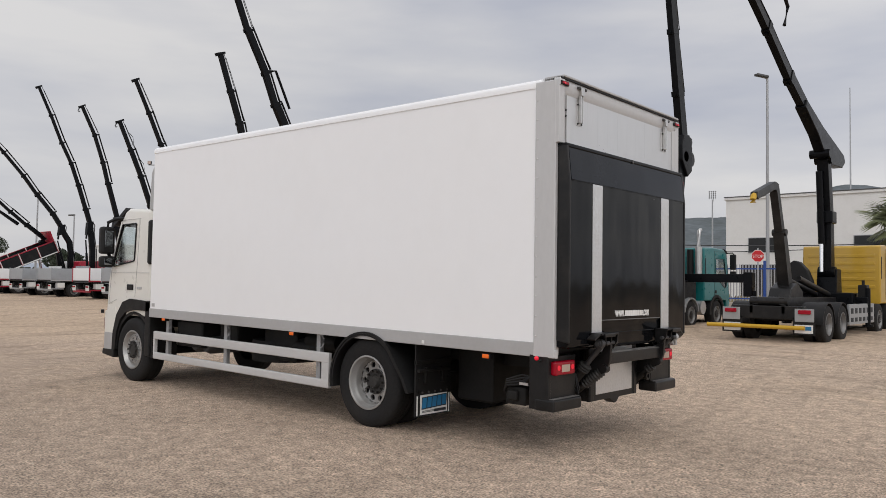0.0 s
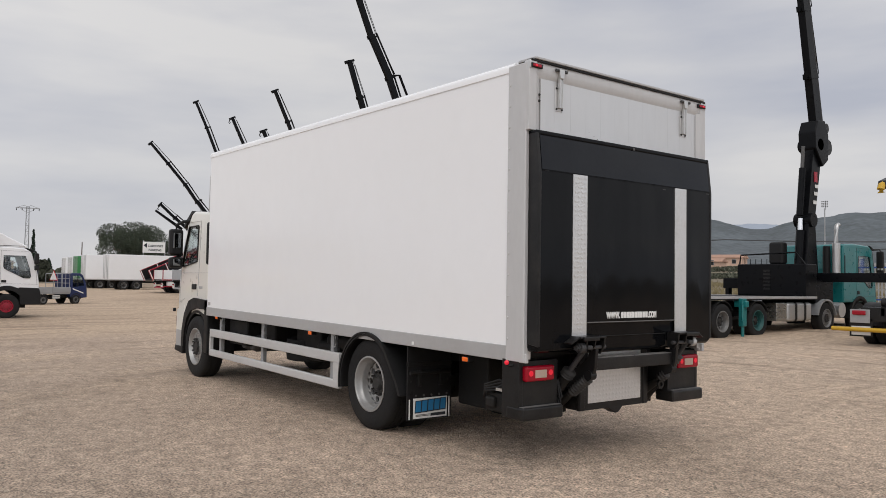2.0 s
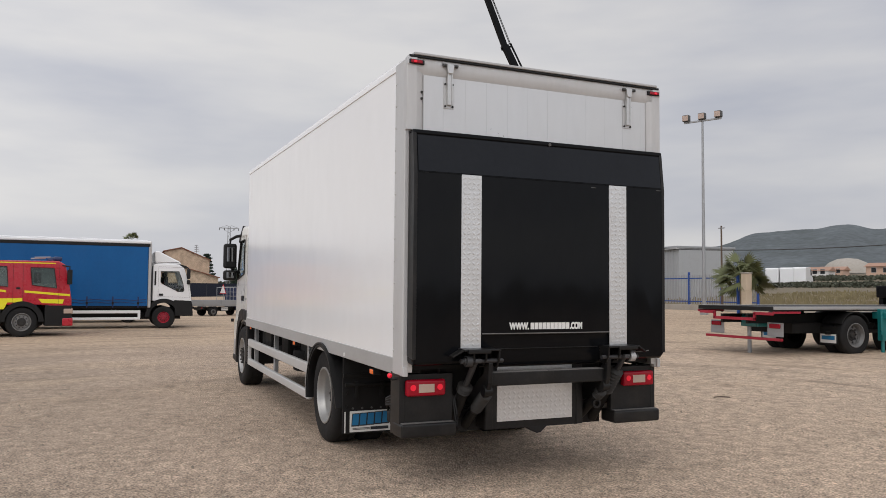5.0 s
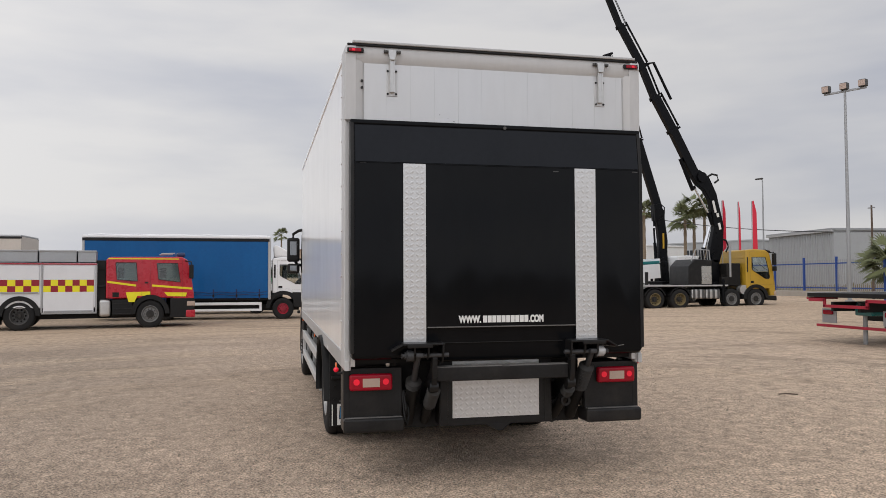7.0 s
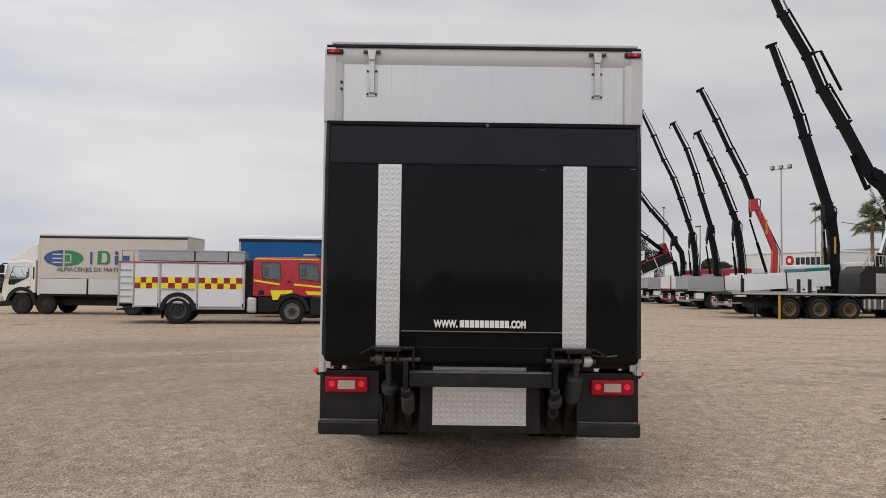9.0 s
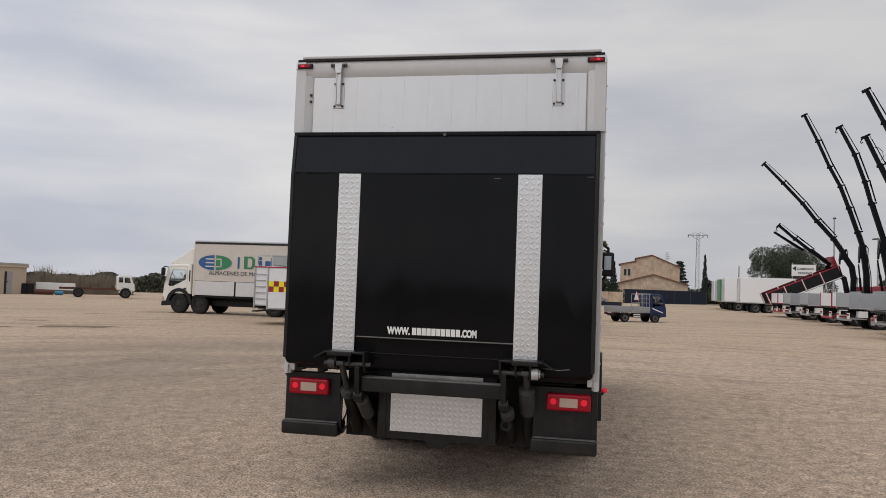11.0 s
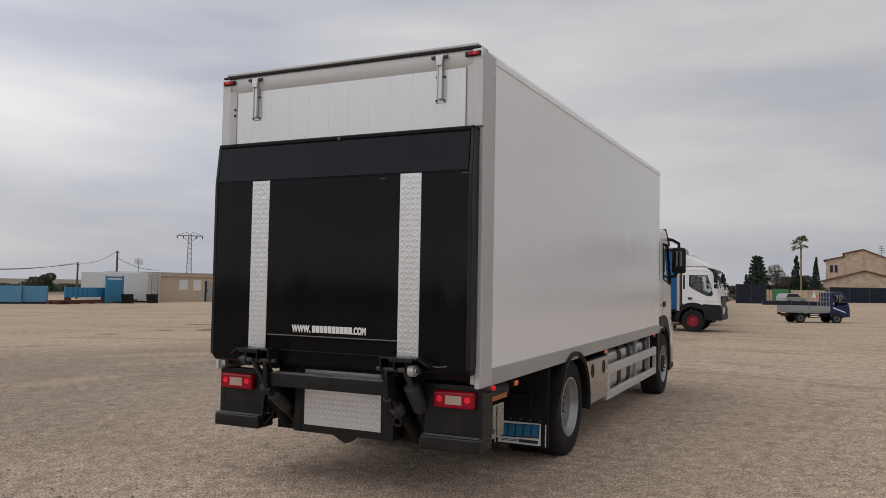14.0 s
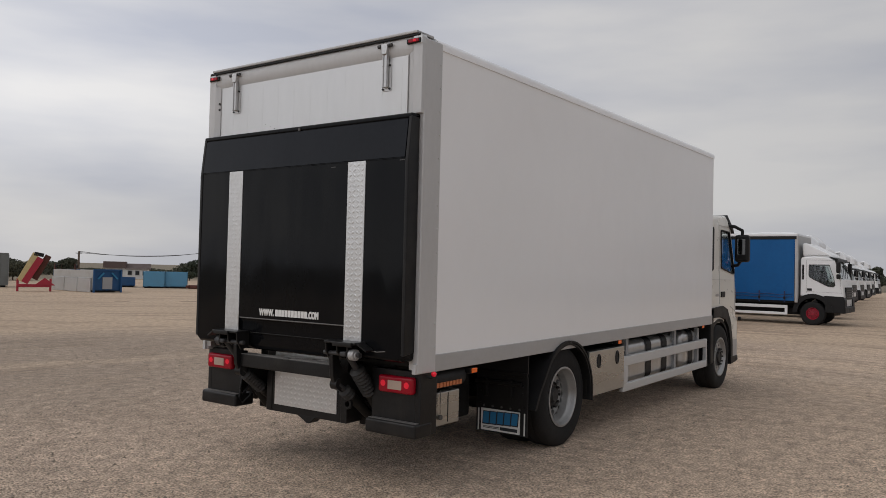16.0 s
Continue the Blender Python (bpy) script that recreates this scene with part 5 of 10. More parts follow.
    # right flank: stainless tool box, fuel tanks
    tb = part("tool_box", lean(box(B(), -4.08, -3.09, 0.72, 1.245, 0.375, 0.885, 0.012), BODY_LEAN), dusty_black, t)
    part("tool_box_door", lean(box(B(), -4.06, -3.11, 1.243, 1.262, 0.39, 0.875, 0.006), BODY_LEAN), steel, tb, "brushed stainless steel box door")
    for x in (-3.35, -3.85):
        h = B()
        lathe(h, [(0.05, 0.0), (0.048, 0.008), (0.036, 0.01), (0.033, 0.002), (0.002, 0.002)], (x, 1.262, 0.76), "y", 20)
        for v in h.verts:
            v.co.z = 0.76 + (v.co.z - 0.76) * 1.6
        part("latch", lean(h, BODY_LEAN), dark_iron, tb, "oval black flush latch")
    for x0, x1 in ((-6.2, -4.4), (-7.05, -6.45)):
        tk = part("fuel_tank", lean(box(B(), x0, x1, 0.58, 1.16, 0.36, 0.9, 0.11, 5), BODY_LEAN), tank_metal, t, "bare aluminium fuel tank")
        for q in ((0.3, 0.62) if x1 > -6 else (0.5,)):
            xx = x0 + (x1 - x0) * q
            part("tank_strap", lean(box(B(), xx - 0.011, xx + 0.011, 0.57, 1.166, 0.354, 0.906, 0.11, 5), BODY_LEAN), plastic_black, tk)
    part("tank_cap", lean(cyl(B(), (-4.62, 1.0, 0.88), (-4.62, 1.0, 0.94), 0.06), BODY_LEAN), plastic_black, t)
    # extinguisher box and steel locker behind the rear wheel
    ex = B()
    lathe(ex, [(0.002, -0.28), (0.075, -0.28), (0.085, -0.26), (0.085, 0.24), (0.075, 0.26), (0.002, 0.26)], (-0.48, 1.16, 0.87), "x", 22)
    exo = add("extinguisher_tube", ex, plastic_black, "black fire extinguisher tube")
    for k in range(9):
        add("label_bar", box(B(), -0.68 + k * 0.045, -0.647 + k * 0.045, 1.236, 1.2465, 0.815, 0.853), label_orange, "", exo)
    lk_ = tube(B(), [(-0.4, 1.232, 0.79), (-0.395, 1.236, 0.7), (-0.4, 1.234, 0.6)], 0.004, 5)
    cyl(lk_, (-0.4, 1.228, 0.575), (-0.4, 1.245, 0.575), 0.022, seg=12)
    add("steel_locker", box(B(), -0.69, -0.24, 0.95, 1.22, 0.5, 0.77, 0.01), steel, "stainless steel control locker")
    add("locker_seam", box(B(), -0.528, -0.522, 1.219, 1.224, 0.52, 0.76), dark_iron)
    add("hanging_key", lk_, hub_grey, "small chain and padlock")
    add("tube_dome", cyl(B(), (-0.3, 1.2, 0.93), (-0.3, 1.22, 0.965), 0.04, 0.025, 12), tank_metal, "", exo)
    # hoses and tap block by the left rear corner
    hs = B()
    for k in range(4):
        o = k * 0.03
        tube(hs, [(-0.3, -1.1 - o * 0.3, 0.72 + o), (-0.45, -1.18, 0.76 - o), (-0.62, -1.2, 0.7 - o * 0.6), (-0.68, -1.16, 0.58), (-0.6, -1.05, 0.52 + o)], 0.011, 6)
    add("hydraulic_hose", hs, plastic_black)
    vb = box(B(), -0.66, -0.42, -1.16, -0.98, 0.46, 0.64, 0.02)
    cyl(vb, (-0.4, -1.05, 0.6), (-0.1, -1.05, 0.5), 0.03)
    box(vb, -0.62, -0.5, -1.2, -1.1, 0.5, 0.6, 0.02)
    add("valve_block", vb, dusty_black)
    add("tap_lever", box(B(), -0.47, -0.37, -1.2, -1.18, 0.665, 0.69), tank_metal)
    cab_front(t)
    return t


def cab_front(t):
    """The lorry's own cab: cream white, day cab with a deep side window."""
    W = 1.215
    side = [(-7.56, 1.02), (-7.56, 2.66), (-7.62, 2.72), (-8.3, 2.77), (-8.42, 2.72), (-8.52, 2.60), (-8.86, 1.86), (-8.95, 1.55), (-8.98, 1.0), (-8.98, 0.72), (-8.62, 0.72), (-8.60, 1.02)]
    wl_ = [(-8.47, 2.49), (-8.44, 2.505), (-8.03, 2.512), (-8.005, 2.49), (-8.04, 1.93), (-8.07, 1.905), (-8.72, 1.82), (-8.77, 1.835), (-8.755, 1.89)]
    shell = part("cab", hollow_shell(side, [wl_], W, (5,), 0.06), white_paint, t, "cream white lorry cab")
    part("cab_lining", box(B(), -7.64, -7.6, -1.15, 1.15, 1.05, 2.6), cab_midtone, shell)
    part("cab_floor", box(B(), -8.85, -7.6, -1.15, 1.15, 1.05, 1.15), cab_dark, shell)
    part("dashboard", prism(B(), [(-8.9, 1.2), (-8.86, 1.82), (-8.72, 1.9), (-8.5, 1.84), (-8.42, 1.6), (-8.5, 1.2)], "y", -1.14, 1.14, 0.03), cab_dark, shell)
    part("steering_wheel", lathe(B(), [(0.2, -0.015), (0.225, 0), (0.2, 0.015), (0.19, 0), (0.2, -0.015)], (-8.36, -0.6, 1.93), "z", 24), plastic_black, shell)
    for y in (-0.62, 0.62):
        st = box(B(), -8.08, -7.92, y - 0.25, y + 0.25, 1.45, 2.15, 0.06, 2)
        box(st, -8.06, -7.96, y - 0.14, y + 0.14, 2.14, 2.36, 0.04, 2)
        box(st, -8.5, -7.95, y - 0.25, y + 0.25, 1.3, 1.5, 0.06, 2)
        part("seat", st, seat_cloth, shell)
    for s in (-1, 1):
        def sl(a, b):
            return sorted((s * a, s * b))
        y0, y1 = sl(W - 0.024, W - 0.016)
        pane = part("side_window", prism(B(), wl_, "y", y0, y1), window_glass, shell, "tinted side window")
        pane.visible_shadow = False
        fr = B()
        for a, b in zip(wl_, wl_[1:] + wl_[:1]):
            bar(fr, (a[0], s * (W + 0.001), a[1]), (b[0], s * (W + 0.001), b[1]), 0.014, 0.036, up=(0, s, 0))
        part("window_seal", fr, plastic_black, shell)
        seam = B()
        for a, b in (((-7.905, 2.585), (-7.95, 1.9)), ((-7.95, 1.9), (-8.0, 1.33)), ((-7.905, 2.585), (-8.47, 2.58)), ((-8.47, 2.58), (-8.80, 1.86)), ((-8.80, 1.86), (-8.87, 1.2)), ((-7.58, 1.72), (-8.85, 1.72)), ((-8.87, 1.2), (-8.6, 1.28))):
            bar(seam, (a[0], s * (W + 0.0005), a[1]), (b[0], s * (W + 0.0005), b[1]), 0.004, 0.012, up=(0, s, 0))
        part("door_seam", seam, rail_grey, shell)
        part("door_handle", box(B(), -8.25, -8.06, *sl(W, W + 0.02), 1.44, 1.53, 0.008), plastic_black, shell, "black door handle recess")
        bd = B()
        for k in range(3):
            box(bd, -7.94 + k * 0.055, -7.9 + k * 0.055, *sl(W, W + 0.006), 1.455, 1.495)
        part("badge_bars", bd, rail_grey, shell)
        part("air_intake", box(B(), -7.62, -7.50, *sl(W - 0.06, W + 0.03), 1.85, 2.55, 0.04, 3), plastic_black, shell, "black vertical air intake")
        # arch, step and bumper
        g = prism(B(), [(-7.46, 1.27), (-8.12, 1.30), (-8.36, 1.24), (-8.56, 1.02), (-8.66, 0.74), (-8.68, 0.46), (-8.58, 0.46), (-8.54, 0.74), (-8.43, 0.95), (-8.25, 1.08), (-8.0, 1.125), (-7.46, 1.12)], "y", *sl(0.85, W + 0.03))
        part("front_mudguard", g, plastic_black, t, "black plastic front mudguard")
        part("arch_liner", arc_band(B(), -8.0, 0.5, 0.55, 0.6, *sl(0.8, W), -10, 178, 18), plastic_black, t)
        part("arch_rear", box(B(), -7.62, -7.46, *sl(0.85, W + 0.03), 0.42, 1.28, 0.02), plastic_black, t)
        part("step_panel", prism(B(), [(-8.98, 0.72), (-8.98, 1.08), (-8.62, 1.16), (-8.6, 0.72)], "y", *sl(W - 0.3, W + 0.012), 0.01), white_paint, t)
        part("bumper", prism(B(), [(-9.0, 0.42), (-9.0, 0.75), (-8.7, 0.74), (-8.7, 0.44), (-8.75, 0.38)], "y", *sl(0.0, W + 0.015), 0.03), rail_grey, t, "grey lower bumper")
        part("bumper_lip", prism(B(), [(-9.04, 0.36), (-9.02, 0.46), (-8.62, 0.46), (-8.64, 0.32)], "y", *sl(0.0, W + 0.02), 0.02), plastic_black, t)
        part("head_lamp", box(B(), -9.06, -8.9, *sl(0.75, W + 0.005), 0.76, 0.98, 0.04, 3), clear_lens, t)
        part("corner_marker", box(B(), -9.02, -8.98, *sl(W + 0.02, W + 0.07), 1.04, 1.1, 0.01), plastic_black, t)
        # mirrors
        m = tube(B(), [(-8.48, s * 1.16, 2.62), (-8.6, s * 1.28, 2.6), (-8.66, s * 1.38, 2.54), (-8.66, s * 1.38, 2.42)], 0.028, 8)
        arm = part("mirror_arm", m, plastic_black, t)
        part("mirror_arm", tube(B(), [(-8.75, s * 1.18, 1.95), (-8.72, s * 1.3, 1.97), (-8.68, s * 1.36, 2.06)], 0.028, 8), plastic_black, t)
        part("mirror", box(B(), -8.77, -8.62, *sl(1.26, 1.49), 2.02, 2.47, 0.045, 3), plastic_black, arm, "large black rear-view mirror")
        part("mirror_glass", box(B(), -8.622, -8.612, *sl(1.31, 1.44), 2.14, 2.40, 0.004), mirror_glass, arm)
        if s < 0:
            part("wide_mirror", box(B(), -8.76, -8.62, *sl(1.26, 1.49), 1.8, 1.985, 0.045, 3), plastic_black, arm)
            part("mirror_glass", box(B(), -8.622, -8.612, *sl(1.31, 1.44), 1.84, 1.95, 0.004), mirror_glass, arm)
    ws = part("windscreen", bar(B(), (-8.525, 0, 2.595), (-8.865, 0, 1.865), 2.28, 0.012, up=(1, 0, 0.45)), window_glass, shell)
    ws.visible_shadow = False
    vis = B()
    prism(vis, [(-8.38, 2.74), (-8.44, 2.79), (-8.78, 2.6), (-8.86, 2.5), (-8.8, 2.5), (-8.54, 2.64)], "y", -1.2, 1.2, 0.012)
    part("sun_visor", vis, plastic_black, t, "smoked black sun visor")
    an = tube(B(), [(-7.9, 0.95, 2.72), (-7.86, 0.97, 3.3)], 0.006, 5)
    tube(an, [(-8.0, -0.95, 2.72), (-7.96, -0.95, 3.0)], 0.006, 5)
    part("aerial", an, plastic_black, t)
    part("side_fairing", prism(B(), [(-7.5, 2.7), (-7.5, 3.38), (-7.54, 3.4), (-7.62, 3.3), (-7.66, 2.72)], "y", -1.2, -1.12, 0.01), rail_grey, t, "pale grey fairing behind the cab")


box_truck()

# ---- parked vehicles ----
def cab(t, xr, xf, mat, z0=0.95, z1=2.75, w=1.2, visor=True, label="", raked=0.34, wheel_x=None, deflector=0.0):
    """A forward control cab between xr (rear) and xf (front, the smaller x), hollow, with seats and a dashboard behind its panes."""
    L, H = xr - xf, z1 - z0
    D = min(L, 1.75)
    zb = z0 + H * 0.44

    def at(u, v):
        return xf + D * u, z0 + H * v
    top = (xf + raked + 0.04, z1 - 0.14)
    foot = (xf + 0.1, zb)
    side = [(xr, z0), (xr, z1 - 0.1), (xr - 0.06, z1 - 0.02), (xr - L * 0.3, z1 + 0.02), (xf + raked + 0.24, z1 - 0.02), top, foot, (xf + 0.03, z0 + 0.28), (xf, z0 - 0.1), (xf, z0 - 0.36), (xf + 0.3, z0 - 0.36), (xf + 0.36, z0)]
    win = [at(0.8, 0.8), at(0.34, 0.8), at(0.24, 0.5), at(0.2, 0.29), at(0.235, 0.25), at(0.36, 0.255), at(0.52, 0.34), at(0.68, 0.42), at(0.78, 0.48), at(0.805, 0.53)]
    shell = part("cab", hollow_shell(side, [win], w, (5,)), mat, t, label)
    part("cab_lining", box(B(), xr - 0.09, xr - 0.05, -w + 0.06, w - 0.06, z0 + 0.02, z1 - 0.12), cab_dark, shell)
    part("cab_floor", box(B(), xf + 0.2, xr - 0.05, -w + 0.05, w - 0.05, z0 + 0.02, z0 + 0.12), cab_dark, shell)
    part("dashboard", prism(B(), [(xf + 0.12, z0 + 0.1), (xf + 0.14, zb - 0.06), (xf + 0.3, zb - 0.02), (xf + 0.5, zb - 0.22), (xf + 0.45, z0 + 0.1)], "y", -w + 0.06, w - 0.06), cab_dark, shell)
    for y in (-w * 0.52, w * 0.52):
        st = box(B(), xf + D * 0.6, xf + D * 0.72, y - 0.24, y + 0.24, z0 + 0.4, z0 + H * 0.66, 0.05, 2)
        box(st, xf + D * 0.62, xf + D * 0.7, y - 0.13, y + 0.13, z0 + H * 0.66, z0 + H * 0.78, 0.03, 2)
        box(st, xf + D * 0.36, xf + D * 0.7, y - 0.24, y + 0.24, z0 + 0.25, z0 + 0.45, 0.05, 2)
        part("seat", st, seat_cloth, shell)
    for s in (-1, 1):
        y0, y1 = sorted((s * (w - 0.022), s * (w - 0.014)))
        part("side_window", prism(B(), win, "y", y0, y1), window_glass, shell).visible_shadow = False
        sl_ = B()
        for a, b in zip(win, win[1:] + win[:1]):
            bar(sl_, (a[0], s * (w + 0.001), a[1]), (b[0], s * (w + 0.001), b[1]), 0.012, 0.03, up=(0, s, 0))
        part("window_seal", sl_, plastic_black, shell)
        sm = B()
        d0, d1, dt = xf + D * 0.86, xf + 0.12, z1 - 0.12
        for a, b in (((d0, dt), (d0, z0 + 0.12)), ((xf + raked + 0.04, dt - 0.02), (d0, dt)), ((xf + raked + 0.02, dt - 0.03), (d1 + 0.02, zb)), ((d0, z0 + H * 0.12), (xf + 0.06, z0 + H * 0.1)), ((d1 + 0.02, zb), (d1 - 0.02, z0 + H * 0.1))):
            bar(sm, (a[0], s * (w + 0.001), a[1]), (b[0], s * (w + 0.001), b[1]), 0.004, 0.012, up=(0, s, 0))
        part("door_seam", sm, hub_grey, shell)
        y0, y1 = sorted((s * (w - 0.01), s * (w + 0.012)))
        part("door_handle", box(B(), d0 - 0.2, d0 - 0.03, y0, y1, zb - H * 0.3, zb - H * 0.24, 0.012), plastic_black, shell, "black recessed door handle")
        part("air_vent", box(B(), xr - 0.13, xr - 0.06, y0, y1, z0 + H * 0.42, z0 + H * 0.8, 0.01), plastic_black, shell, "black vertical vent slot")
        m = tube(B(), [(xf + raked, s * (w - 0.02), z1 - 0.16), (xf + raked - 0.1, s * (w + 0.2), z1 - 0.14), (xf + raked - 0.12, s * (w + 0.26), z1 - 0.22)], 0.025, 6)
        tube(m, [(xf + 0.16, s * (w - 0.02), zb + 0.02), (xf + raked - 0.14, s * (w + 0.2), zb + 0.06)], 0.02, 6)
        arm = part("mirror_arm", m, plastic_black, t)
        y0, y1 = sorted((s * (w + 0.1), s * (w + 0.33)))
        part("mirror", box(B(), xf + raked - 0.2, xf + raked - 0.06, y0, y1, zb + H * 0.16, z1 - 0.2, 0.04, 2), plastic_black, arm)
        part("wide_mirror", box(B(), xf + raked - 0.2, xf + raked - 0.07, y0, y1, zb + 0.02, zb + H * 0.13, 0.03, 2), plastic_black, arm)
        y0, y1 = sorted((s * (w - 0.38), s * (w + 0.012)))
        part("head_lamp", box(B(), xf - 0.03, xf + 0.1, y0, y1, z0 - 0.34, z0 - 0.14, 0.03), clear_lens, t)
    part("bumper", prism(B(), [(xf - 0.06, z0 - 0.62), (xf - 0.05, z0 - 0.38), (xf + 0.5, z0 - 0.36), (xf + 0.5, z0 - 0.55)], "y", -w - 0.01, w + 0.01, 0.03), plastic_black, t)
    ws = part("windscreen", bar(B(), (top[0] - 0.006, 0, top[1]), (foot[0] - 0.006, 0, foot[1]), 2 * w - 0.12, 0.012, up=(1, 0, 0.4)), window_glass, shell)
    ws.visible_shadow = False
    wp = bar(B(), (foot[0] - 0.03, -0.1, foot[1] + 0.05), (foot[0] + 0.1, -0.75, foot[1] + 0.42), 0.02, 0.02)
    bar(wp, (foot[0] - 0.03, 0.7, foot[1] + 0.05), (foot[0] + 0.1, 0.1, foot[1] + 0.42), 0.02, 0.02)
    part("wiper", wp, plastic_black, shell)
    gr = part("grille", box(B(), xf - 0.012, xf + 0.04, -w + 0.4, w - 0.4, z0 - 0.1, zb - 0.3, 0.01), plastic_black, shell)
    for k in range(4):
        z = z0 - 0.04 + (zb - z0 - 0.3) * k / 4
        part("grille_bar", box(B(), xf - 0.03, xf - 0.008, -w + 0.42, w - 0.42, z, z + 0.05, 0.008), hub_grey, gr)
    if visor:
        part("sun_visor", prism(B(), [(xf + raked + 0.2, z1 - 0.0), (xf + raked - 0.06, z1 - 0.07), (xf + raked - 0.09, z1 - 0.17), (xf + raked + 0.06, z1 - 0.09)], "y", -w, w, 0.01), plastic_black, t, "smoked dark sun visor")
    if deflector:
        df = [(xr - 0.08, z1 - 0.0), (xr - 0.04, z1 + deflector), (xr - 0.2, z1 + deflector + 0.02), (xr - 0.5, z1 + deflector * 0.72), (xf + raked + 0.2, z1 + 0.1), (xf + raked + 0.12, z1 - 0.02)]
        dfo = part("roof_deflector", prism(B(), df, "y", -w + 0.06, w - 0.06, 0.06, 3), mat, t, "moulded roof wind deflector")
        part("deflector_groove", box(B(), xf + raked + 0.25, xr - 0.06, -w + 0.05, w - 0.05, z1 + 0.06, z1 + 0.075), hub_grey, dfo)
    if wheel_x is not None:
        for s in (-1, 1):
            y0, y1 = sorted((s * (w - 0.35), s * (w + 0.03)))
            part("front_mudguard", arc_band(B(), wheel_x, 0.5, 0.55, 0.72, y0, y1, -2, 178, 18), plastic_black, t, "black plastic wheel arch")
    return shell


def chassis(t, x0, x1, z=0.78):
    ch = B()
    for s in (-1, 1):
        box(ch, x1, x0, min(s * 0.38, s * 0.46), max(s * 0.38, s * 0.46), z, z + 0.22)
    for k in range(6):
        x = x0 + (x1 - x0) * (k + 0.5) / 6
        box(ch, x - 0.06, x + 0.06, -0.4, 0.4, z + 0.02, z + 0.18)
    box(ch, x1 + 0.4, x0 - 1.2, -0.7, 0.7, z - 0.25, z)
    part("chassis_frame", ch, dusty_black, t)


def boom(t, pts, w0, w1, mat, stages=4):
    """A telescopic crane arm between two points, split evenly into stages."""
    p0, p1 = Vector(pts[0]), Vector(pts[1])
    rows = []
    for k in range(stages + 1):
        p = p0.lerp(p1, k / stages)
        rows.append((p.x, p.z, w0 + (w1 - w0) * k / stages))
    telescope(t, rows, mat, p0.y, lateral=w0 * 0.75)


def telescope(t, rows, mat, y=0.0, lateral=0.26, pipes=True, hook=False, loops=(), gap=0.2):
    """Nested box sections in the plane y; rows give the lower edge (x, z) of each joint from the foot to the tip, and the depth there."""
    for k, (r0, r1) in enumerate(zip(rows, rows[1:])):
        a, b = Vector((r0[0], y, r0[1])), Vector((r1[0], y, r1[1]))
        d = (b - a).normalized()
        up = Vector((-d.z, 0, d.x))
        w = r0[2] * 0.8
        lat = lateral * 0.72 * (1 - 0.09 * k)
        sec = bar(B(), a + up * w / 2 - d * 0.06, b + up * w / 2 + d * 0.02, lat, w, up=up)
        part("boom_section", sec, mat, t)
        if k:
            col = bar(B(), a + up * (w * 0.5) - d * 0.16, a + up * (w * 0.5) + d * 0.03, lat * 1.25, w * 1.3, up=up)
            bar(col, a - up * 0.1 - d * 0.1, a + up * (w + gap + 0.06) - d * 0.1, 0.07, 0.1, up=d)
            part("boom_collar", col, mat, t)
        if pipes and k:
            o = up * (w + gap)
            last = k == len(rows) - 2
            pp = tube(B(), [a + o, b + o * (0.8 if last else 1.0)], 0.018 if last else 0.05, 6)
            tube(pp, [a + o + Vector((0, 0.09, 0)), b + o * 0.8 + Vector((0, 0.09, 0)) - d * 0.3], 0.018, 5)
            part("boom_cylinder", pp, mat, t)
        elif pipes:
            o = up * (w + 0.05)
            part("pipe_run", tube(B(), [a + o + d * 0.3, b + o], 0.03, 6), rail_grey if len(rows) > 5 else mat, t)
        if k in loops:
            q = a + up * (w + 0.08) + d * 0.2
            part("hose_loop", tube(B(), [q, q + up * 0.22 + d * 0.15, q + up * 0.3 + d * 0.5, q + up * 0.18 + d * 0.8, q + d * 0.9], 0.02, 6), plastic_black, t)
    w = rows[-1][2] * 0.8
    head = bar(B(), b - up * 0.14, b + up * (w + 0.16), lateral * 0.8, 0.12, up=d)
    bar(head, b - up * 0.1 - d * 0.12, b - up * 0.1 + d * 0.06, lateral * 0.6, 0.1, up=up)
    part("boom_head", head, mat, t)
    if hook:
        h = b - up * 0.14
        part("crane_hook", tube(B(), [h, h + Vector((0, 0, -0.16)), h + Vector((0.06, 0, -0.26)), h + Vector((0.0, 0, -0.36)), h + Vector((-0.08, 0, -0.28))], 0.035, 6), dark_iron, t)


def crane_arm(t, pts, mat, y=0.0, lateral=0.3, name="main_arm"):
    """A folded main arm in the plane y: pts are (x, z, depth) from its foot to the elbow."""
    lo, hi = [], []
    for k, (x, z, w) in enumerate(pts):
        p, q = pts[max(k - 1, 0)], pts[min(k + 1, len(pts) - 1)]
        d = Vector((q[0] - p[0], 0, q[1] - p[1])).normalized()
        lo.append((x + d.z * w / 2, z - d.x * w / 2))
        hi.append((x - d.z * w / 2, z + d.x * w / 2))
    ar = prism(B(), lo + hi[::-1], "y", y - lateral / 2, y + lateral / 2, 0.02, 1)
    for x, z, w in (pts[0], pts[-1]):
        cyl(ar, (x, y - lateral * 0.75, z), (x, y + lateral * 0.75, z), w * 0.42, seg=16)
    return part(name, ar, mat, t)


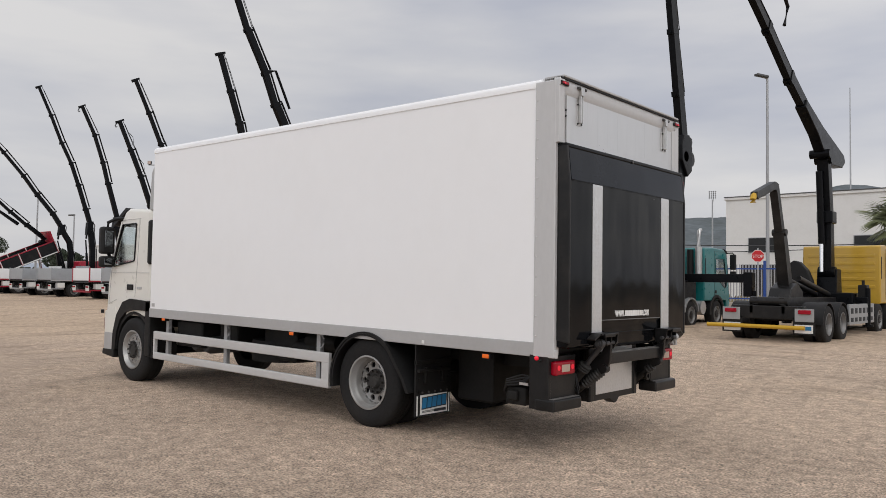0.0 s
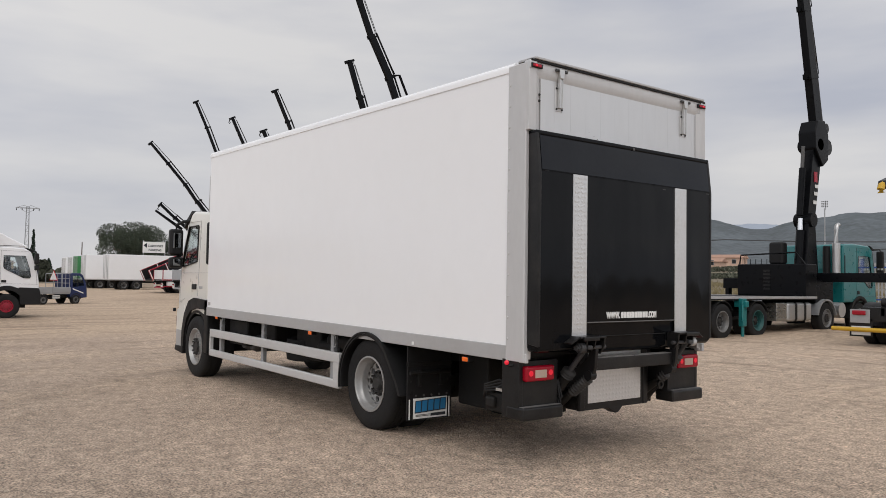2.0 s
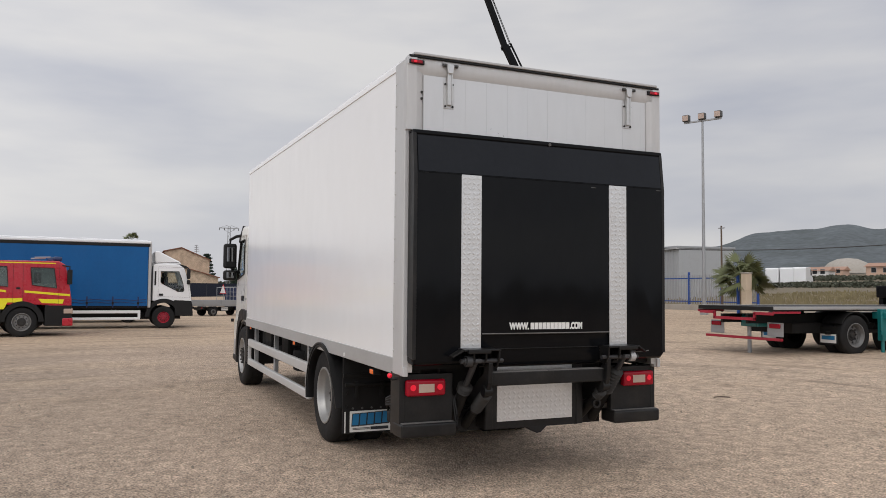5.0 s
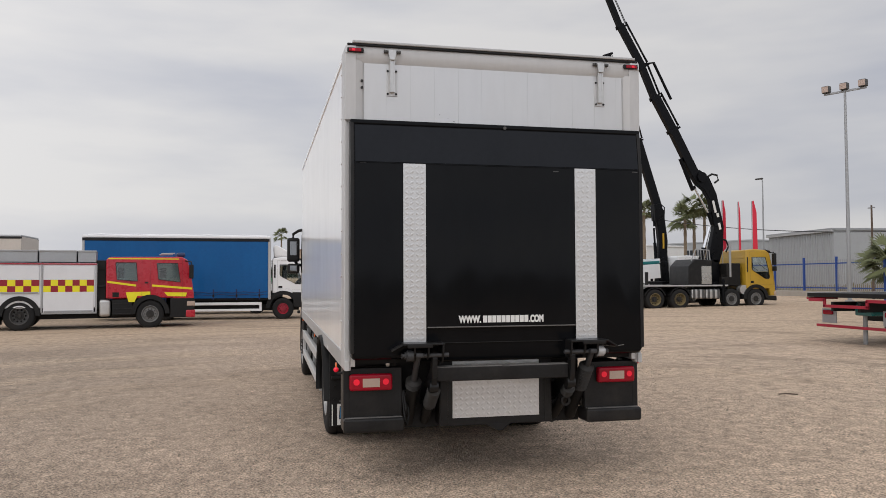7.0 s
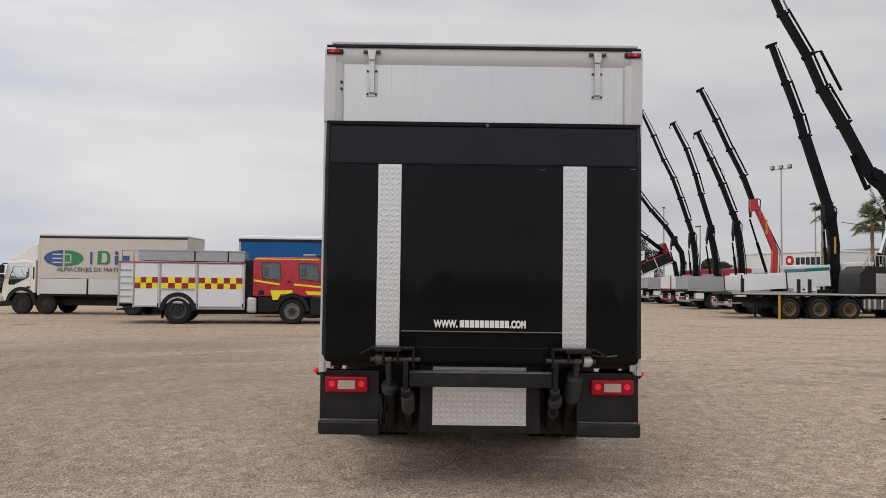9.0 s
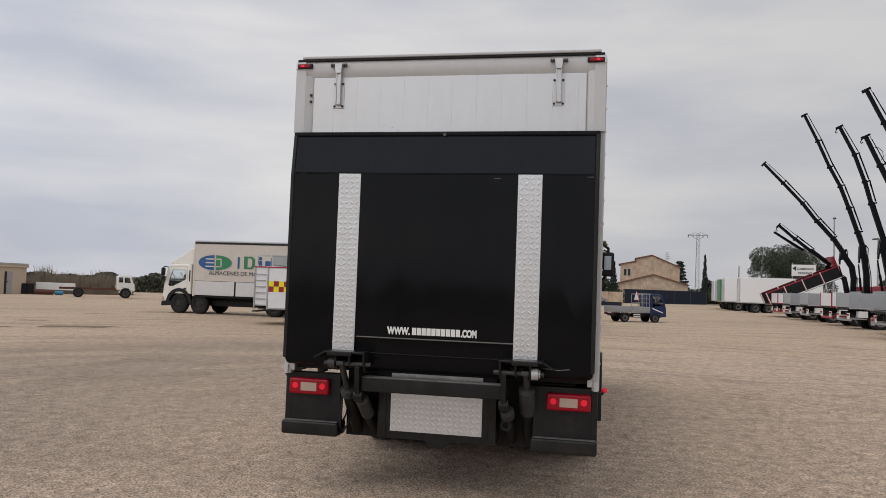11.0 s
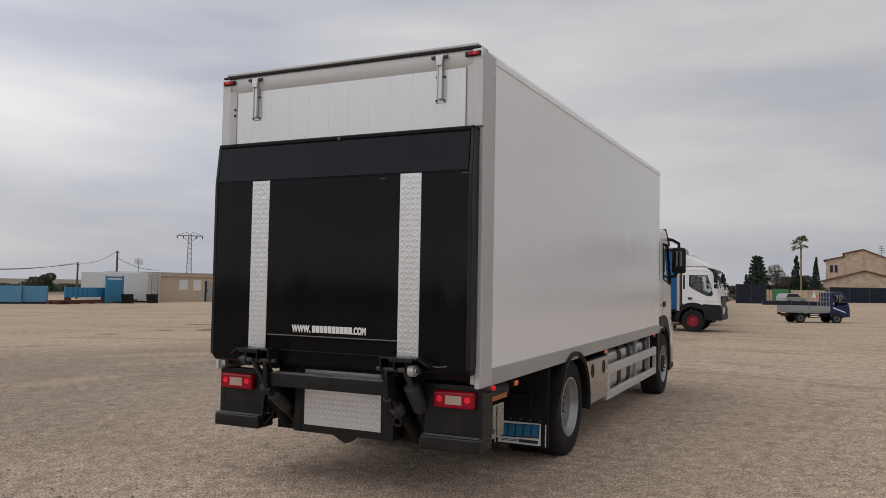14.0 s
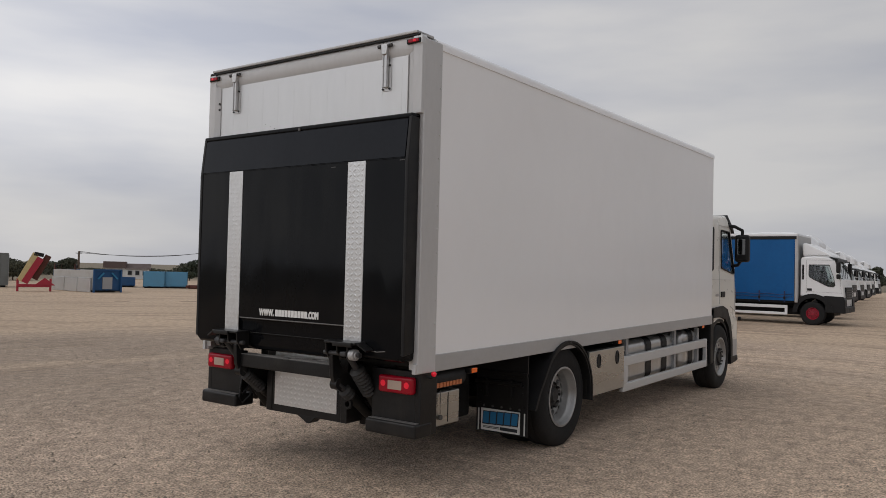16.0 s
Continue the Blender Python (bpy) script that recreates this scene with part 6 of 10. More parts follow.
def crane_foot(t, bx, y=0.0, top=1.9):
    """Pedestal, slewing column and stabilisers behind the cab."""
    pd = box(B(), bx - 0.45, bx + 0.45, -0.9, 0.9, 0.95, 1.35, 0.04)
    prism(pd, [(bx - 0.34, 1.3), (bx + 0.34, 1.3), (bx + 0.24, top), (bx - 0.24, top)], "y", y - 0.3, y + 0.3, 0.03)
    part("crane_pedestal", pd, crane_black, t)
    part("outrigger_beam", box(B(), bx - 0.14, bx + 0.14, -1.25, 1.25, 0.98, 1.22, 0.02), crane_black, t)
    for s in (-1, 1):
        leg = cyl(B(), (bx, s * 1.22, 0.35), (bx, s * 1.22, 1.5), 0.08)
        cyl(leg, (bx, s * 1.22, 0.3), (bx, s * 1.22, 0.36), 0.16)
        part("outrigger_leg", leg, crane_black, t)
    vb = box(B(), bx - 0.3, bx + 0.05, 0.95, 1.2, 1.2, 1.6, 0.02)
    for k in range(5):
        box(vb, bx - 0.26 + k * 0.06, bx - 0.24 + k * 0.06, 1.05, 1.08, 1.6, 1.75)
    part("valve_bank", vb, dusty_black, t)


def ram(t, a, b, r, y=0.0, split=0.55, rod=None):
    """A hydraulic ram: black barrel and bright rod."""
    a, b = Vector((a[0], y, a[1])), Vector((b[0], y, b[1]))
    m = a.lerp(b, split)
    part("lift_cylinder", cyl(B(), a, m, r, seg=14), crane_black, t)
    part("cylinder_rod", cyl(B(), m, b, r * 0.62, seg=12), rod or chrome, t)


def flat_bed(t, x0, x1, z=1.2, edge=None):
    part("bed", box(B(), x1, x0, -1.25, 1.25, z - 0.1, z, 0.01), dusty_black, t)
    for s in (-1, 1):
        y0, y1 = sorted((s * 1.235, s * 1.262))
        part("bed_rail", box(B(), x1, x0, y0, y1, z - 0.065, z + 0.01, 0.005), edge or rail_grey, t)


def dropsides(t, x0, x1, z, h, mat, accent=None):
    """Hinged side boards round a bed, as panels with posts between them."""
    n = max(2, round((x0 - x1) / 2.0))
    for s in (-1, 1):
        y0, y1 = sorted((s * 1.205, s * 1.25))
        for k in range(n):
            a, b = x1 + (x0 - x1) * k / n, x1 + (x0 - x1) * (k + 1) / n
            bd = part("side_board", box(B(), a + 0.03, b - 0.03, y0, y1, z, z + h, 0.012), mat, t)
            rb = B()
            for q in (0.2, 0.5, 0.8):
                yy = s * 1.252
                box(rb, a + 0.05, b - 0.05, min(yy, yy - s * 0.006), max(yy, yy - s * 0.006), z + h * q - 0.012, z + h * q + 0.012)
            part("board_rib", rb, mat, bd)
        for k in range(n + 1):
            a = x1 + (x0 - x1) * k / n
            part("stanchion", box(B(), a - 0.035, a + 0.035, min(s * 1.19, s * 1.26), max(s * 1.19, s * 1.26), z - 0.1, z + h + 0.04, 0.006), accent or mat, t)
    part("tail_board", box(B(), x0 - 0.04, x0 + 0.005, -1.2, 1.2, z, z + h, 0.012), mat, t)
    part("head_board", box(B(), x1 - 0.03, x1 + 0.03, -1.2, 1.2, z, z + h + 0.3, 0.012), mat, t)


def tail_lamps(t, x=0.0, z=0.75, mat=None):
    for s in (-1, 1):
        y0, y1 = sorted((s * 0.72, s * 1.2))
        pl = part("lamp_plate", box(B(), x - 0.02, x, y0, y1, z - 0.14, z + 0.2, 0.006), mat or galv, t)
        y0, y1 = sorted((s * 0.78, s * 1.16))
        part("tail_lamp", box(B(), x - 0.005, x + 0.05, y0 + 0.03, y1 - 0.03, z + 0.06, z + 0.17, 0.02), red_dull, pl, "red rear lamp")


def flaps(t, x, z=0.3):
    for s in (-1, 1):
        y0, y1 = sorted((s * 0.66, s * 1.22))
        f = part("mud_flap", box(B(), x - 0.01, x, y0, y1, z, z + 0.45, 0.003), plastic_black, t)
        part("sign_plate", box(B(), x - 0.001, x + 0.006, y0 + 0.05, y1 - 0.05, z + 0.04, z + 0.26), sign_white, f)
        part("emblem", box(B(), x + 0.004, x + 0.009, y0 + 0.09, y1 - 0.09, z + 0.12, z + 0.22), sign_blue, f)


def hook_truck():
    t = thing("hook_lift_truck", "yellow-cab hook lift lorry with folded black loading crane", "truck", m=stand(-3.4, 14.3, -90))
    cab(t, -7.25, -9.4, yellow_paint, 1.0, 2.95, 1.22, label="mustard yellow cab", wheel_x=-8.5)
    rb = B()
    for k in range(5):
        box(rb, -7.252, -7.235, -1.05, 1.05, 1.5 + k * 0.26, 1.6 + k * 0.26, 0.006)
    part("cab_rib", rb, yellow_paint, t)
    chassis(t, 0.0, -9.0)
    for x in (-1.15, -2.55):
        for s in (-1, 1):
            wheel(t, x, s * 1.24, 0.507, 0.28, True)
            y0, y1 = sorted((s * 0.66, s * 1.26))
            part("rear_mudguard", arc_band(B(), x, 0.5, 0.56, 0.585, y0, y1, 0, 180, 12), plastic_black, t)
    for x in (-7.0, -8.5):
        for s in (-1, 1):
            wheel(t, x, s * 1.22, 0.507, 0.31)
    sg = box(B(), -6.2, -3.3, 1.17, 1.24, 0.42, 1.02, 0.01)
    g = part("side_guard", sg, galv, t, "pale grey slotted side guard")
    sl = B()
    for k in range(6):
        box(sl, -6.0 + k * 0.46, -5.72 + k * 0.46, 1.238, 1.245, 0.74, 0.9)
        box(sl, -6.0 + k * 0.46, -5.72 + k * 0.46, 1.238, 1.245, 0.5, 0.62)
    part("slot", sl, cab_dark, g)
    sg = box(B(), -6.2, -3.3, -1.24, -1.17, 0.42, 1.02, 0.01)
    part("side_guard", sg, galv, t)
    tail_lamps(t, 0.02, 0.72)
    flaps(t, 0.0, 0.24)
    part("rear_beam", box(B(), -0.25, 0.0, -0.95, 0.95, 0.62, 0.98, 0.02), dark_iron, t)
    yb = cyl(B(), (0.12, -1.6, 0.42), (0.12, 1.0, 0.42), 0.055, seg=12)
    part("underrun_bar", yb, crane_yellow, t, "ochre painted round underrun bar")
    # hook gear
    fr = box(B(), -6.6, -0.1, -0.42, -0.28, 1.0, 1.2, 0.01)
    box(fr, -6.6, -0.1, 0.28, 0.42, 1.0, 1.2, 0.01)
    cyl(fr, (-0.2, -0.5, 1.1), (-0.2, 0.5, 1.1), 0.12)
    part("hook_frame", fr, dark_iron, t)
    ms = bar(B(), (-1.6, 0, 1.2), (-1.05, 0, 3.05), 0.32, 0.34, 0.29, 0.28)
    bar(ms, (-1.1, 0, 2.9), (-0.62, 0, 4.22), 0.22, 0.22, 0.21, 0.2)
    prism(ms, [(-0.76, 4.1), (-0.72, 4.36), (-0.45, 4.4), (0.95, 3.98), (1.0, 3.84), (0.9, 3.78), (-0.4, 4.16)], "y", -0.1, 0.1, 0.02)
    prism(ms, [(-2.2, 1.1), (-2.1, 1.4), (-1.6, 1.62), (-1.1, 1.45), (-0.9, 1.1)], "y", -0.3, 0.3, 0.03)
    cyl(ms, (-1.05, -0.19, 3.02), (-1.05, 0.19, 3.02), 0.1, seg=14)
    part("hook_mast", ms, dark_iron, t, "black hook lift mast")
    hk = B()
    tube(hk, [(0.84, 0, 3.92), (0.98, 0, 3.86), (1.04, 0, 3.77), (1.02, 0, 3.69)], 0.085, 8)
    part("hook", hk, crane_yellow, t, "yellow tipped hook")
    for s in (-1, 1):
        part("lift_ram", cyl(B(), (-5.2, s * 0.2, 1.25), (-2.0, s * 0.2, 1.75), 0.09), dark_iron, t)
    sp = B()
    prism(sp, [(-1.0, 1.3), (-0.96, 1.95), (-0.86, 2.25), (-0.7, 2.36), (-0.52, 2.3), (-0.3, 2.05), (-0.16, 1.7), (-0.12, 1.3)], "x", -4.85, -4.55, 0.03)
    part("swing_fender", sp, plastic_black, t, "black plastic mudguard swung upright")
    crane_foot(t, -5.5, 0.1, 2.1)
    crane_arm(t, [(-5.3, 2.0, 0.42), (-5.28, 3.6, 0.4), (-4.98, 5.6, 0.38)], crane_black, 0.1, 0.34, "crane_column")
    part("column_collar", box(B(), -5.52, -5.0, -0.14, 0.34, 3.55, 3.95, 0.04), crane_black, t)
    part("arm_rod", cyl(B(), (-4.95, 0.02, 2.0), (-4.98, 0.02, 2.95), 0.06), chrome, t)
    part("arm_barrel", cyl(B(), (-4.98, 0.02, 2.9), (-4.75, 0.02, 5.2), 0.1, seg=14), crane_black, t)
    kn = prism(B(), [(-6.9, 5.72), (-6.55, 5.5), (-5.1, 5.45), (-4.5, 5.75), (-3.9, 6.2), (-2.6, 6.85), (-2.75, 7.1), (-4.4, 6.55), (-6.75, 5.95)], "y", -0.06, 0.26, 0.03)
    cyl(kn, (-4.6, -0.2, 5.72), (-4.6, 0.4, 5.72), 0.14, seg=16)
    part("knuckle", kn, crane_black, t, "black folding crane knuckle")
    telescope(t, [(-4.4, 6.1, 0.42), (-1.45, 7.42, 0.38), (0.35, 8.42, 0.34), (2.2, 9.35, 0.3), (4.6, 10.6, 0.26)], crane_black, 0.1, 0.3, gap=0.03)
    part("hose", tube(B(), [(-0.4, 0.35, 8.7), (-0.7, 0.35, 9.3), (-0.3, 0.35, 9.6), (0.3, 0.35, 9.3)], 0.05, 8), plastic_black, t)
    return t


hook_truck()


def teal_truck():
    t = thing("flatbed_crane_truck", "teal-cab four-axle flatbed lorry with heavy black crane", "truck", m=stand(-9.1, 11.0, -90))
    cab(t, -9.85, -12.3, teal, 1.0, 3.0, 1.22, label="deep teal cab", wheel_x=-11.0)
    chassis(t, 0.0, -11.6)
    for x in (-2.75, -4.57):
        for s in (-1, 1):
            wheel(t, x, s * 1.24, 0.507, 0.28, True, teal_rim if x < -4 else None)
            y0, y1 = sorted((s * 0.66, s * 1.255))
            part("rear_mudguard", arc_band(B(), x, 0.5, 0.56, 0.585, y0, y1, 30, 150, 12), plastic_black, t)
    for x in (-8.7, -11.0):
        for s in (-1, 1):
            wheel(t, x, s * 1.22, 0.507, 0.31)
            y0, y1 = sorted((s * 0.85, s * 1.25))
            part("mudguard", arc_band(B(), x, 0.5, 0.57, 0.62, y0, y1, 10, 170, 12), galv if x > -9 else plastic_black, t)
    flat_bed(t, 0.0, -8.0, 1.2)
    for s in (-1, 1):
        part("bed_edge", box(B(), -0.85, 0.02, min(s * 1.24, s * 1.275), max(s * 1.24, s * 1.275), 1.04, 1.09, 0.004), pink_red, t)
    rr = box(B(), -0.03, 0.02, -1.25, 1.25, 1.1, 1.2, 0.006)
    part("rear_edge", rr, dusty_black, t)
    r2 = box(B(), -0.02, 0.025, -1.2, -0.65, 1.0, 1.07, 0.004)
    box(r2, -0.02, 0.025, 0.65, 1.25, 1.0, 1.07, 0.004), box(r2, -0.02, 0.025, -0.7, 0.7, 0.86, 0.93, 0.004)
    box(r2, -0.02, 0.025, -0.7, -0.64, 0.88, 1.05), box(r2, -0.02, 0.025, 0.64, 0.7, 0.88, 1.05)
    part("rear_trim", r2, pink_red, t, "crimson trim along the tail")
    tail_lamps(t, -0.35, 0.62)
    part("underrun_bar", box(B(), -0.3, -0.22, -1.25, 1.25, 0.385, 0.45, 0.01), pink_red, t, "crimson underrun bar")
    flaps(t, -2.15, 0.26)
    wn_ = box(B(), -0.9, -0.5, -0.3, 0.25, 0.68, 0.85, 0.03)
    cyl(wn_, (-0.7, -0.4, 0.9), (-0.7, 0.3, 0.9), 0.1)
    part("winch", wn_, teal, t)
    part("support_leg", cyl(B(), (-0.7, -0.2, 0.0), (-0.7, -0.2, 0.7), 0.05), galv, t)
    # headboard crate with rail
    part("crate", box(B(), -8.12, -7.4, -1.2, 1.2, 1.2, 2.25, 0.03), crane_black, t, "black steel locker crate on the bed")
    lv = B()
    for k in range(6):
        box(lv, -7.4, -7.385, -0.25, 0.0, 1.4 + k * 0.12, 1.46 + k * 0.12)
    part("louvre", lv, dark_iron, t)
    rl = tube(B(), [(-7.45, -1.15, 2.2), (-7.45, -1.1, 2.56), (-7.45, 0.85, 2.62), (-7.45, 1.15, 2.25)], 0.028, 6)
    for k in range(5):
        tube(rl, [(-7.45, -0.95 + k * 0.2, 2.2), (-7.45, -0.95 + k * 0.2, 2.42)], 0.012, 5)
    part("crate_rail", rl, crane_black, t)
    part("beam_stub", box(B(), -8.0, -7.7, -1.95, -1.2, 1.42, 1.78, 0.02), crane_black, t)
    part("stub_leg", box(B(), -7.95, -7.75, -1.9, -1.75, 1.15, 1.45, 0.02), crane_black, t)
    # tanks and lockers on the flank
    for s in (-1, 1):
        y0, y1 = sorted((s * 0.6, s * 1.2))
        tk = part("fuel_tank", box(B(), -7.8, -6.35, y0, y1, 0.42, 1.02, 0.1, 4), tank_metal, t, "bare aluminium fuel tank")
        for x in (-7.35, -6.8):
            part("tank_strap", box(B(), x - 0.03, x + 0.03, y0 - 0.008, y1 + 0.008, 0.412, 1.03, 0.1, 4), plastic_black, tk)
        part("locker", box(B(), -6.25, -5.65, y0, y1, 0.45, 1.0, 0.02), steel, t)
        part("air_drum", cyl(B(), (-9.75, s * 0.75, 0.75), (-9.75, s * 1.22, 0.75), 0.25, seg=20), tank_metal, t)
        lg = box(B(), -3.68, -3.5, min(s * 1.26, s * 1.42), max(s * 1.26, s * 1.42), 0.35, 1.15, 0.02)
        box(lg, -3.66, -3.52, min(s * 1.1, s * 1.5), max(s * 1.1, s * 1.5), 0.9, 1.08, 0.02)
        cyl(lg, (-3.48, s * 1.4, 0.5), (-3.48, s * 1.4, 1.1), 0.03)
        cyl(lg, (-3.59, s * 1.34, 0.02), (-3.59, s * 1.34, 0.4), 0.045)
        cyl(lg, (-3.59, s * 1.34, 0.0), (-3.59, s * 1.34, 0.03), 0.1)
        part("stabiliser_leg", lg, teal, t, "teal stabiliser leg set down on the ground")
        part("bed_stay", bar(B(), (-2.0, s * 1.0, 0.55), (-4.2, s * 1.0, 0.58), 0.05, 0.08), dusty_black, t)
    # exhaust stack
    ex = cyl(B(), (-9.6, 1.1, 1.75), (-9.6, 1.1, 3.0), 0.13, seg=16)
    tube(ex, [(-9.6, 1.1, 3.0), (-9.6, 1.1, 3.45), (-9.66, 1.1, 3.6), (-9.78, 1.1, 3.64)], 0.07, 10)
    part("exhaust_pipe", ex, tank_metal, t, "upright bright metal exhaust stack")
    part("air_cleaner", cyl(B(), (-9.55, 0.8, 1.9), (-9.55, 0.8, 2.9), 0.12), plastic_black, t)
    # heavy crane
    y = 0.5
    pd = box(B(), -9.4, -8.2, -0.8, 1.1, 1.0, 1.75, 0.04)
    part("crane_pedestal", pd, crane_black, t)
    ob = box(B(), -8.95, -8.65, -1.2, 3.3, 1.68, 1.98, 0.02)
    part("outrigger_beam", ob, crane_black, t, "long black outrigger beam swung out")
    lg = box(B(), -8.98, -8.62, 3.1, 3.4, 1.2, 2.04, 0.02)
    cyl(lg, (-8.8, 3.4, 0.9), (-8.8, 3.4, 1.4), 0.09)
    part("outrigger_leg", lg, crane_black, t)
    co = prism(B(), [(-8.25, 1.7), (-9.2, 1.7), (-9.1, 2.6), (-8.95, 3.9), (-8.55, 3.9), (-8.4, 2.6)], "y", y - 0.22, y + 0.22, 0.03)
    part("crane_column", co, crane_black, t)
    am = bar(B(), (-8.72, y, 3.6), (-9.2, y, 6.3), 0.38, 0.46, 0.4, 0.56)
    cyl(am, (-8.72, y - 0.3, 3.75), (-8.72, y + 0.3, 3.75), 0.24, seg=18)
    cyl(am, (-9.2, y - 0.42, 6.35), (-9.2, y + 0.3, 6.35), 0.2, seg=18)
    part("main_arm", am, crane_black, t)
    bd = B()
    for k, z in enumerate((4.3, 4.6, 4.85)):
        box(bd, -9.05 - k * 0.06, -8.85 - k * 0.06, y + 0.205, y + 0.222, z, z + 0.12)
    part("badge_bars", bd, sign_white, t)
    part("badge_red", box(B(), -9.12, -8.92, y + 0.2, y + 0.218, 5.05, 5.4), pink_red, t)
    part("lift_ram", cyl(B(), (-8.25, y, 2.0), (-8.4, y, 3.4), 0.13, seg=16), crane_black, t)
    part("ram_rod", cyl(B(), (-8.33, y, 2.7), (-8.42, y, 3.8), 0.085, seg=14), chrome, t)
    part("jib_ram", cyl(B(), (-8.35, y, 3.9), (-8.55, y, 5.5), 0.11, seg=14), crane_black, t)
    part("jib_rod", cyl(B(), (-8.5, y, 5.2), (-8.6, y, 6.25), 0.06, seg=12), hub_grey, t)
    up = prism(B(), [(-9.72, 5.85), (-9.35, 5.6), (-8.85, 6.2), (-8.82, 6.75), (-9.0, 7.15), (-9.5, 7.2), (-9.75, 6.7)], "y", y - 0.3, y + 0.3, 0.04)
    part("jib_foot", up, crane_black, t)
    boom(t, ((-9.35, y, 6.5), (-7.6, y - 0.25, 15.5)), 0.5, 0.4, crane_black, 4)
    pu = B()
    for p, r in (((-9.95, y + 0.1, 6.35), 0.28), ((-9.85, y + 0.1, 7.0), 0.17)):
        lathe(pu, [(r * 0.4, -0.06), (r, -0.07), (r * 0.92, 0), (r, 0.07), (r * 0.4, 0.06)], p, "y", 24)
        cyl(pu, (p[0], p[1] - 0.1, p[2]), (p[0], p[1] + 0.1, p[2]), r * 0.4)
    bar(pu, (-9.6, y, 6.5), (-9.95, y, 6.4), 0.16, 0.2)
    part("winch_pulley", pu, dark_iron, t)
    part("winch_rope", tube(B(), [(-9.75, y + 0.1, 7.0), (-9.0, y + 0.1, 10.5), (-8.0, y + 0.1, 15.3)], 0.025, 5), cable_mat, t)
    part("crane_seat", box(B(), -8.15, -7.8, -0.3, 0.2, 2.25, 3.0, 0.08, 3), plastic_black, t)
    return t


teal_truck()


def yellow_crane_truck():
    t = thing("flatbed_crane_truck", "yellow-cab flatbed lorry with large black loader crane", "truck", m=stand(-30.2, 12.9, -90))
    cab(t, -9.05, -10.75, yellow_paint, 1.0, 3.0, 1.22, label="mustard yellow cab", wheel_x=-9.6)
    rb = B()
    for k in range(5):
        box(rb, -9.052, -9.035, -1.05, 1.05, 1.5 + k * 0.26, 1.6 + k * 0.26, 0.006)
    part("cab_rib", rb, yellow_paint, t)
    chassis(t, 0.0, -10.2)
    for x in (-2.6, -3.98, -5.33):
        for s in (-1, 1):
            wheel(t, x, s * 1.24, 0.507, 0.28, True, rim_ochre)
            y0, y1 = sorted((s * 0.66, s * 1.255))
            part("rear_mudguard", arc_band(B(), x, 0.5, 0.56, 0.60, y0, y1, 20, 160, 12), plastic_black, t)
    for s in (-1, 1):
        wheel(t, -9.6, s * 1.22, 0.507, 0.31)
        wheel(t, -8.22, s * 1.2, 0.507, 0.31)
        y0, y1 = sorted((s * 0.65, s * 1.2))
        for x0, x1 in ((-6.75, -6.0), (-7.62, -6.8)):
            tk = part("fuel_tank", box(B(), x0, x1, y0, y1, 0.5, 1.0, 0.09, 4), tank_metal, t)
            for k in range(3):
                xs_ = x0 + (x1 - x0) * (k + 0.5) / 3
                part("tank_strap", box(B(), xs_ - 0.02, xs_ + 0.02, y0 - 0.006, y1 + 0.006, 0.494, 1.006, 0.09, 4), hub_grey, tk)
        part("storage_drum", cyl(B(), (-8.95, s * 0.85, 0.95), (-8.95, s * 1.2, 0.95), 0.24, seg=18), tank_metal, t)
        lg = cyl(B(), (-2.1, s * 1.35, 0.03), (-2.1, s * 1.35, 1.1), 0.05)
        cyl(lg, (-2.1, s * 1.35, 0.0), (-2.1, s * 1.35, 0.04), 0.3, seg=16)
        part("stabiliser_leg", lg, crane_yellow if s > 0 else dark_iron, t)
    flat_bed(t, 0.0, -8.0, 1.2)
    tail_lamps(t, 0.0, 0.7)
    part("locker", prism(B(), [(-7.15, 1.2), (-7.15, 2.45), (-6.2, 2.5), (-5.85, 2.15), (-5.8, 1.2)], "y", -0.7, 1.2, 0.04), dark_iron, t, "black locker on the bed")
    part("locker_panel", box(B(), -7.1, -6.55, 1.2, 1.215, 1.25, 2.15), steel, t)
    rk_ = tube(B(), [(-7.1, 1.1, 2.45), (-7.05, 1.1, 2.95), (-6.3, 1.1, 3.0), (-6.05, 1.1, 2.4)], 0.03, 6)
    for k in range(5):
        tube(rk_, [(-6.95 + k * 0.17, 1.1, 2.45), (-6.93 + k * 0.17, 1.1, 2.95)], 0.02, 5)
    part("rack", rk_, galv, t)
    part("valve_block", box(B(), -8.9, -8.1, -1.0, 1.0, 1.15, 2.3, 0.05), dusty_black, t)
    y = 0.2
    crane_foot(t, -7.75, y, 2.5)
    ar = prism(B(), [(-6.6, 6.85), (-7.05, 7.15), (-7.6, 6.75), (-8.0, 5.95), (-8.4, 4.25), (-8.32, 3.0), (-8.1, 2.3), (-7.45, 2.3), (-7.62, 3.2), (-7.85, 4.2), (-7.62, 5.6), (-7.3, 6.1), (-6.9, 6.4)], "y", y - 0.17, y + 0.17, 0.03)
    cyl(ar, (-7.85, y - 0.3, 2.6), (-7.85, y + 0.3, 2.6), 0.24, seg=18)
    cyl(ar, (-7.15, y - 0.28, 6.75), (-7.15, y + 0.28, 6.75), 0.26, seg=18)
    part("main_arm", ar, crane_black, t, "curved black main arm with pale lettering")
    telescope(t, [(-6.62, 6.85, 0.56), (-5.42, 9.1, 0.54), (-4.46, 10.77, 0.4), (-3.79, 12.33, 0.44), (-2.62, 14.35, 0.36), (-1.3, 17.4, 0.34)], crane_black, y, 0.42)
    part("loose_ram", tube(B(), [(-4.1, y, 12.5), (-4.62, y, 12.62), (-5.58, y, 10.76)], 0.07, 8), crane_black, t)
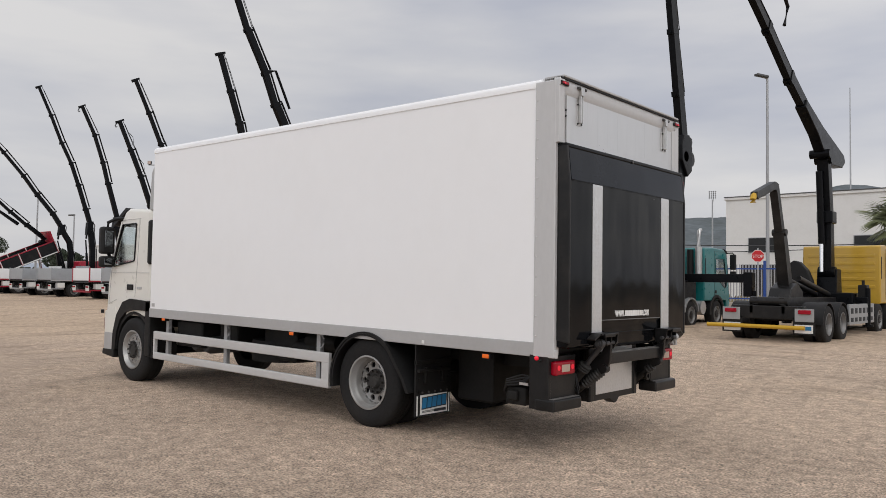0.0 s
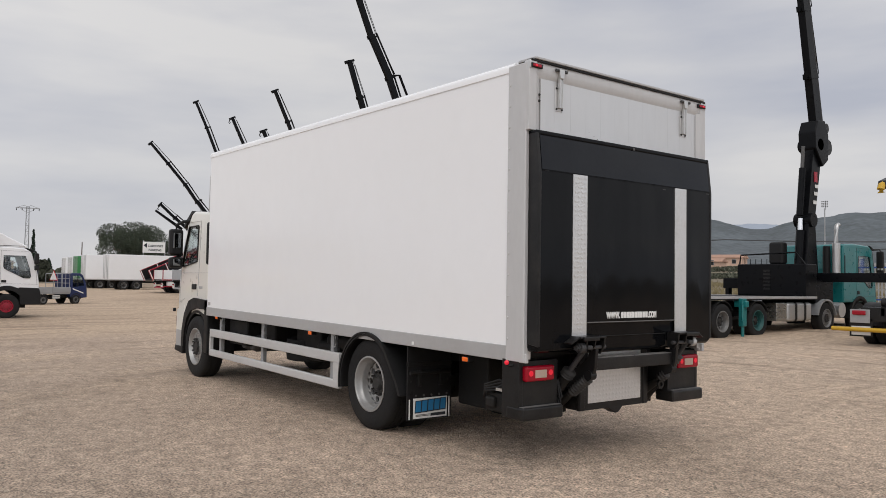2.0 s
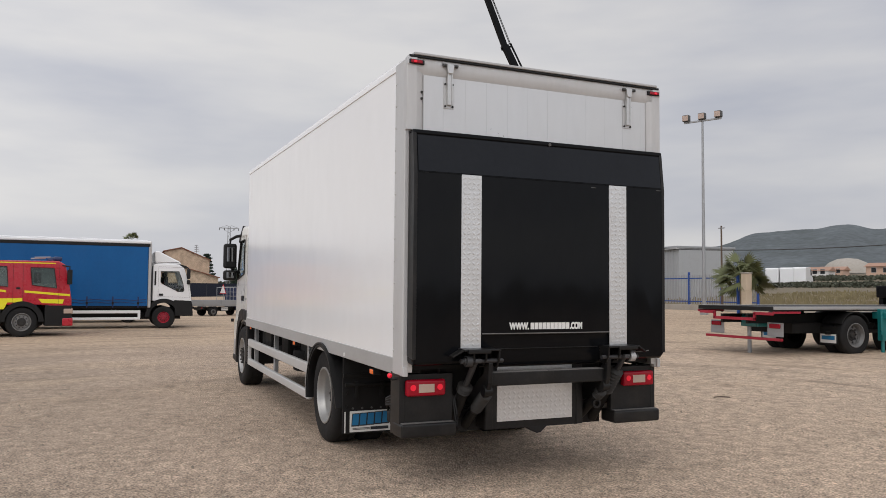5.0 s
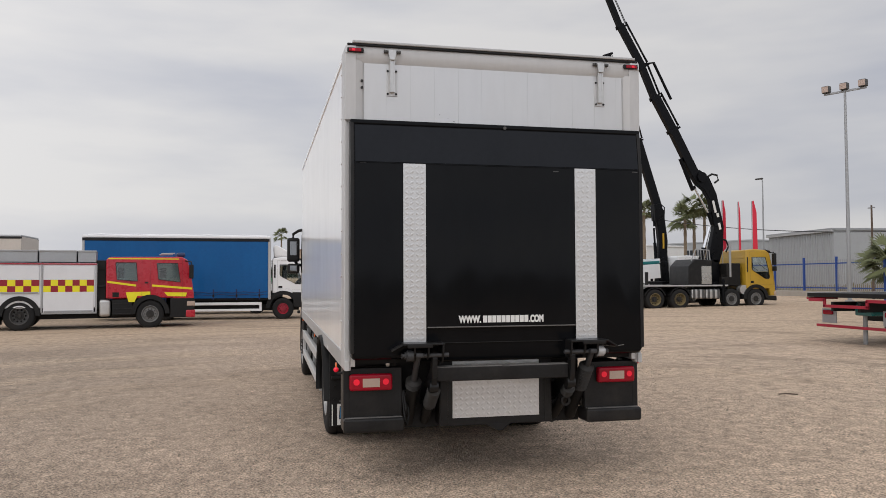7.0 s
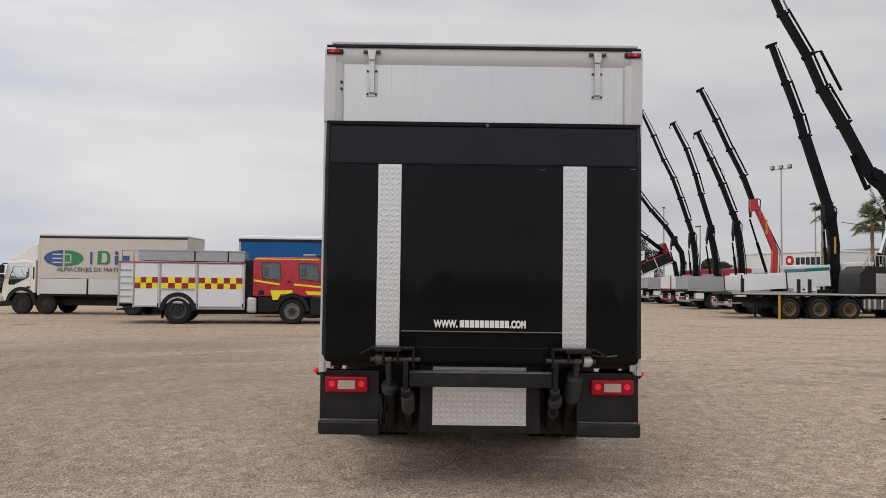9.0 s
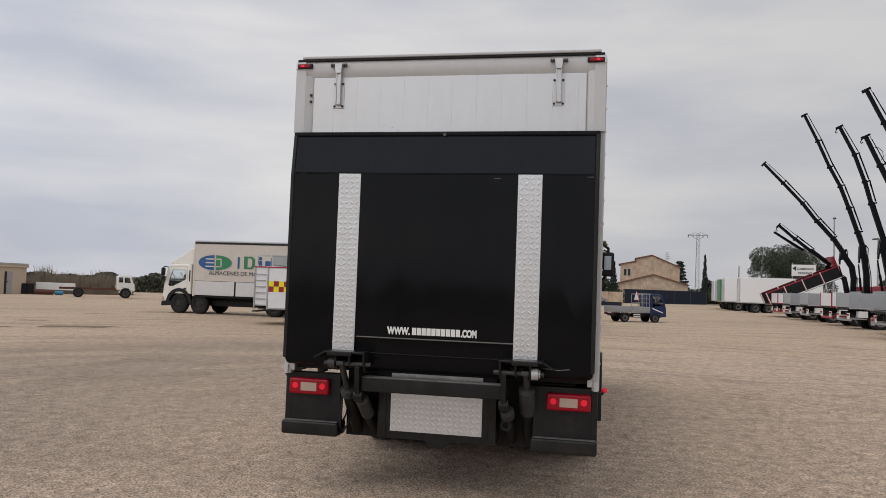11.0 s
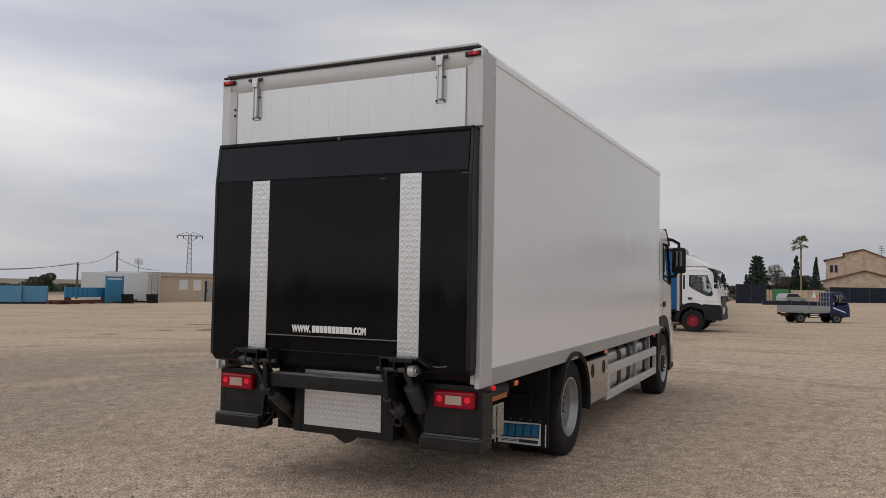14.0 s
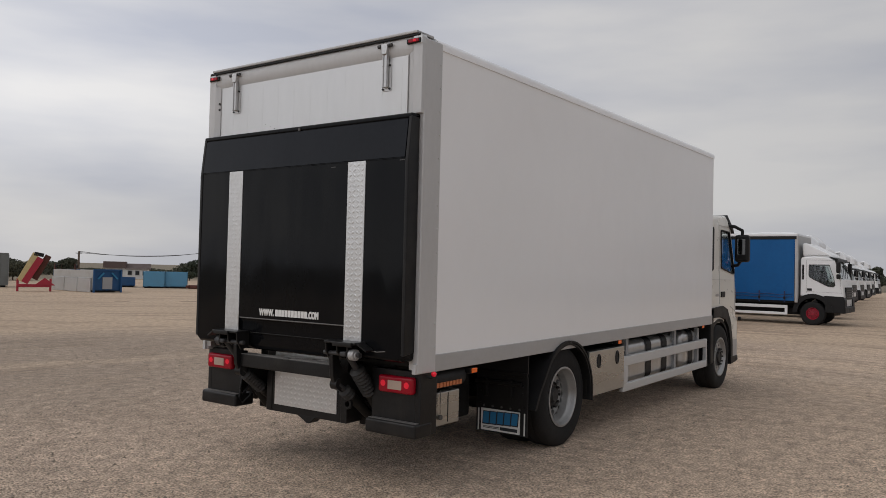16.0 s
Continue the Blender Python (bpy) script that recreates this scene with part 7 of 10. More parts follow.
    for a_, b_, r_, sp_ in (((-6.05, 7.7), (-6.75, 6.05), 0.1, 0.98), ((-6.78, 6.3), (-7.62, 4.9), 0.085, 0.1), ((-7.62, 4.95), (-7.85, 4.3), 0.11, 0.98), ((-7.05, 2.2), (-7.66, 4.2), 0.13, 0.45)):
        ram(t, a_, b_, r_, y, sp_)
    for x, z, h_ in ((-7.78, 5.55, 0.62), (-8.02, 4.9, 0.2), (-8.1, 4.4, 0.34)):
        part("badge_bar", bar(B(), (x, y + 0.178, z), (x - h_ * 0.24, y + 0.178, z - h_), 0.01, 0.13, up=(1, 0, 0.3)), sign_white, t)
    part("hose_loop", tube(B(), [(-7.5, y, 6.75), (-7.85, y, 6.95), (-8.15, y, 6.9), (-8.22, y, 6.65), (-8.0, y, 6.5)], 0.055, 8), plastic_black, t)
    part("hose_loop", tube(B(), [(-8.3, y, 3.6), (-8.6, y, 3.5), (-8.75, y, 3.2), (-8.6, y, 2.9)], 0.05, 8), plastic_black, t)
    for x in (-3.05, -3.55, -0.5):
        part("stake", box(B(), x - 0.07, x + 0.07, 1.12, 1.24, 1.15, 1.85, 0.02), dark_iron, t)
    part("stack_mast", cyl(B(), (-8.3, 1.0, 1.6), (-8.3, 1.0, 3.3), 0.06), galv, t)
    return t


yellow_crane_truck()


def crane_truck(x, y, cab_mat, side_mat, arm, rows, lower=None, label="", accent=None, length=4.9, hook=False, loops=(), lateral=0.3, badge=None, tip=0.0):
    """A parked lorry of the row: bed with boards behind, folded arm and raised telescopic boom, cab in front; places along the lorry from its tail."""
    t = thing("crane_truck", label, "truck", "row of parked crane lorries", stand(x, y, -90))
    cab(t, -6.4, -8.4, cab_mat, 1.0, 2.8, 1.2, wheel_x=-7.5)
    chassis(t, 0.0, -8.1)
    for s in (-1, 1):
        wheel(t, -1.6, s * 1.22, 0.5, 0.28, True)
        wheel(t, -2.95, s * 1.22, 0.5, 0.28, True)
        wheel(t, -7.5, s * 1.2, 0.5, 0.3)
        y0, y1 = sorted((s * 0.6, s * 1.18))
        part("side_locker", box(B(), -4.9, -3.8, y0, y1, 0.5, 1.02, 0.03), galv, t)
        part("guard_rail", box(B(), -0.9, -0.1, y0, y1, 0.55, 0.62, 0.01), accent or galv, t)
    flat_bed(t, 0.0, -length, 1.2, accent)
    dropsides(t, 0.0, -length, 1.22, 0.8, side_mat, accent)
    tail_lamps(t, 0.01, 0.7, sign_white)
    part("tool_locker", box(B(), -3.75, -3.2, 0.7, 1.2, 0.48, 0.95, 0.03), sign_white, t, "white tool locker under the bed")
    part("tool_locker", box(B(), -0.95, -0.45, 0.75, 1.2, 0.66, 1.02, 0.03), sign_white, t)
    part("air_drum", cyl(B(), (-5.3, 0.7, 0.72), (-5.3, 1.2, 0.72), 0.2, seg=18), tank_metal, t)
    part("underrun_bar", box(B(), -0.12, -0.02, -1.2, 1.2, 0.45, 0.56, 0.01), accent or galv, t)
    bx, bz = arm[0][0], arm[0][1]
    crane_foot(t, bx, 0.0, bz)
    crane_arm(t, arm, lower or crane_black, 0.0, lateral)
    e = arm[-1]
    ram(t, (bx + 0.35, bz - 0.2), (e[0] + 0.34, e[1] - 0.9), 0.09, 0.0, 0.6, crane_black)
    ram(t, (e[0] + 0.3, e[1] - 0.8), (rows[0][0] + 0.12, rows[0][1] + 0.9), 0.075, 0.0, 0.7, crane_black)
    part("elbow_link", prism(B(), [(e[0] - 0.15, e[1] - 0.3), (e[0] + 0.35, e[1] - 0.5), (rows[0][0] + 0.2, rows[0][1] + 0.5), (rows[0][0] - 0.25, rows[0][1] + 0.6)], "y", -lateral * 0.7, lateral * 0.7, 0.02), lower or crane_black, t)
    part("hose", tube(B(), [(bx - 0.3, 0.1, bz), (arm[1][0] - 0.28, 0.1, arm[1][1]), (e[0] - 0.27, 0.1, e[1] - 0.3), (e[0] - 0.3, 0.1, e[1] + 0.3), (rows[0][0] - 0.2, 0.1, rows[0][1] + 0.6)], 0.035, 6), plastic_black, t)
    if badge:
        m_ = arm[len(arm) // 2]
        part("badge_strip", box(B(), m_[0] - 0.055, m_[0] + 0.055, lateral / 2, lateral / 2 + 0.012, m_[1] - 0.45, m_[1] + 0.45), badge, t)
    telescope(t, rows, crane_black, 0.0, lateral, True, hook, loops)
    if tip:
        # the boards stand raised towards the cab
        part("folded_sheet", box(B(), -length, -length + 1.3, -1.22, 1.22, 2.03, 2.2, 0.03), teal, t, "teal folded sheet on the boards")
        for ob in t.children:
            if ob.name.split(".")[0] in ("side_board", "stanchion", "tail_board", "head_board", "folded_sheet"):
                ob.matrix_basis = pose(-0.75, 0, 1.22) @ pose(0, 0, 0, 0, tip, 0) @ pose(0, 0, -1.22) @ ob.matrix_basis
            if ob.name.split(".")[0] == "stanchion":
                ob.data.materials.clear()
                ob.data.materials.append(dark_iron)
    return t


crane_truck(-35.2, 14.6, clean_white, clean_white, [(-6.05, 2.5, 0.5), (-6.08, 3.7, 0.48), (-5.92, 5.35, 0.5)], [(-5.7, 5.3, 0.58), (-4.35, 9.55, 0.46), (-4.05, 10.65, 0.4), (-3.4, 12.43, 0.36), (-2.68, 14.43, 0.32)],
            label="lorry with low white boards and black crane", length=4.6, lateral=0.36, badge=crane_yellow, tip=4.0)
crane_truck(-42.2, 14.8, clean_white, dropside_grey, [(-5.7, 2.2, 0.36), (-5.78, 3.7, 0.34), (-5.2, 5.15, 0.32), (-4.55, 6.55, 0.28)], [(-4.4, 6.35, 0.32), (-3.64, 8.34, 0.3), (-2.8, 10.0, 0.26), (-1.94, 11.87, 0.24), (-1.03, 13.73, 0.2)], lower=crane_red, label="parked lorry with red and black loader crane", badge=crane_yellow)
crane_truck(-47.2, 15.2, clean_white, clean_white, [(-5.25, 2.2, 0.42), (-5.2, 3.4, 0.4), (-4.95, 5.35, 0.38)], [(-4.85, 5.35, 0.4), (-4.45, 6.5, 0.38), (-3.7, 8.45, 0.36), (-2.92, 10.2, 0.3), (-2.1, 12.0, 0.3)],
            label="parked lorry with white boards and black crane", accent=pink_red, hook=True, loops=(2, 3))
crane_truck(-53.5, 15.4, pink_red, dropside_grey, [(-5.5, 2.2, 0.42), (-5.5, 3.4, 0.4), (-5.1, 5.4, 0.36)], [(-5.1, 5.5, 0.36), (-4.18, 8.52, 0.32), (-3.76, 10.07, 0.28), (-3.08, 12.0, 0.26), (-2.11, 13.94, 0.22)], label="parked red-cab lorry with grey boards and crane", hook=True)
crane_truck(-58.3, 15.3, pink_red, dropside_grey, [(-5.65, 2.0, 0.42), (-5.62, 3.6, 0.4), (-5.4, 5.3, 0.38)], [(-5.3, 5.3, 0.4), (-4.8, 6.86, 0.36), (-4.18, 8.72, 0.32), (-3.57, 10.38, 0.28), (-2.8, 11.88, 0.26), (-1.93, 13.91, 0.24), (-0.99, 15.89, 0.2)], label="parked lorry with grey boards and tall crane")
crane_truck(-64.2, 15.6, pink_red, clean_white, [(-6.1, 2.1, 0.42), (-6.15, 3.4, 0.42), (-6.0, 4.4, 0.42), (-5.35, 5.4, 0.4)], [(-5.3, 5.3, 0.42), (-4.36, 6.71, 0.38), (-3.08, 8.18, 0.32), (-1.96, 9.67, 0.28), (-0.4, 11.4, 0.26), (1.1, 13.0, 0.22)], label="parked lorry with leaning black crane", accent=pink_red)


def tipper():
    t = thing("tipper_truck", "lorry with raised black and red tipping body", "truck", "row of parked crane lorries", stand(-66.8, 16.0, -90))
    cab(t, -6.4, -8.4, clean_white, 1.0, 2.8, 1.2, wheel_x=-7.5)
    chassis(t, -0.3, -8.0)
    for s in (-1, 1):
        for x in (-1.7, -3.05):
            wheel(t, x, s * 1.22, 0.5, 0.28, True)
        wheel(t, -7.5, s * 1.2, 0.5, 0.3)
    a, b = Vector((0.4, 0, 1.05)), Vector((-5.3, 0, 3.6))
    d, up = (b - a).normalized(), Vector((0.41, 0, 0.91))
    for s in (-1, 1):
        y = s * 1.22
        for k in range(4):
            p, q = a.lerp(b, k / 4 + 0.01), a.lerp(b, (k + 1) / 4 - 0.01)
            bm = B()
            vs = [p, q, q + up * 1.0, p + up * 1.0]
            lo = [bm.verts.new((v.x, y - 0.03, v.z)) for v in vs]
            hi = [bm.verts.new((v.x, y + 0.03, v.z)) for v in vs]
            bm.faces.new(lo), bm.faces.new(hi[::-1])
            for i in range(4):
                bm.faces.new((lo[i], hi[i], hi[(i + 1) % 4], lo[(i + 1) % 4]))
            part("side_board", bm, dark_iron, t)
        for k in range(5):
            p = a.lerp(b, k / 4)
            part("post_edge", bar(B(), p + Vector((0, y + s * 0.02, 0)), p + up * 1.05 + Vector((0, y + s * 0.02, 0)), 0.2, 0.06), sign_white, t)
            part("stanchion", bar(B(), p + Vector((0, y + s * 0.03, 0)), p + up * 1.05 + Vector((0, y + s * 0.03, 0)), 0.1, 0.12), pink_red, t)
        for q in (0.02, 1.0):
            part("board_edge", bar(B(), a + up * q + Vector((0, y + s * 0.03, 0)), b + up * q + Vector((0, y + s * 0.03, 0)), 0.08, 0.09), sign_white if q < 1 else pink_red, t)
    part("body_floor", bar(B(), a, b, 2.4, 0.12), dark_iron, t)
    hb = bar(B(), b + Vector((0, 0, -0.1)), b + up * 1.9, 2.4, 0.1)
    part("head_board", hb, pink_red, t, "crimson headboard")
    part("tip_ram", cyl(B(), (-4.6, 0, 1.0), (-4.2, 0, 3.0), 0.12), chrome, t)
    crane_foot(t, -6.0, 0.0, 2.2)
    crane_arm(t, [(-6.0, 2.2, 0.42), (-5.75, 3.5, 0.4), (-4.3, 4.45, 0.38)], crane_black)
    telescope(t, [(-4.5, 4.55, 0.36), (-2.9, 5.75, 0.32), (-1.6, 6.8, 0.28), (-0.3, 7.95, 0.2)], crane_black, 0.0, 0.26, True, True)
    part("second_arm", bar(B(), (-2.5, -0.3, 5.85), (-0.05, -0.3, 7.45), 0.2, 0.26, 0.14, 0.18), crane_black, t)
    return t


tipper()


def curtain_truck():
    t = thing("curtain_side_truck", "white-cab lorry with blue curtain-side body and red wheel centres", "truck", m=stand(-29.5, -9.22, -90))
    cab(t, -7.65, -9.2, clean_white, 1.12, 2.66, 1.15, wheel_x=-8.1, deflector=0.52, raked=0.3, label="white cab")
    chassis(t, -0.2, -9.2, 0.62)
    for s in (-1, 1):
        wheel(t, -8.1, s * 1.14, 0.46, 0.27, False, pink_red)
        part("lower_panel", prism(B(), [(-9.24, 0.5), (-9.24, 0.98), (-9.18, 1.14), (-8.5, 1.16), (-8.55, 0.5)], "y", *sorted((s * 0.7, s * 1.17)), 0.03), plastic_black, t, "black lower cab panel")
        wheel(t, -3.2, s * 1.16, 0.46, 0.26, True, pink_red)
        y0, y1 = sorted((s * 1.215, s * 1.265))
        cu = B()
        n = 60
        rows = []
        for k in range(n + 1):
            x = -7.45 + 7.35 * k / n
            o = 0.014 * math.sin(k * 2.1) + 0.012 * math.sin(k * 0.7) + 0.01 * math.sin(k * 0.31 + 1.0)
            rows.append([cu.verts.new((x, s * (1.25 + o * f), z)) for z, f in ((0.92, 1.8), (1.2, 1.3), (1.7, 1.0), (2.4, 0.9), (3.0, 0.6), (3.35, 0.1))])
        for a, b in zip(rows, rows[1:]):
            for j in range(5):
                cu.faces.new((a[j], a[j + 1], b[j + 1], b[j]))
        part("curtain", cu, blue_tarp, t, "bright blue tarpaulin curtain")
        for k in range(8):
            x = -7.1 + k * 0.95
            part("strap", box(B(), x - 0.025, x + 0.025, min(s * 1.27, s * 1.29), max(s * 1.27, s * 1.29), 0.85, 1.3), navy, t)
            part("buckle", box(B(), x - 0.04, x + 0.04, min(s * 1.285, s * 1.3), max(s * 1.285, s * 1.3), 0.98, 1.08, 0.006), plastic_black, t)
        for q in range(2):
            part("lashing_cord", tube(B(), [(-7.4 + k * 0.475, s * 1.285, (1.14 if k % 2 else 1.19) - q * 0.11) for k in range(16)], 0.012, 4), navy, t)
        part("top_rail", box(B(), -7.52, 0.0, y0, y1, 3.34, 3.46, 0.01), plastic_black, t)
        gd = part("side_guard", box(B(), -7.2, -4.2, min(s * 1.18, s * 1.22), max(s * 1.18, s * 1.22), 0.62, 0.74, 0.01), clean_white, t)
        part("lower_rail", box(B(), -7.2, -4.2, min(s * 1.18, s * 1.22), max(s * 1.18, s * 1.22), 0.36, 0.46, 0.01), clean_white, gd)
        for x in (-7.2, -4.3):
            part("guard_post", box(B(), x, x + 0.1, min(s * 1.18, s * 1.219), max(s * 1.18, s * 1.219), 0.45, 0.63), clean_white, gd)
    part("body_frame", box(B(), -7.52, 0.0, -1.2, 1.2, 0.82, 0.93, 0.01), dusty_black, t)
    part("front_wall", box(B(), -7.58, -7.46, -1.26, 1.26, 0.85, 3.5, 0.02), rail_grey, t)
    part("rear_door", box(B(), -0.1, 0.0, -1.26, 1.26, 0.85, 3.5, 0.02), rail_grey, t)
    part("roof", box(B(), -7.56, 0.0, -1.25, 1.25, 3.46, 3.58, 0.03), clean_white, t)
    rs_ = tube(B(), [(-7.4 + 0.48 * k, 1.1, 3.59 + 0.012 * (k % 3)) for k in range(16)], 0.03, 6)
    part("roof_sheet_fold", rs_, clean_white, t)
    lk = B()
    tube(lk, [(-7.7, 0.4, 3.0), (-7.9, 0.4, 3.05), (-8.0, 0.2, 2.95)], 0.03, 6)
    part("air_line", lk, plastic_black, t)
    return t


curtain_truck()


def fridge_truck(x, y, h=3.75, unit=True, hood=0.45, length=1.55):
    t = thing("refrigerated_truck", "white refrigerated box lorry parked in a row" if unit else "white box lorry with roof deflector parked in a row", "truck", "row of white lorries", stand(x, y, -90))
    cab(t, -7.8, -7.8 - length, clean_white, 1.12, 2.66, 1.15, wheel_x=-8.1, deflector=hood, raked=0.3)
    chassis(t, -0.2, -9.2, 0.62)
    for s in (-1, 1):
        wheel(t, -8.1, s * 1.14, 0.46, 0.27)
        part("lower_panel", prism(B(), [(-7.84 - length, 0.5), (-7.84 - length, 0.98), (-7.78 - length, 1.14), (-8.5, 1.16), (-8.55, 0.5)], "y", *sorted((s * 0.7, s * 1.17)), 0.03), plastic_black, t, "black lower cab panel")
        wheel(t, -3.2, s * 1.16, 0.46, 0.26, True)
        part("side_panel", box(B(), -7.7, -0.02, min(s * 1.2, s * 1.27), max(s * 1.2, s * 1.27), 0.9, h, 0.02), clean_white, t)
        part("bottom_rail", box(B(), -7.72, 0.0, min(s * 1.2, s * 1.28), max(s * 1.2, s * 1.28), 0.82, 0.92, 0.006), rail_grey, t)
    part("body_core", box(B(), -7.7, 0.0, -1.2, 1.2, 0.85, h - 0.01, 0.02), clean_white, t)
    if unit:
        fu = prism(B(), [(-7.7, 3.05), (-7.7, 3.82), (-8.0, 3.86), (-8.4, 3.5), (-8.45, 3.1)], "y", -0.85, 0.85, 0.06, 3)
        f = part("fridge_unit", fu, clean_white, t, "white refrigeration unit over the cab")
        gl = B()
        for k in range(4):
            box(gl, -8.0, -7.75, -0.86, 0.86, 3.4 + k * 0.09, 3.44 + k * 0.09)
        part("grille", gl, hub_grey, f)
    return t


base_fridge = fridge_truck(-35.4, -10.4)
base_box = fridge_truck(-40.2, -11.25, 3.5, False, 0.75, 1.45)
for fx, fy, base in ((-45.6, -11.65, base_fridge), (-51.5, -12.1, base_box), (-58.0, -12.6, base_fridge), (-66.0, -13.2, base_fridge), (-76.0, -13.95, base_box), (-88.0, -14.9, base_fridge)):
    copy_thing(base, stand(fx, fy, -90))


def fire_engine():
    t = thing("fire_engine", "red and white fire engine with chequered reflective band", "truck", m=stand(-23.5, -12.28, -80) @ Matrix.Diagonal((0.965, 1, 1, 1)))
    W = 1.24
    chassis(t, 0.0, -7.6, 0.6)
    part("body", box(B(), -4.68, -0.02, -W + 0.03, W - 0.03, 0.75, 2.3, 0.03), shutter_grey, t)
    for s in (-1, 1):
        def yy(a, b):
            return sorted((s * (W - 0.03 + a), s * (W - 0.03 + b)))
        for a, b, z0 in ((-1.45, -0.62, 0.62), (-2.82, -1.58, 1.25), (-4.58, -2.95, 0.6)):
            sh = part("roller_shutter", box(B(), a, b, *yy(0.0, 0.025), z0, 2.2, 0.008), shutter_grey, t, "pale grey roller shutter")
            n = max(3, round((b - a) / 0.23))
            for k in range(n):
                for j in range(2):
                    q = a + (b - a) * k / n
                    part("check", box(B(), q, q + (b - a) / n, *yy(0.024, 0.029), 1.3 + j * 0.21, 1.51 + j * 0.21), fire_dark_red if (k + j) % 2 else fire_yellow, sh)
            part("shutter_bar", box(B(), a + 0.03, b - 0.03, *yy(0.02, 0.045), z0 + 0.01, z0 + 0.06, 0.006), galv, sh)
        for x in (-4.66, -2.9, -1.53, -0.58, -0.05):
            part("frame_post", box(B(), x - 0.03, x + 0.03, *yy(-0.005, 0.03), 0.6, 2.27, 0.006), galv, t)
        part("red_rail", box(B(), -4.68, 0.0, *yy(0.0, 0.035), 2.24, 2.29, 0.01), pink_red, t)
        part("lower_rail", box(B(), -4.68, -2.9, *yy(0.0, 0.03), 0.54, 0.6, 0.006), galv, t)
        for k in range(6):
            part("ladder_rung", box(B(), -0.5, -0.1, *yy(0.0, 0.03), 0.75 + k * 0.24, 0.79 + k * 0.24), galv, t)
        wheel(t, -2.2, s * 1.2, 0.51, 0.28, True, hub_grey)
        part("mud_flap", box(B(), -1.62, -1.6, *yy(-0.5, 0.02), 0.2, 0.75, 0.004), plastic_black, t, "black rubber mud flap")
        wheel(t, -6.5, s * 1.2, 0.5, 0.3)
        part("rear_mudguard", arc_band(B(), -2.2, 0.5, 0.515, 0.67, *yy(-0.5, 0.04), 0, 180, 16), plastic_black, t)
        part("front_mudguard", arc_band(B(), -6.5, 0.5, 0.515, 0.68, *yy(-0.4, 0.04), 0, 180, 16), plastic_black, t)
        part("fuel_tank", box(B(), -5.15, -4.75, *yy(-0.5, 0.0), 0.42, 1.02, 0.1, 4), tank_metal, t)
        part("step_box", box(B(), -5.9, -5.2, *yy(-0.4, 0.0), 0.45, 1.02, 0.03), plastic_black, t)
        for k in range(3):
            part("step", box(B(), -5.88, -5.22, *yy(-0.3, 0.02), 0.5 + k * 0.18, 0.53 + k * 0.18, 0.006), dark_iron, t)
    # crew cab
    side = [(-4.98, 1.05), (-4.98, 2.42), (-5.1, 2.52), (-7.6, 2.54), (-7.82, 2.42), (-7.96, 1.75), (-8.05, 1.2), (-8.05, 0.62), (-7.4, 0.62), (-7.3, 1.05)]
    shell = part("cab", prism(B(), side, "y", -W, W, 0.05, 3), fire_red, t, "glossy red crew cab")
    for s in (-1, 1):
        def yy(a, b):
            return sorted((s * (W + a), s * (W + b)))
        for win in ([(-5.3, 2.32), (-6.0, 2.32), (-6.05, 1.66), (-5.35, 1.72)], [(-6.72, 2.3), (-7.45, 2.3), (-7.55, 1.62), (-6.78, 1.72)]):
            # mid-tone plate behind each pane stands in for light seen through the cab
            part("window_recess", prism(B(), win, "y", *yy(-0.01, 0.004)), cab_midtone, shell)
            xs_ = [q[0] for q in win]
            part("seat_back", box(B(), (min(xs_) + max(xs_)) / 2 + 0.08, (min(xs_) + max(xs_)) / 2 + 0.3, *yy(0.003, 0.0055), 1.78, 2.14, 0.001), seat_cloth, shell)
            sf = B()
            for p_, q_ in zip(win, win[1:] + win[:1]):
                bar(sf, (p_[0], s * (W + 0.007), p_[1]), (q_[0], s * (W + 0.007), q_[1]), 0.018, 0.05, up=(0, s, 0))
            part("window_seal", sf, plastic_black, shell)
            part("side_window", prism(B(), win, "y", *yy(0.007, 0.011)), window_glass, shell).visible_shadow = False
        st = prism(B(), [(-5.02, 1.68), (-6.0, 1.54), (-6.0, 1.47), (-5.02, 1.61)], "y", *yy(0.0, 0.004))
        prism(st, [(-6.55, 1.54), (-7.98, 1.42), (-7.98, 1.35), (-6.55, 1.47)], "y", *yy(0.0, 0.004))
        prism(st, [(-5.65, 1.27), (-6.5, 1.29), (-6.5, 1.14), (-6.05, 1.14), (-5.95, 0.92), (-5.75, 0.92)], "y", *yy(0.0, 0.004))
        prism(st, [(-6.98, 1.26), (-7.8, 1.24), (-7.75, 1.1), (-7.1, 1.12)], "y", *yy(0.0, 0.004))
        box(st, -7.5, -5.05, *yy(-0.004, 0.003), 2.44, 2.475)
        part("reflective_stripe", st, fire_yellow, shell, "yellow reflective stripes")
        sm = B()
        for x in (-5.08, -6.2, -6.5, -7.62):
            bar(sm, (x, s * (W + 0.001), 2.42), (x, s * (W + 0.001), 1.05), 0.004, 0.014, up=(0, s, 0))
        part("door_seam", sm, dark_iron, shell)
        part("handle", box(B(), -6.42, -6.3, *yy(0, 0.02), 1.58, 1.64, 0.005), plastic_black, shell)
        part("vent", box(B(), -5.42, -5.2, *yy(0, 0.006), 1.1, 1.27), plastic_black, shell)
        part("lower_panel", box(B(), -8.06, -7.2, *yy(-0.3, 0.008), 0.35, 1.05, 0.03), plastic_black, t)
        part("head_lamp", box(B(), -8.09, -7.78, *yy(-0.35, 0.014), 0.75, 0.94, 0.03), clear_lens, t)
        part("bumper_end", box(B(), -8.1, -7.75, *yy(-0.8, 0.02), 0.34, 0.62, 0.04), fire_red, t)
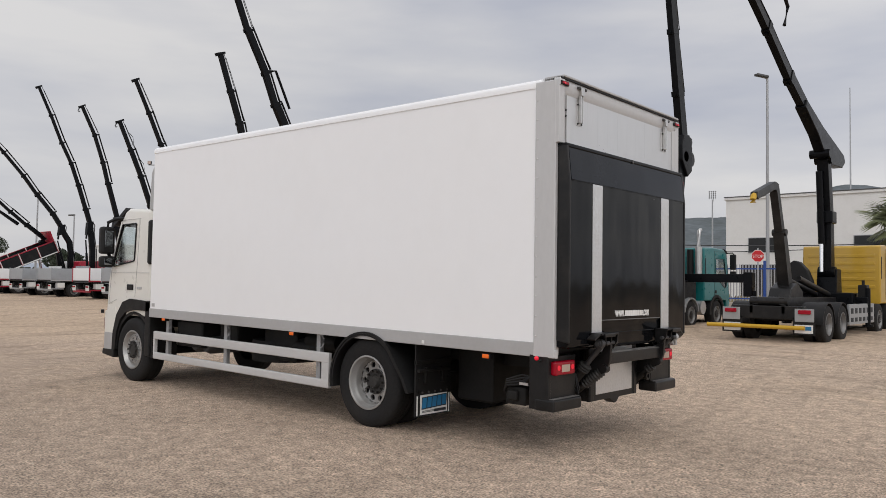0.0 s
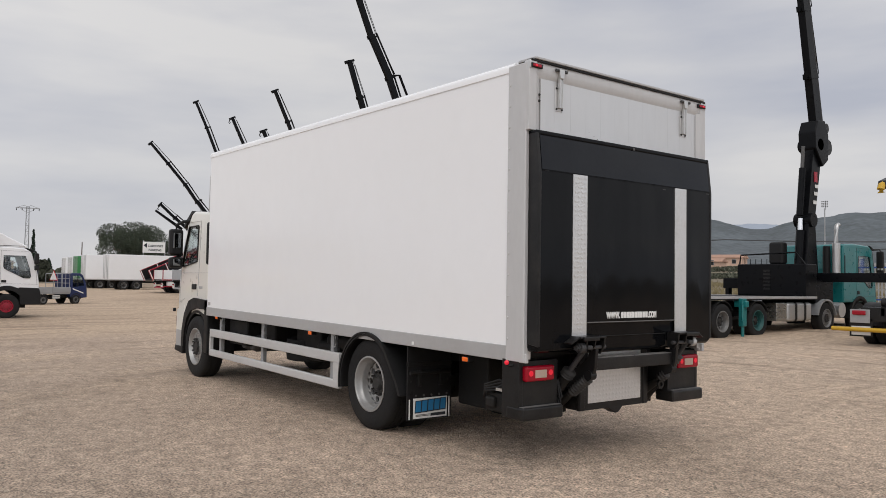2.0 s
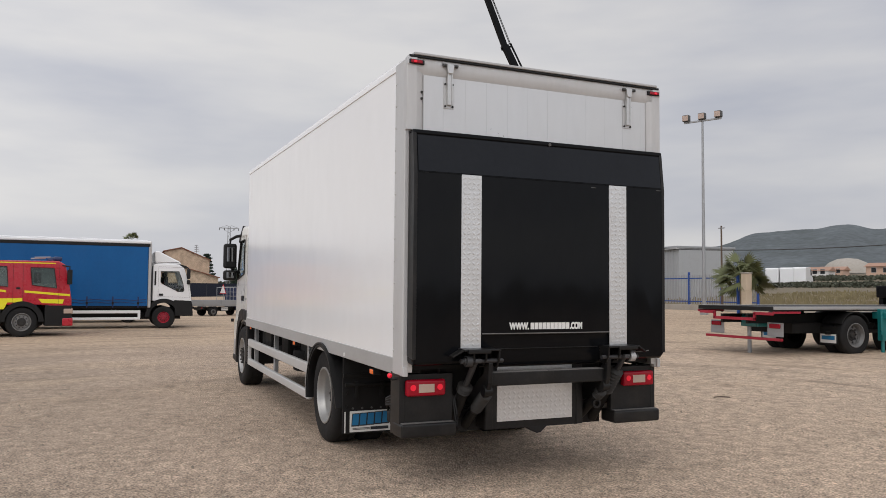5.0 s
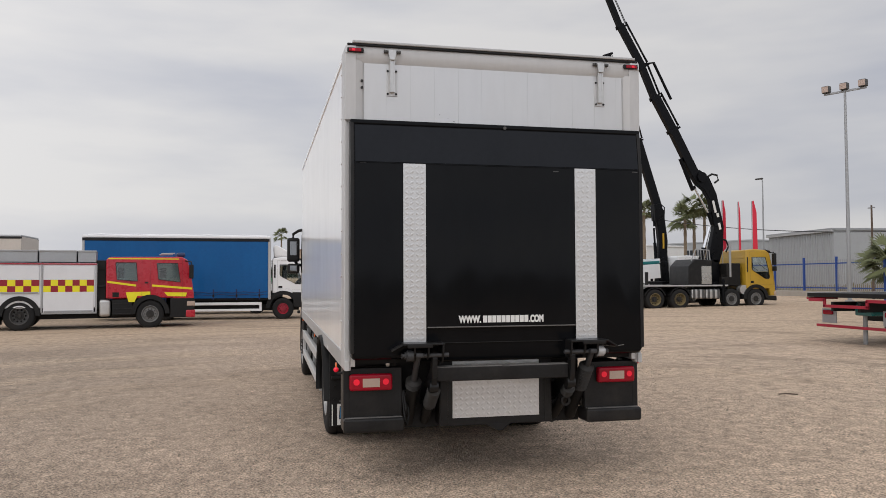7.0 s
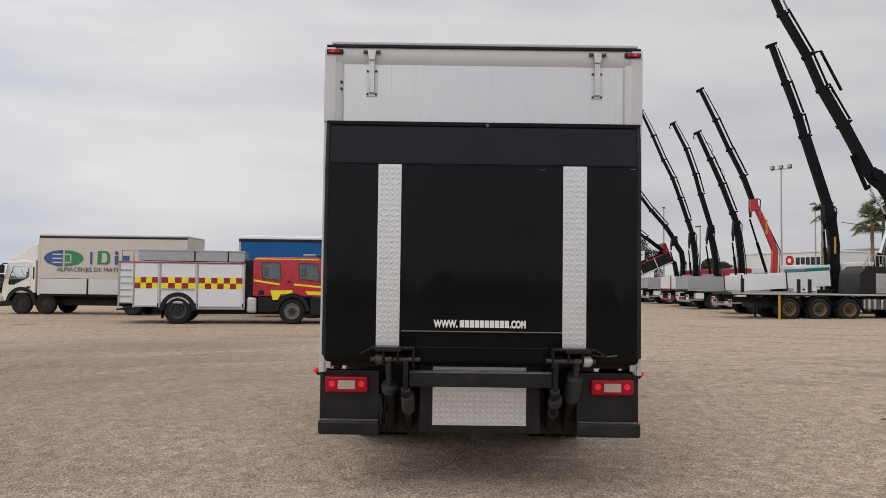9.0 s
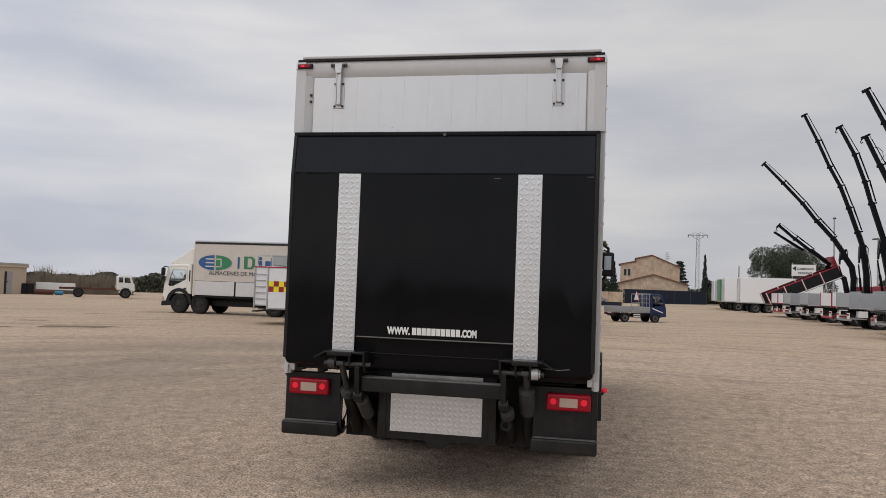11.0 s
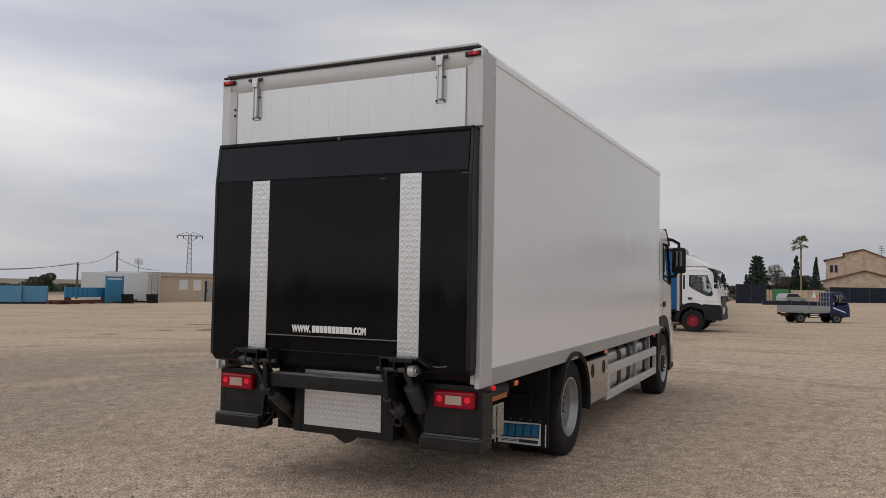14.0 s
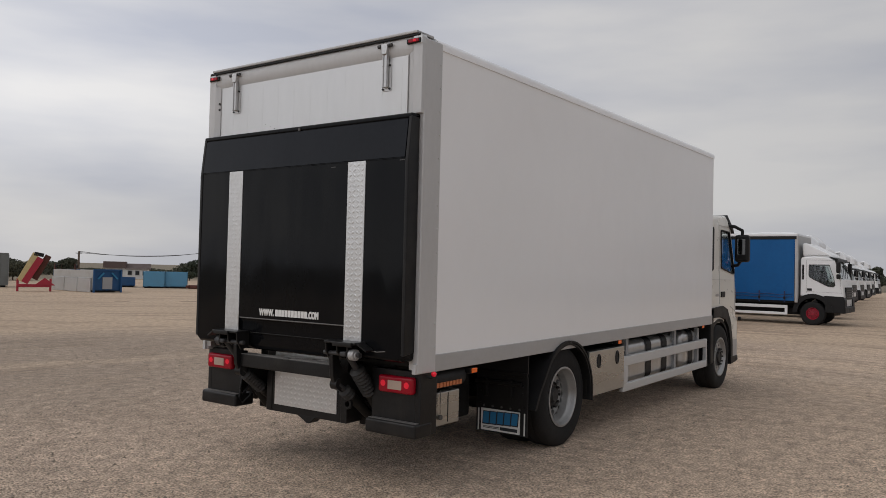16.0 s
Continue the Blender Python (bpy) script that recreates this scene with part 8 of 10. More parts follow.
        part("mirror", box(B(), -8.0, -7.85, *yy(0.1, 0.32), 1.75, 2.25, 0.03), plastic_black, t)
        part("mirror_arm", tube(B(), [(-7.7, s * 1.2, 2.4), (-7.92, s * 1.45, 2.35), (-7.92, s * 1.45, 2.2)], 0.025, 6), plastic_black, t)
    part("windscreen", bar(B(), (-7.80, 0, 2.4), (-7.99, 0, 1.72), 2.2, 0.02, up=(1, 0, 0.3)), window_glass, shell)
    part("bumper", box(B(), -8.12, -7.7, -0.9, 0.9, 0.36, 0.62, 0.04), fire_red, t)
    bl = box(B(), -7.75, -7.45, -0.9, 0.9, 2.54, 2.7, 0.06, 3)
    part("beacon_bar", bl, navy, t, "dark blue beacon bar")
    rb = tube(B(), [(-6.9, 0.6, 2.66), (-7.4, 0.6, 2.68)], 0.03, 6)
    part("roof_rail", rb, galv, t)
    part("roof_rail", tube(B(), [(-6.9, -0.6, 2.66), (-7.4, -0.6, 2.68)], 0.03, 6), galv, t)
    for a, b in ((-0.7, -2.75), (-2.8, -4.0), (-4.05, -4.65)):
        part("roof_locker", box(B(), b, a, -1.15, 1.15, 2.33, 2.72, 0.02), dropside_grey, t, "grey aluminium roof locker")
        part("locker_lid", box(B(), b - 0.01, a + 0.01, -1.17, 1.17, 2.68, 2.74, 0.01), galv, t)
    rk = tube(B(), [(-0.1, 1.0, 2.35), (-0.1, 1.0, 2.7), (-0.6, 1.0, 2.72)], 0.03, 6)
    part("roof_ladder", rk, galv, t)
    part("roof_ladder", tube(B(), [(-0.1, -1.0, 2.35), (-0.1, -1.0, 2.7), (-0.6, -1.0, 2.72)], 0.03, 6), galv, t)
    hr = B()
    lathe(hr, [(0.28, -0.06), (0.34, -0.07), (0.34, 0.07), (0.28, 0.06), (0.28, -0.06)], (-4.82, 1.1, 1.8), "y", 24)
    part("coiled_hose", hr, dusty_black, t)
    # added dark block fills the cab-body gap, standing in for its shade
    part("pump_bay", box(B(), -4.98, -4.66, -1.1, 1.1, 0.7, 2.4, 0.02), dusty_black, t)
    part("rear_step", box(B(), -0.2, 0.06, -1.1, 1.1, 0.5, 0.55, 0.01), dusty_black, t)
    return t


fire_engine()


def beige_curtain_truck():
    t = thing("curtain_side_truck", "older white-cab lorry with beige tarpaulin body and green emblem", "truck", m=stand(-30.0, -11.63, 90) @ Matrix.Diagonal((0.94, 1, 1, 1)))
    cab(t, -7.25, -8.85, white_paint, 0.95, 2.4, 1.15, wheel_x=-7.9, raked=0.25, visor=False, label="older white cab")
    part("roof_deflector", prism(B(), [(-7.2, 2.38), (-7.2, 3.2), (-7.35, 3.2), (-8.5, 2.5), (-8.5, 2.38)], "y", -1.05, 1.05, 0.05, 3), white_paint, t)
    chassis(t, -0.2, -8.4, 0.65)
    gre = P("emblem_green", (0.03, 0.2, 0.09), 0.5, grain=0.06)
    blu = P("emblem_blue", (0.02, 0.09, 0.25), 0.5, grain=0.06)
    for s in (-1, 1):
        wheel(t, -7.9, s * 1.14, 0.48, 0.27, False, hub_dark)
        wheel(t, -6.75, s * 1.14, 0.48, 0.27, False, hub_dark)
        wheel(t, -2.6, s * 1.16, 0.48, 0.26, True, hub_dark)
        cu = B()
        rows = []
        for k in range(57):
            x = -7.0 + 6.95 * k / 56
            o = 0.012 * math.sin(k * 1.7) + 0.01 * math.sin(k * 0.6)
            rows.append([cu.verts.new((x, s * (1.25 + o * f), z)) for z, f in ((1.62, 1.2), (2.2, 0.8), (3.42, 0.1))])
        for a, b in zip(rows, rows[1:]):
            for j in range(2):
                cu.faces.new((a[j], a[j + 1], b[j + 1], b[j]))
        part("curtain", cu, beige_tarp, t, "dusty beige tarpaulin")
        for k in range(3):
            a, b = -7.0 + k * 2.32, -7.0 + (k + 1) * 2.32 - 0.08
            part("side_board", box(B(), a, b, min(s * 1.2, s * 1.255), max(s * 1.2, s * 1.255), 0.92, 1.6, 0.012), door_grey, t)
        part("top_rail", box(B(), -7.05, 0.0, min(s * 1.2, s * 1.27), max(s * 1.2, s * 1.27), 3.42, 3.5, 0.01), dark_iron, t)
    # emblem and name shapes on the visible flank
    y = -1.272
    n = 20
    for half, x_c in ((0, -5.93), (1, -5.83)):
        pts = []
        for k in range(n + 1):
            a = math.pi / 2 + math.pi * k / n if half == 0 else -math.pi / 2 + math.pi * k / n
            pts.append((x_c + 0.88 * math.cos(a), 2.52 + 0.36 * math.sin(a)))
        q = prism(B(), pts, "y", y - 0.004, y)
        o = part("emblem", q, blu if half == 0 else gre, t)
    for x0, x1, z0, z1 in ((dx0 + 0.09, dx1 + 0.09, e0, e1) for dx0, dx1, e0, e1 in ((-6.5, -6.02, 2.66, 2.72), (-6.5, -6.02, 2.48, 2.54), (-6.5, -6.02, 2.3, 2.36), (-5.9, -5.62, 2.66, 2.72), (-5.9, -5.62, 2.3, 2.36), (-5.66, -5.6, 2.3, 2.72))):
        part("emblem_line", box(B(), x0, x1, y - 0.008, y - 0.0045, z0, z1), beige_tarp, t)
    nb = B()
    box(nb, -4.27, -4.08, y - 0.004, y, 2.26, 2.86)
    prism(nb, [(-4.08, 2.86), (-3.82, 2.86), (-3.67, 2.72), (-3.67, 2.4), (-3.82, 2.26), (-4.08, 2.26), (-4.08, 2.34), (-3.9, 2.34), (-3.82, 2.42), (-3.82, 2.7), (-3.9, 2.78), (-4.08, 2.78)], "y", y - 0.004, y)
    part("name_bar", box(B(), -3.45, -3.29, y - 0.004, y, 2.26, 2.66), blu, t)
    part("name_dot", cyl(B(), (-3.37, y - 0.004, 2.78), (-3.37, y, 2.78), 0.085), blu, t)
    part("name_bar", box(B(), -3.1, -2.75, y - 0.004, y, 2.26, 2.66), blu, t)
    part("name_shapes", nb, gre, t)
    part("side_bars", box(B(), -4.62, -4.52, y - 0.004, y, 2.26, 2.82), blu, t)
    lettering("ALMACENES DE MATE", 0.27, hub_grey, t, pose(-6.2, y - 0.002, 1.93, 90, 0, 0) @ Matrix.Diagonal((1.12, 1, 1, 1)), "dark capital lettering on the tarpaulin")
    part("body_frame", box(B(), -7.05, 0.0, -1.2, 1.2, 0.82, 0.93, 0.01), dusty_black, t)
    part("front_wall", box(B(), -7.1, -6.98, -1.26, 1.26, 0.85, 3.5, 0.02), beige_tarp, t)
    part("rear_wall", box(B(), -0.08, 0.0, -1.26, 1.26, 0.85, 3.5, 0.02), beige_tarp, t)
    part("roof", box(B(), -7.08, 0.0, -1.25, 1.25, 3.48, 3.58, 0.04), galv, t)
    return t


beige_curtain_truck()


def mini_truck():
    t = thing("mini_truck", "small blue utility truck with silver dropside bed", "truck", m=stand(-43.0, 1.75, -66))
    part("body_frame", box(B(), -3.4, -0.05, -0.4, 0.4, 0.36, 0.52, 0.01), dusty_black, t)
    for x in (-0.72, -2.72):
        for s in (-1, 1):
            wheel(t, x, s * 0.72, 0.28, 0.2)
            part("mudguard", arc_band(B(), x, 0.28, 0.3, 0.34, *sorted((s * 0.5, s * 0.74)), 5, 175, 12), plastic_black, t)
    for s in (-1, 1):
        for x0, x1 in ((-2.32, -1.18), (-1.14, 0.0)):
            bd = part("side_board", box(B(), x0, x1, *sorted((s * 0.77, s * 0.81)), 0.66, 0.96, 0.01), galv, t, "ribbed silver side board")
            for k in range(3):
                part("board_rib", box(B(), x0 + 0.02, x1 - 0.02, *sorted((s * 0.81, s * 0.818)), 0.7 + k * 0.09, 0.73 + k * 0.09), galv, bd)
    part("bed", box(B(), -2.32, 0.0, -0.77, 0.77, 0.58, 0.66, 0.01), galv, t)
    part("tail_board", box(B(), -0.03, 0.01, -0.77, 0.77, 0.66, 0.96, 0.01), galv, t)
    for s in (-1, 1):
        part("tail_lamp", box(B(), -0.1, 0.02, *sorted((s * 0.45, s * 0.72)), 0.42, 0.56, 0.02), dusty_black, t)
        part("lens", box(B(), 0.0, 0.026, *sorted((s * 0.6, s * 0.7)), 0.45, 0.53, 0.01), red_dull, t)
    part("tool_chest", box(B(), -1.75, -1.2, 0.45, 0.74, 0.3, 0.56, 0.02), dusty_black, t)
    for z in (0.34, 0.45):
        part("label_bar", box(B(), -1.7, -1.25, 0.738, 0.745, z, z + 0.06), sign_white, t)
    side = [(-2.36, 0.4), (-2.36, 1.72), (-2.46, 1.78), (-2.95, 1.78), (-3.1, 1.7), (-3.36, 1.2), (-3.44, 0.85), (-3.46, 0.38), (-3.1, 0.34)]
    win = [(-2.48, 1.62), (-2.94, 1.62), (-3.06, 1.54), (-3.26, 1.14), (-3.22, 1.04), (-2.52, 0.98)]
    c = part("cab", hollow_shell(side, [win], 0.72, (4,), 0.05, 0.03), navy, t, "dark blue cab")
    for s in (-1, 1):
        part("side_window", prism(B(), win, "y", *sorted((s * 0.7, s * 0.706))), window_glass, c).visible_shadow = False
        part("window_bar", box(B(), -2.83, -2.79, *sorted((s * 0.71, s * 0.728)), 1.0, 1.62), plastic_black, c)
        part("stripe", prism(B(), [(-2.5, 0.92), (-3.2, 0.66), (-3.2, 0.6), (-2.5, 0.85)], "y", *sorted((s * 0.72, s * 0.724))), sign_white, c)
    ws = part("windscreen", bar(B(), (-3.1, 0, 1.7), (-3.36, 0, 1.2), 1.36, 0.01, up=(1, 0, 0.4)), window_glass, c)
    ws.visible_shadow = False
    part("seat", box(B(), -2.62, -2.48, -0.5, 0.5, 0.7, 1.3, 0.05, 2), seat_cloth, c)
    part("cab_floor", box(B(), -3.4, -2.38, -0.68, 0.68, 0.42, 0.5), cab_dark, c)
    cr = B()
    for y0 in (-0.72, -0.36, 0.0, 0.36, 0.72):
        tube(cr, [(-2.3, y0, 0.66), (-2.3, y0, 1.76)], 0.018, 5)
    for z in (0.95, 1.2, 1.45, 1.76):
        tube(cr, [(-2.3, -0.72, z), (-2.3, 0.72, z)], 0.015, 5)
    for y0 in (-0.74, 0.74):
        tube(cr, [(-1.82, y0, 0.66), (-1.82, y0, 1.72), (-2.3, y0, 1.76)], 0.022, 5)
        tube(cr, [(-1.82, y0, 1.2), (-2.3, y0, 1.2)], 0.018, 5)
    tube(cr, [(-1.82, -0.74, 1.72), (-1.82, 0.74, 1.72)], 0.022, 5)
    part("rack", cr, galv, t)
    part("warning_sign", prism(B(), [(-0.3, 1.38), (0.3, 1.38), (0.0, 1.86)], "x", -1.79, -1.775), sign_white, t)
    part("warning_edge", prism(B(), [(-0.36, 1.34), (0.36, 1.34), (0.0, 1.93)], "x", -1.805, -1.79), stop_red, t)
    return t


mini_truck()


def trailer(x, y, mat, length, label, h=3.7):
    t = thing("box_trailer", label, "trailer", "row of box trailers", stand(x, y, -90))
    part("body", box(B(), -length, 0.0, -1.25, 1.25, 1.1, h, 0.03), mat, t)
    dr = B()
    box(dr, 0.0, 0.02, -1.2, -0.02, 1.15, h - 0.08, 0.005), box(dr, 0.0, 0.02, 0.02, 1.2, 1.15, h - 0.08, 0.005)
    part("rear_door", dr, mat, t)
    ba = B()
    for yy in (-0.8, -0.3, 0.3, 0.8):
        cyl(ba, (0.04, yy, 1.15), (0.04, yy, h - 0.1), 0.02, seg=6)
    part("lock_bar", ba, galv, t)
    part("bottom_rail", box(B(), -length, 0.0, -1.26, 1.26, 1.0, 1.1, 0.01), rail_grey, t)
    part("chassis_frame", box(B(), -length + 0.5, -0.3, -0.5, 0.5, 0.75, 1.0), dusty_black, t)
    for k in range(2):
        for s in (-1, 1):
            wheel(t, -1.5 - 1.3 * k, s * 1.22, 0.5, 0.28, True)
    for s in (-1, 1):
        part("landing_leg", box(B(), -length + 1.8, -length + 1.95, min(s * 0.7, s * 0.85), max(s * 0.7, s * 0.85), 0.02, 0.9), dusty_black, t)
    return t


trailer(-81.3, 15.5, clean_white, 8.0, "white box trailer parked on dirt")
trailer(-89.3, 15.1, clean_white, 8.0, "white box trailer parked on dirt", 3.8)
trailer(-93.8, 15.2, green_paint, 8.0, "bright green box trailer parked on dirt")
trailer(-98.0, 15.5, clean_white, 8.0, "white box trailer parked on dirt")
trailer(-102.5, 15.7, clean_white, 8.0, "white box trailer parked on dirt")


def old_truck():
    t = thing("old_chassis_truck", "old white-cab lorry with bare chassis", "truck", m=stand(*bear(127.55, 66, 6.1, 1.6), -53) @ Matrix.Diagonal((0.78, 0.92, 0.78, 1)))
    fr = box(B(), -5.6, 0.6, -0.45, -0.35, 0.75, 0.95)
    box(fr, -5.6, 0.6, 0.35, 0.45, 0.75, 0.95)
    for k in range(6):
        box(fr, -5.2 + k * 1.0, -5.1 + k * 1.0, -0.4, 0.4, 0.78, 0.92)
    part("chassis_frame", fr, rust, t)
    for s in (-1, 1):
        wheel(t, -1.1, s * 1.1, 0.48, 0.25, True, hub_grey)
        wheel(t, -5.35, s * 1.08, 0.48, 0.25, False, hub_grey)
        part("mudguard", arc_band(B(), -5.35, 0.5, 0.53, 0.6, *sorted((s * 0.75, s * 1.12)), 0, 180, 12), white_paint, t)
    side = [(-4.5, 0.8), (-4.5, 2.1), (-4.7, 2.25), (-5.6, 2.25), (-5.85, 2.1), (-6.0, 1.5), (-6.15, 1.4), (-6.2, 0.7), (-5.7, 0.7), (-5.65, 1.05), (-5.0, 1.05), (-4.95, 0.8)]
    c = part("cab", prism(B(), side, "y", -1.05, 1.05, 0.1, 3), white_paint, t, "rounded old white cab")
    for s in (-1, 1):
        for win in ([(-4.68, 2.05), (-5.05, 2.05), (-5.05, 1.55), (-4.68, 1.55)], [(-5.2, 2.05), (-5.65, 2.05), (-5.78, 1.5), (-5.2, 1.55)]):
            # dark plate behind each pane stands in for the shaded interior
            part("window_recess", prism(B(), win, "y", *sorted((s * 1.04, s * 1.054))), cab_dark, c)
            part("side_window", prism(B(), win, "y", *sorted((s * 1.057, s * 1.061))), window_glass, c).visible_shadow = False
    part("windscreen", bar(B(), (-5.82, 0, 2.1), (-6.0, 0, 1.55), 1.7, 0.02, up=(1, 0, 0.3)), window_glass, c)
    part("bumper", box(B(), -6.3, -6.1, -1.0, 1.0, 0.45, 0.62, 0.03), white_paint, t)
    return t


old_truck()

# ---- yard edge, buildings and poles ----
def lamp_post(x, y, h, heads, label, name="street_lamp", turn=0.0, arm=1.2):
    t = thing(name, label, "street lamp", m=stand(x, y, turn))
    part("pole", cyl(B(), (0, 0, -0.1), (0, 0, h), 0.11, 0.06, 12), galv, t)
    part("foot", box(B(), -0.18, 0.18, -0.18, 0.18, -0.05, 0.12, 0.02), galv, t)
    if heads == 1:
        part("arm", tube(B(), [(0, 0, h - 0.05), (0, arm * 0.4, h + 0.05), (0, arm * 0.6, h + 0.05)], 0.035, 6), galv, t)
        part("lamp_head", box(B(), -0.14, 0.14, 0.0, arm * 0.75, h, h + 0.14, 0.04), hub_grey, t)
    else:
        part("cross_arm", box(B(), -1.1, 1.1, -0.05, 0.05, h - 0.08, h + 0.02, 0.01), galv, t)
        for k in range(heads):
            x1 = -0.95 + 1.9 * k / max(heads - 1, 1)
            f = part("flood_lamp", box(B(), x1 - 0.2, x1 + 0.2, -0.22, 0.12, h + 0.02, h + 0.4, 0.05), hub_grey, t)
            part("lens", box(B(), x1 - 0.17, x1 + 0.17, -0.228, -0.215, h + 0.06, h + 0.36), clear_lens, f)
    return t


lamp_post(-10.7, 36.0, 12.6, 1, "tall grey street lamp with one head", turn=160)
lamp_post(-39.6, 59.5, 13.8, 1, "tall grey street lamp with one head", turn=120)
lamp_post(-28.9, 28.0, 11.2, 3, "tall grey floodlight mast with three lamps", "floodlight_mast", turn=25)
lamp_post(-76.0, 35.9, 13.6, 3, "tall grey floodlight mast with three lamps", "floodlight_mast", turn=40)
lamp_post(*bear(54.7, 85, 6.2, -1.9), 11.1, 1, "tall grey street lamp with one head", turn=100)
lamp_post(*bear(66.75, 90, 3.94, -7.34), 7.65, 1, "tall grey street lamp with one head", turn=100)
lamp_post(*bear(68.93, 85, 3.93, -7.34), 9.4, 1, "tall slim grey street lamp with one head", turn=70, arm=0.8)
lamp_post(*bear(63.93, 100, 6.19, -0.73), 10.6, 1, "tall grey street lamp with one head", turn=100)


def stop_sign():
    x, y = -9.3, 30.5
    t = thing("stop_sign", "red octagonal stop sign on grey post", "road sign", m=stand(x, y, 18))
    part("post", cyl(B(), (0, 0.04, -0.1), (0, 0.04, 3.1), 0.035), galv, t)
    z = 2.72
    pts = [(0.31 * math.cos(radians(22.5 + 45 * k)), z + 0.31 * math.sin(radians(22.5 + 45 * k))) for k in range(8)]
    part("edge", prism(B(), pts, "y", -0.012, 0.01), sign_white, t)
    pts = [(0.285 * math.cos(radians(22.5 + 45 * k)), z + 0.285 * math.sin(radians(22.5 + 45 * k))) for k in range(8)]
    part("face", prism(B(), pts, "y", -0.017, -0.012), stop_red, t)
    lettering("STOP", 0.2, sign_white, t, pose(-0.235, -0.02, z - 0.08, 90, 0, 0), "white capital letters")


stop_sign()


def fence(xa, xb, y, label, bars_mat, step=0.16):
    t = thing("fence", label, "fence", "yard boundary fences", m=stand(0, y))
    part("plinth", box(B(), xa, xb, -0.15, 0.15, -0.1, 0.38, 0.02), concrete, t)
    n = round((xb - xa) / 3.0)
    post = mesh_of("post", box(B(), -0.06, 0.06, -0.06, 0.06, 0.35, 2.55, 0.01), fence_blue)
    for k in range(n + 1):
        part("post", post, None, t, m=pose(xa + (xb - xa) * k / n, 0, 0))
    for z in (0.55, 2.1):
        part("rail", box(B(), xa, xb, -0.02, 0.02, z, z + 0.07), fence_blue, t)
    pal = mesh_of("slat", box(B(), -0.03, 0.03, -0.012, 0.012, 0.42, 2.36), bars_mat)
    m = round((xb - xa) / step)
    for k in range(m):
        part("slat", pal, None, t, m=pose(xa + (k + 0.5) * step, 0, 0))


fence(-57.0, -29.8, 33.0, "steel bar fence with blue posts on low wall", galv)
fence(-16.0, 8.0, 33.5, "steel bar fence with blue posts on low wall", galv)
gate = thing("gate_pillar", "pale stone gate pillar with blue end post", "pillar", m=stand(-23.5, 25.8))
part("shaft", box(B(), -0.16, 0.16, -0.2, 0.2, -0.1, 2.25, 0.02), render_beige, gate)
part("cap", box(B(), -0.19, 0.19, -0.23, 0.23, 2.25, 2.31, 0.02), concrete, gate)
part("end_post", box(B(), -0.62, -0.5, -0.06, 0.06, 0.0, 2.3, 0.02), fence_blue, gate)
solid("kerb_wall", box(B(), -29.0, -16.0, 33.3, 33.6, rise(0, 33) - 0.1, rise(0, 33) + 0.3, 0.03), concrete, "low concrete kerb wall along the yard", "wall", kind="structure")


def building(name, x0, x1, y0, y1, h, mat, label, roof=None, turn=0.0, m=None):
    t = thing(name, label, "building", m=m if m is not None else stand((x0 + x1) / 2, (y0 + y1) / 2, turn))
    w, d = (x1 - x0) / 2, (y1 - y0) / 2
    th = 0.3
    for nm, b in (("wall", (-w, w, -d, -d + th)), ("wall", (-w, w, d - th, d)), ("wall", (-w, -w + th, -d + th, d - th)), ("wall", (w - th, w, -d + th, d - th))):
        part(nm, box(B(), b[0], b[1], b[2], b[3], -0.2, h), mat, t)
    part("roof", box(B(), -w - 0.1, w + 0.1, -d - 0.1, d + 0.1, h, h + 0.25, 0.04), roof or mat, t)
    return t


def window_on(t, x, y, z0, w, h):
    """A framed window set on a wall whose outside looks along -y."""
    f = part("window", box(B(), x - w / 2 - 0.06, x + w / 2 + 0.06, y - 0.06, y + 0.02, z0 - 0.06, z0 + h + 0.06, 0.01), rail_grey, t)
    part("pane", box(B(), x - w / 2, x + w / 2, y - 0.075, y - 0.06, z0, z0 + h), cab_dark, f)
    return f


wb = building("white_building", -20.0, 20.0, 54.0, 72.0, 7.9, wall_white, "large white rendered industrial building")
window_on(wb, -17.2, -9.0, 3.75, 2.0, 1.1)
window_on(wb, -9.6, -9.0, 3.75, 2.2, 1.1)
window_on(wb, 6.0, -9.0, 3.75, 2.2, 1.1)
part("coping", box(B(), -20.12, 20.12, -9.14, -8.9, 8.12, 8.19, 0.01), hub_grey, wb)
part("garage_door", box(B(), -18.8, -12.4, -9.06, -8.98, 0.0, 2.8, 0.02), hub_dark, wb)
st_ = B()
for k in range(14):
    box(st_, -20.6 - 0.24 * k, -20.0, -4.0, -2.4, 7.5 - 0.55 * k - 0.1, 7.5 - 0.55 * k)
part("outside_stair", st_, concrete, wb)
solid("radio_mast", cyl(B(), (0, 0, -0.2), (0, 0, 20.5), 0.12, 0.04, 8), galv, "slender tall radio mast", "mast", m=stand(-15.9, 74.5))
for fx, fy, fh in ((*bear(22.2, 260, 3.9, -7.3), 21.0), (*bear(26.4, 330, 4.4, -6.7), 21.0)):
    fm = thing("stadium_light", "distant stadium floodlight mast", "floodlight", m=stand(fx, fy, 20))
    part("pole", cyl(B(), (0, 0, -0.2), (0, 0, fh), 0.3, 0.2, 8), galv, fm)
    for r in range(4):
        for c_ in range(4):
            part("flood_lamp", box(B(), -1.1 + c_ * 0.6, -0.7 + c_ * 0.6, -0.3, 0.2, fh + 0.4 + r * 0.65, fh + 0.75 + r * 0.65, 0.05), hub_grey, fm)
    part("frame", bar(B(), (0.2, 0.2, fh - 0.6), (0.2, 0.2, fh + 2.9), 0.2, 0.2), galv, fm)


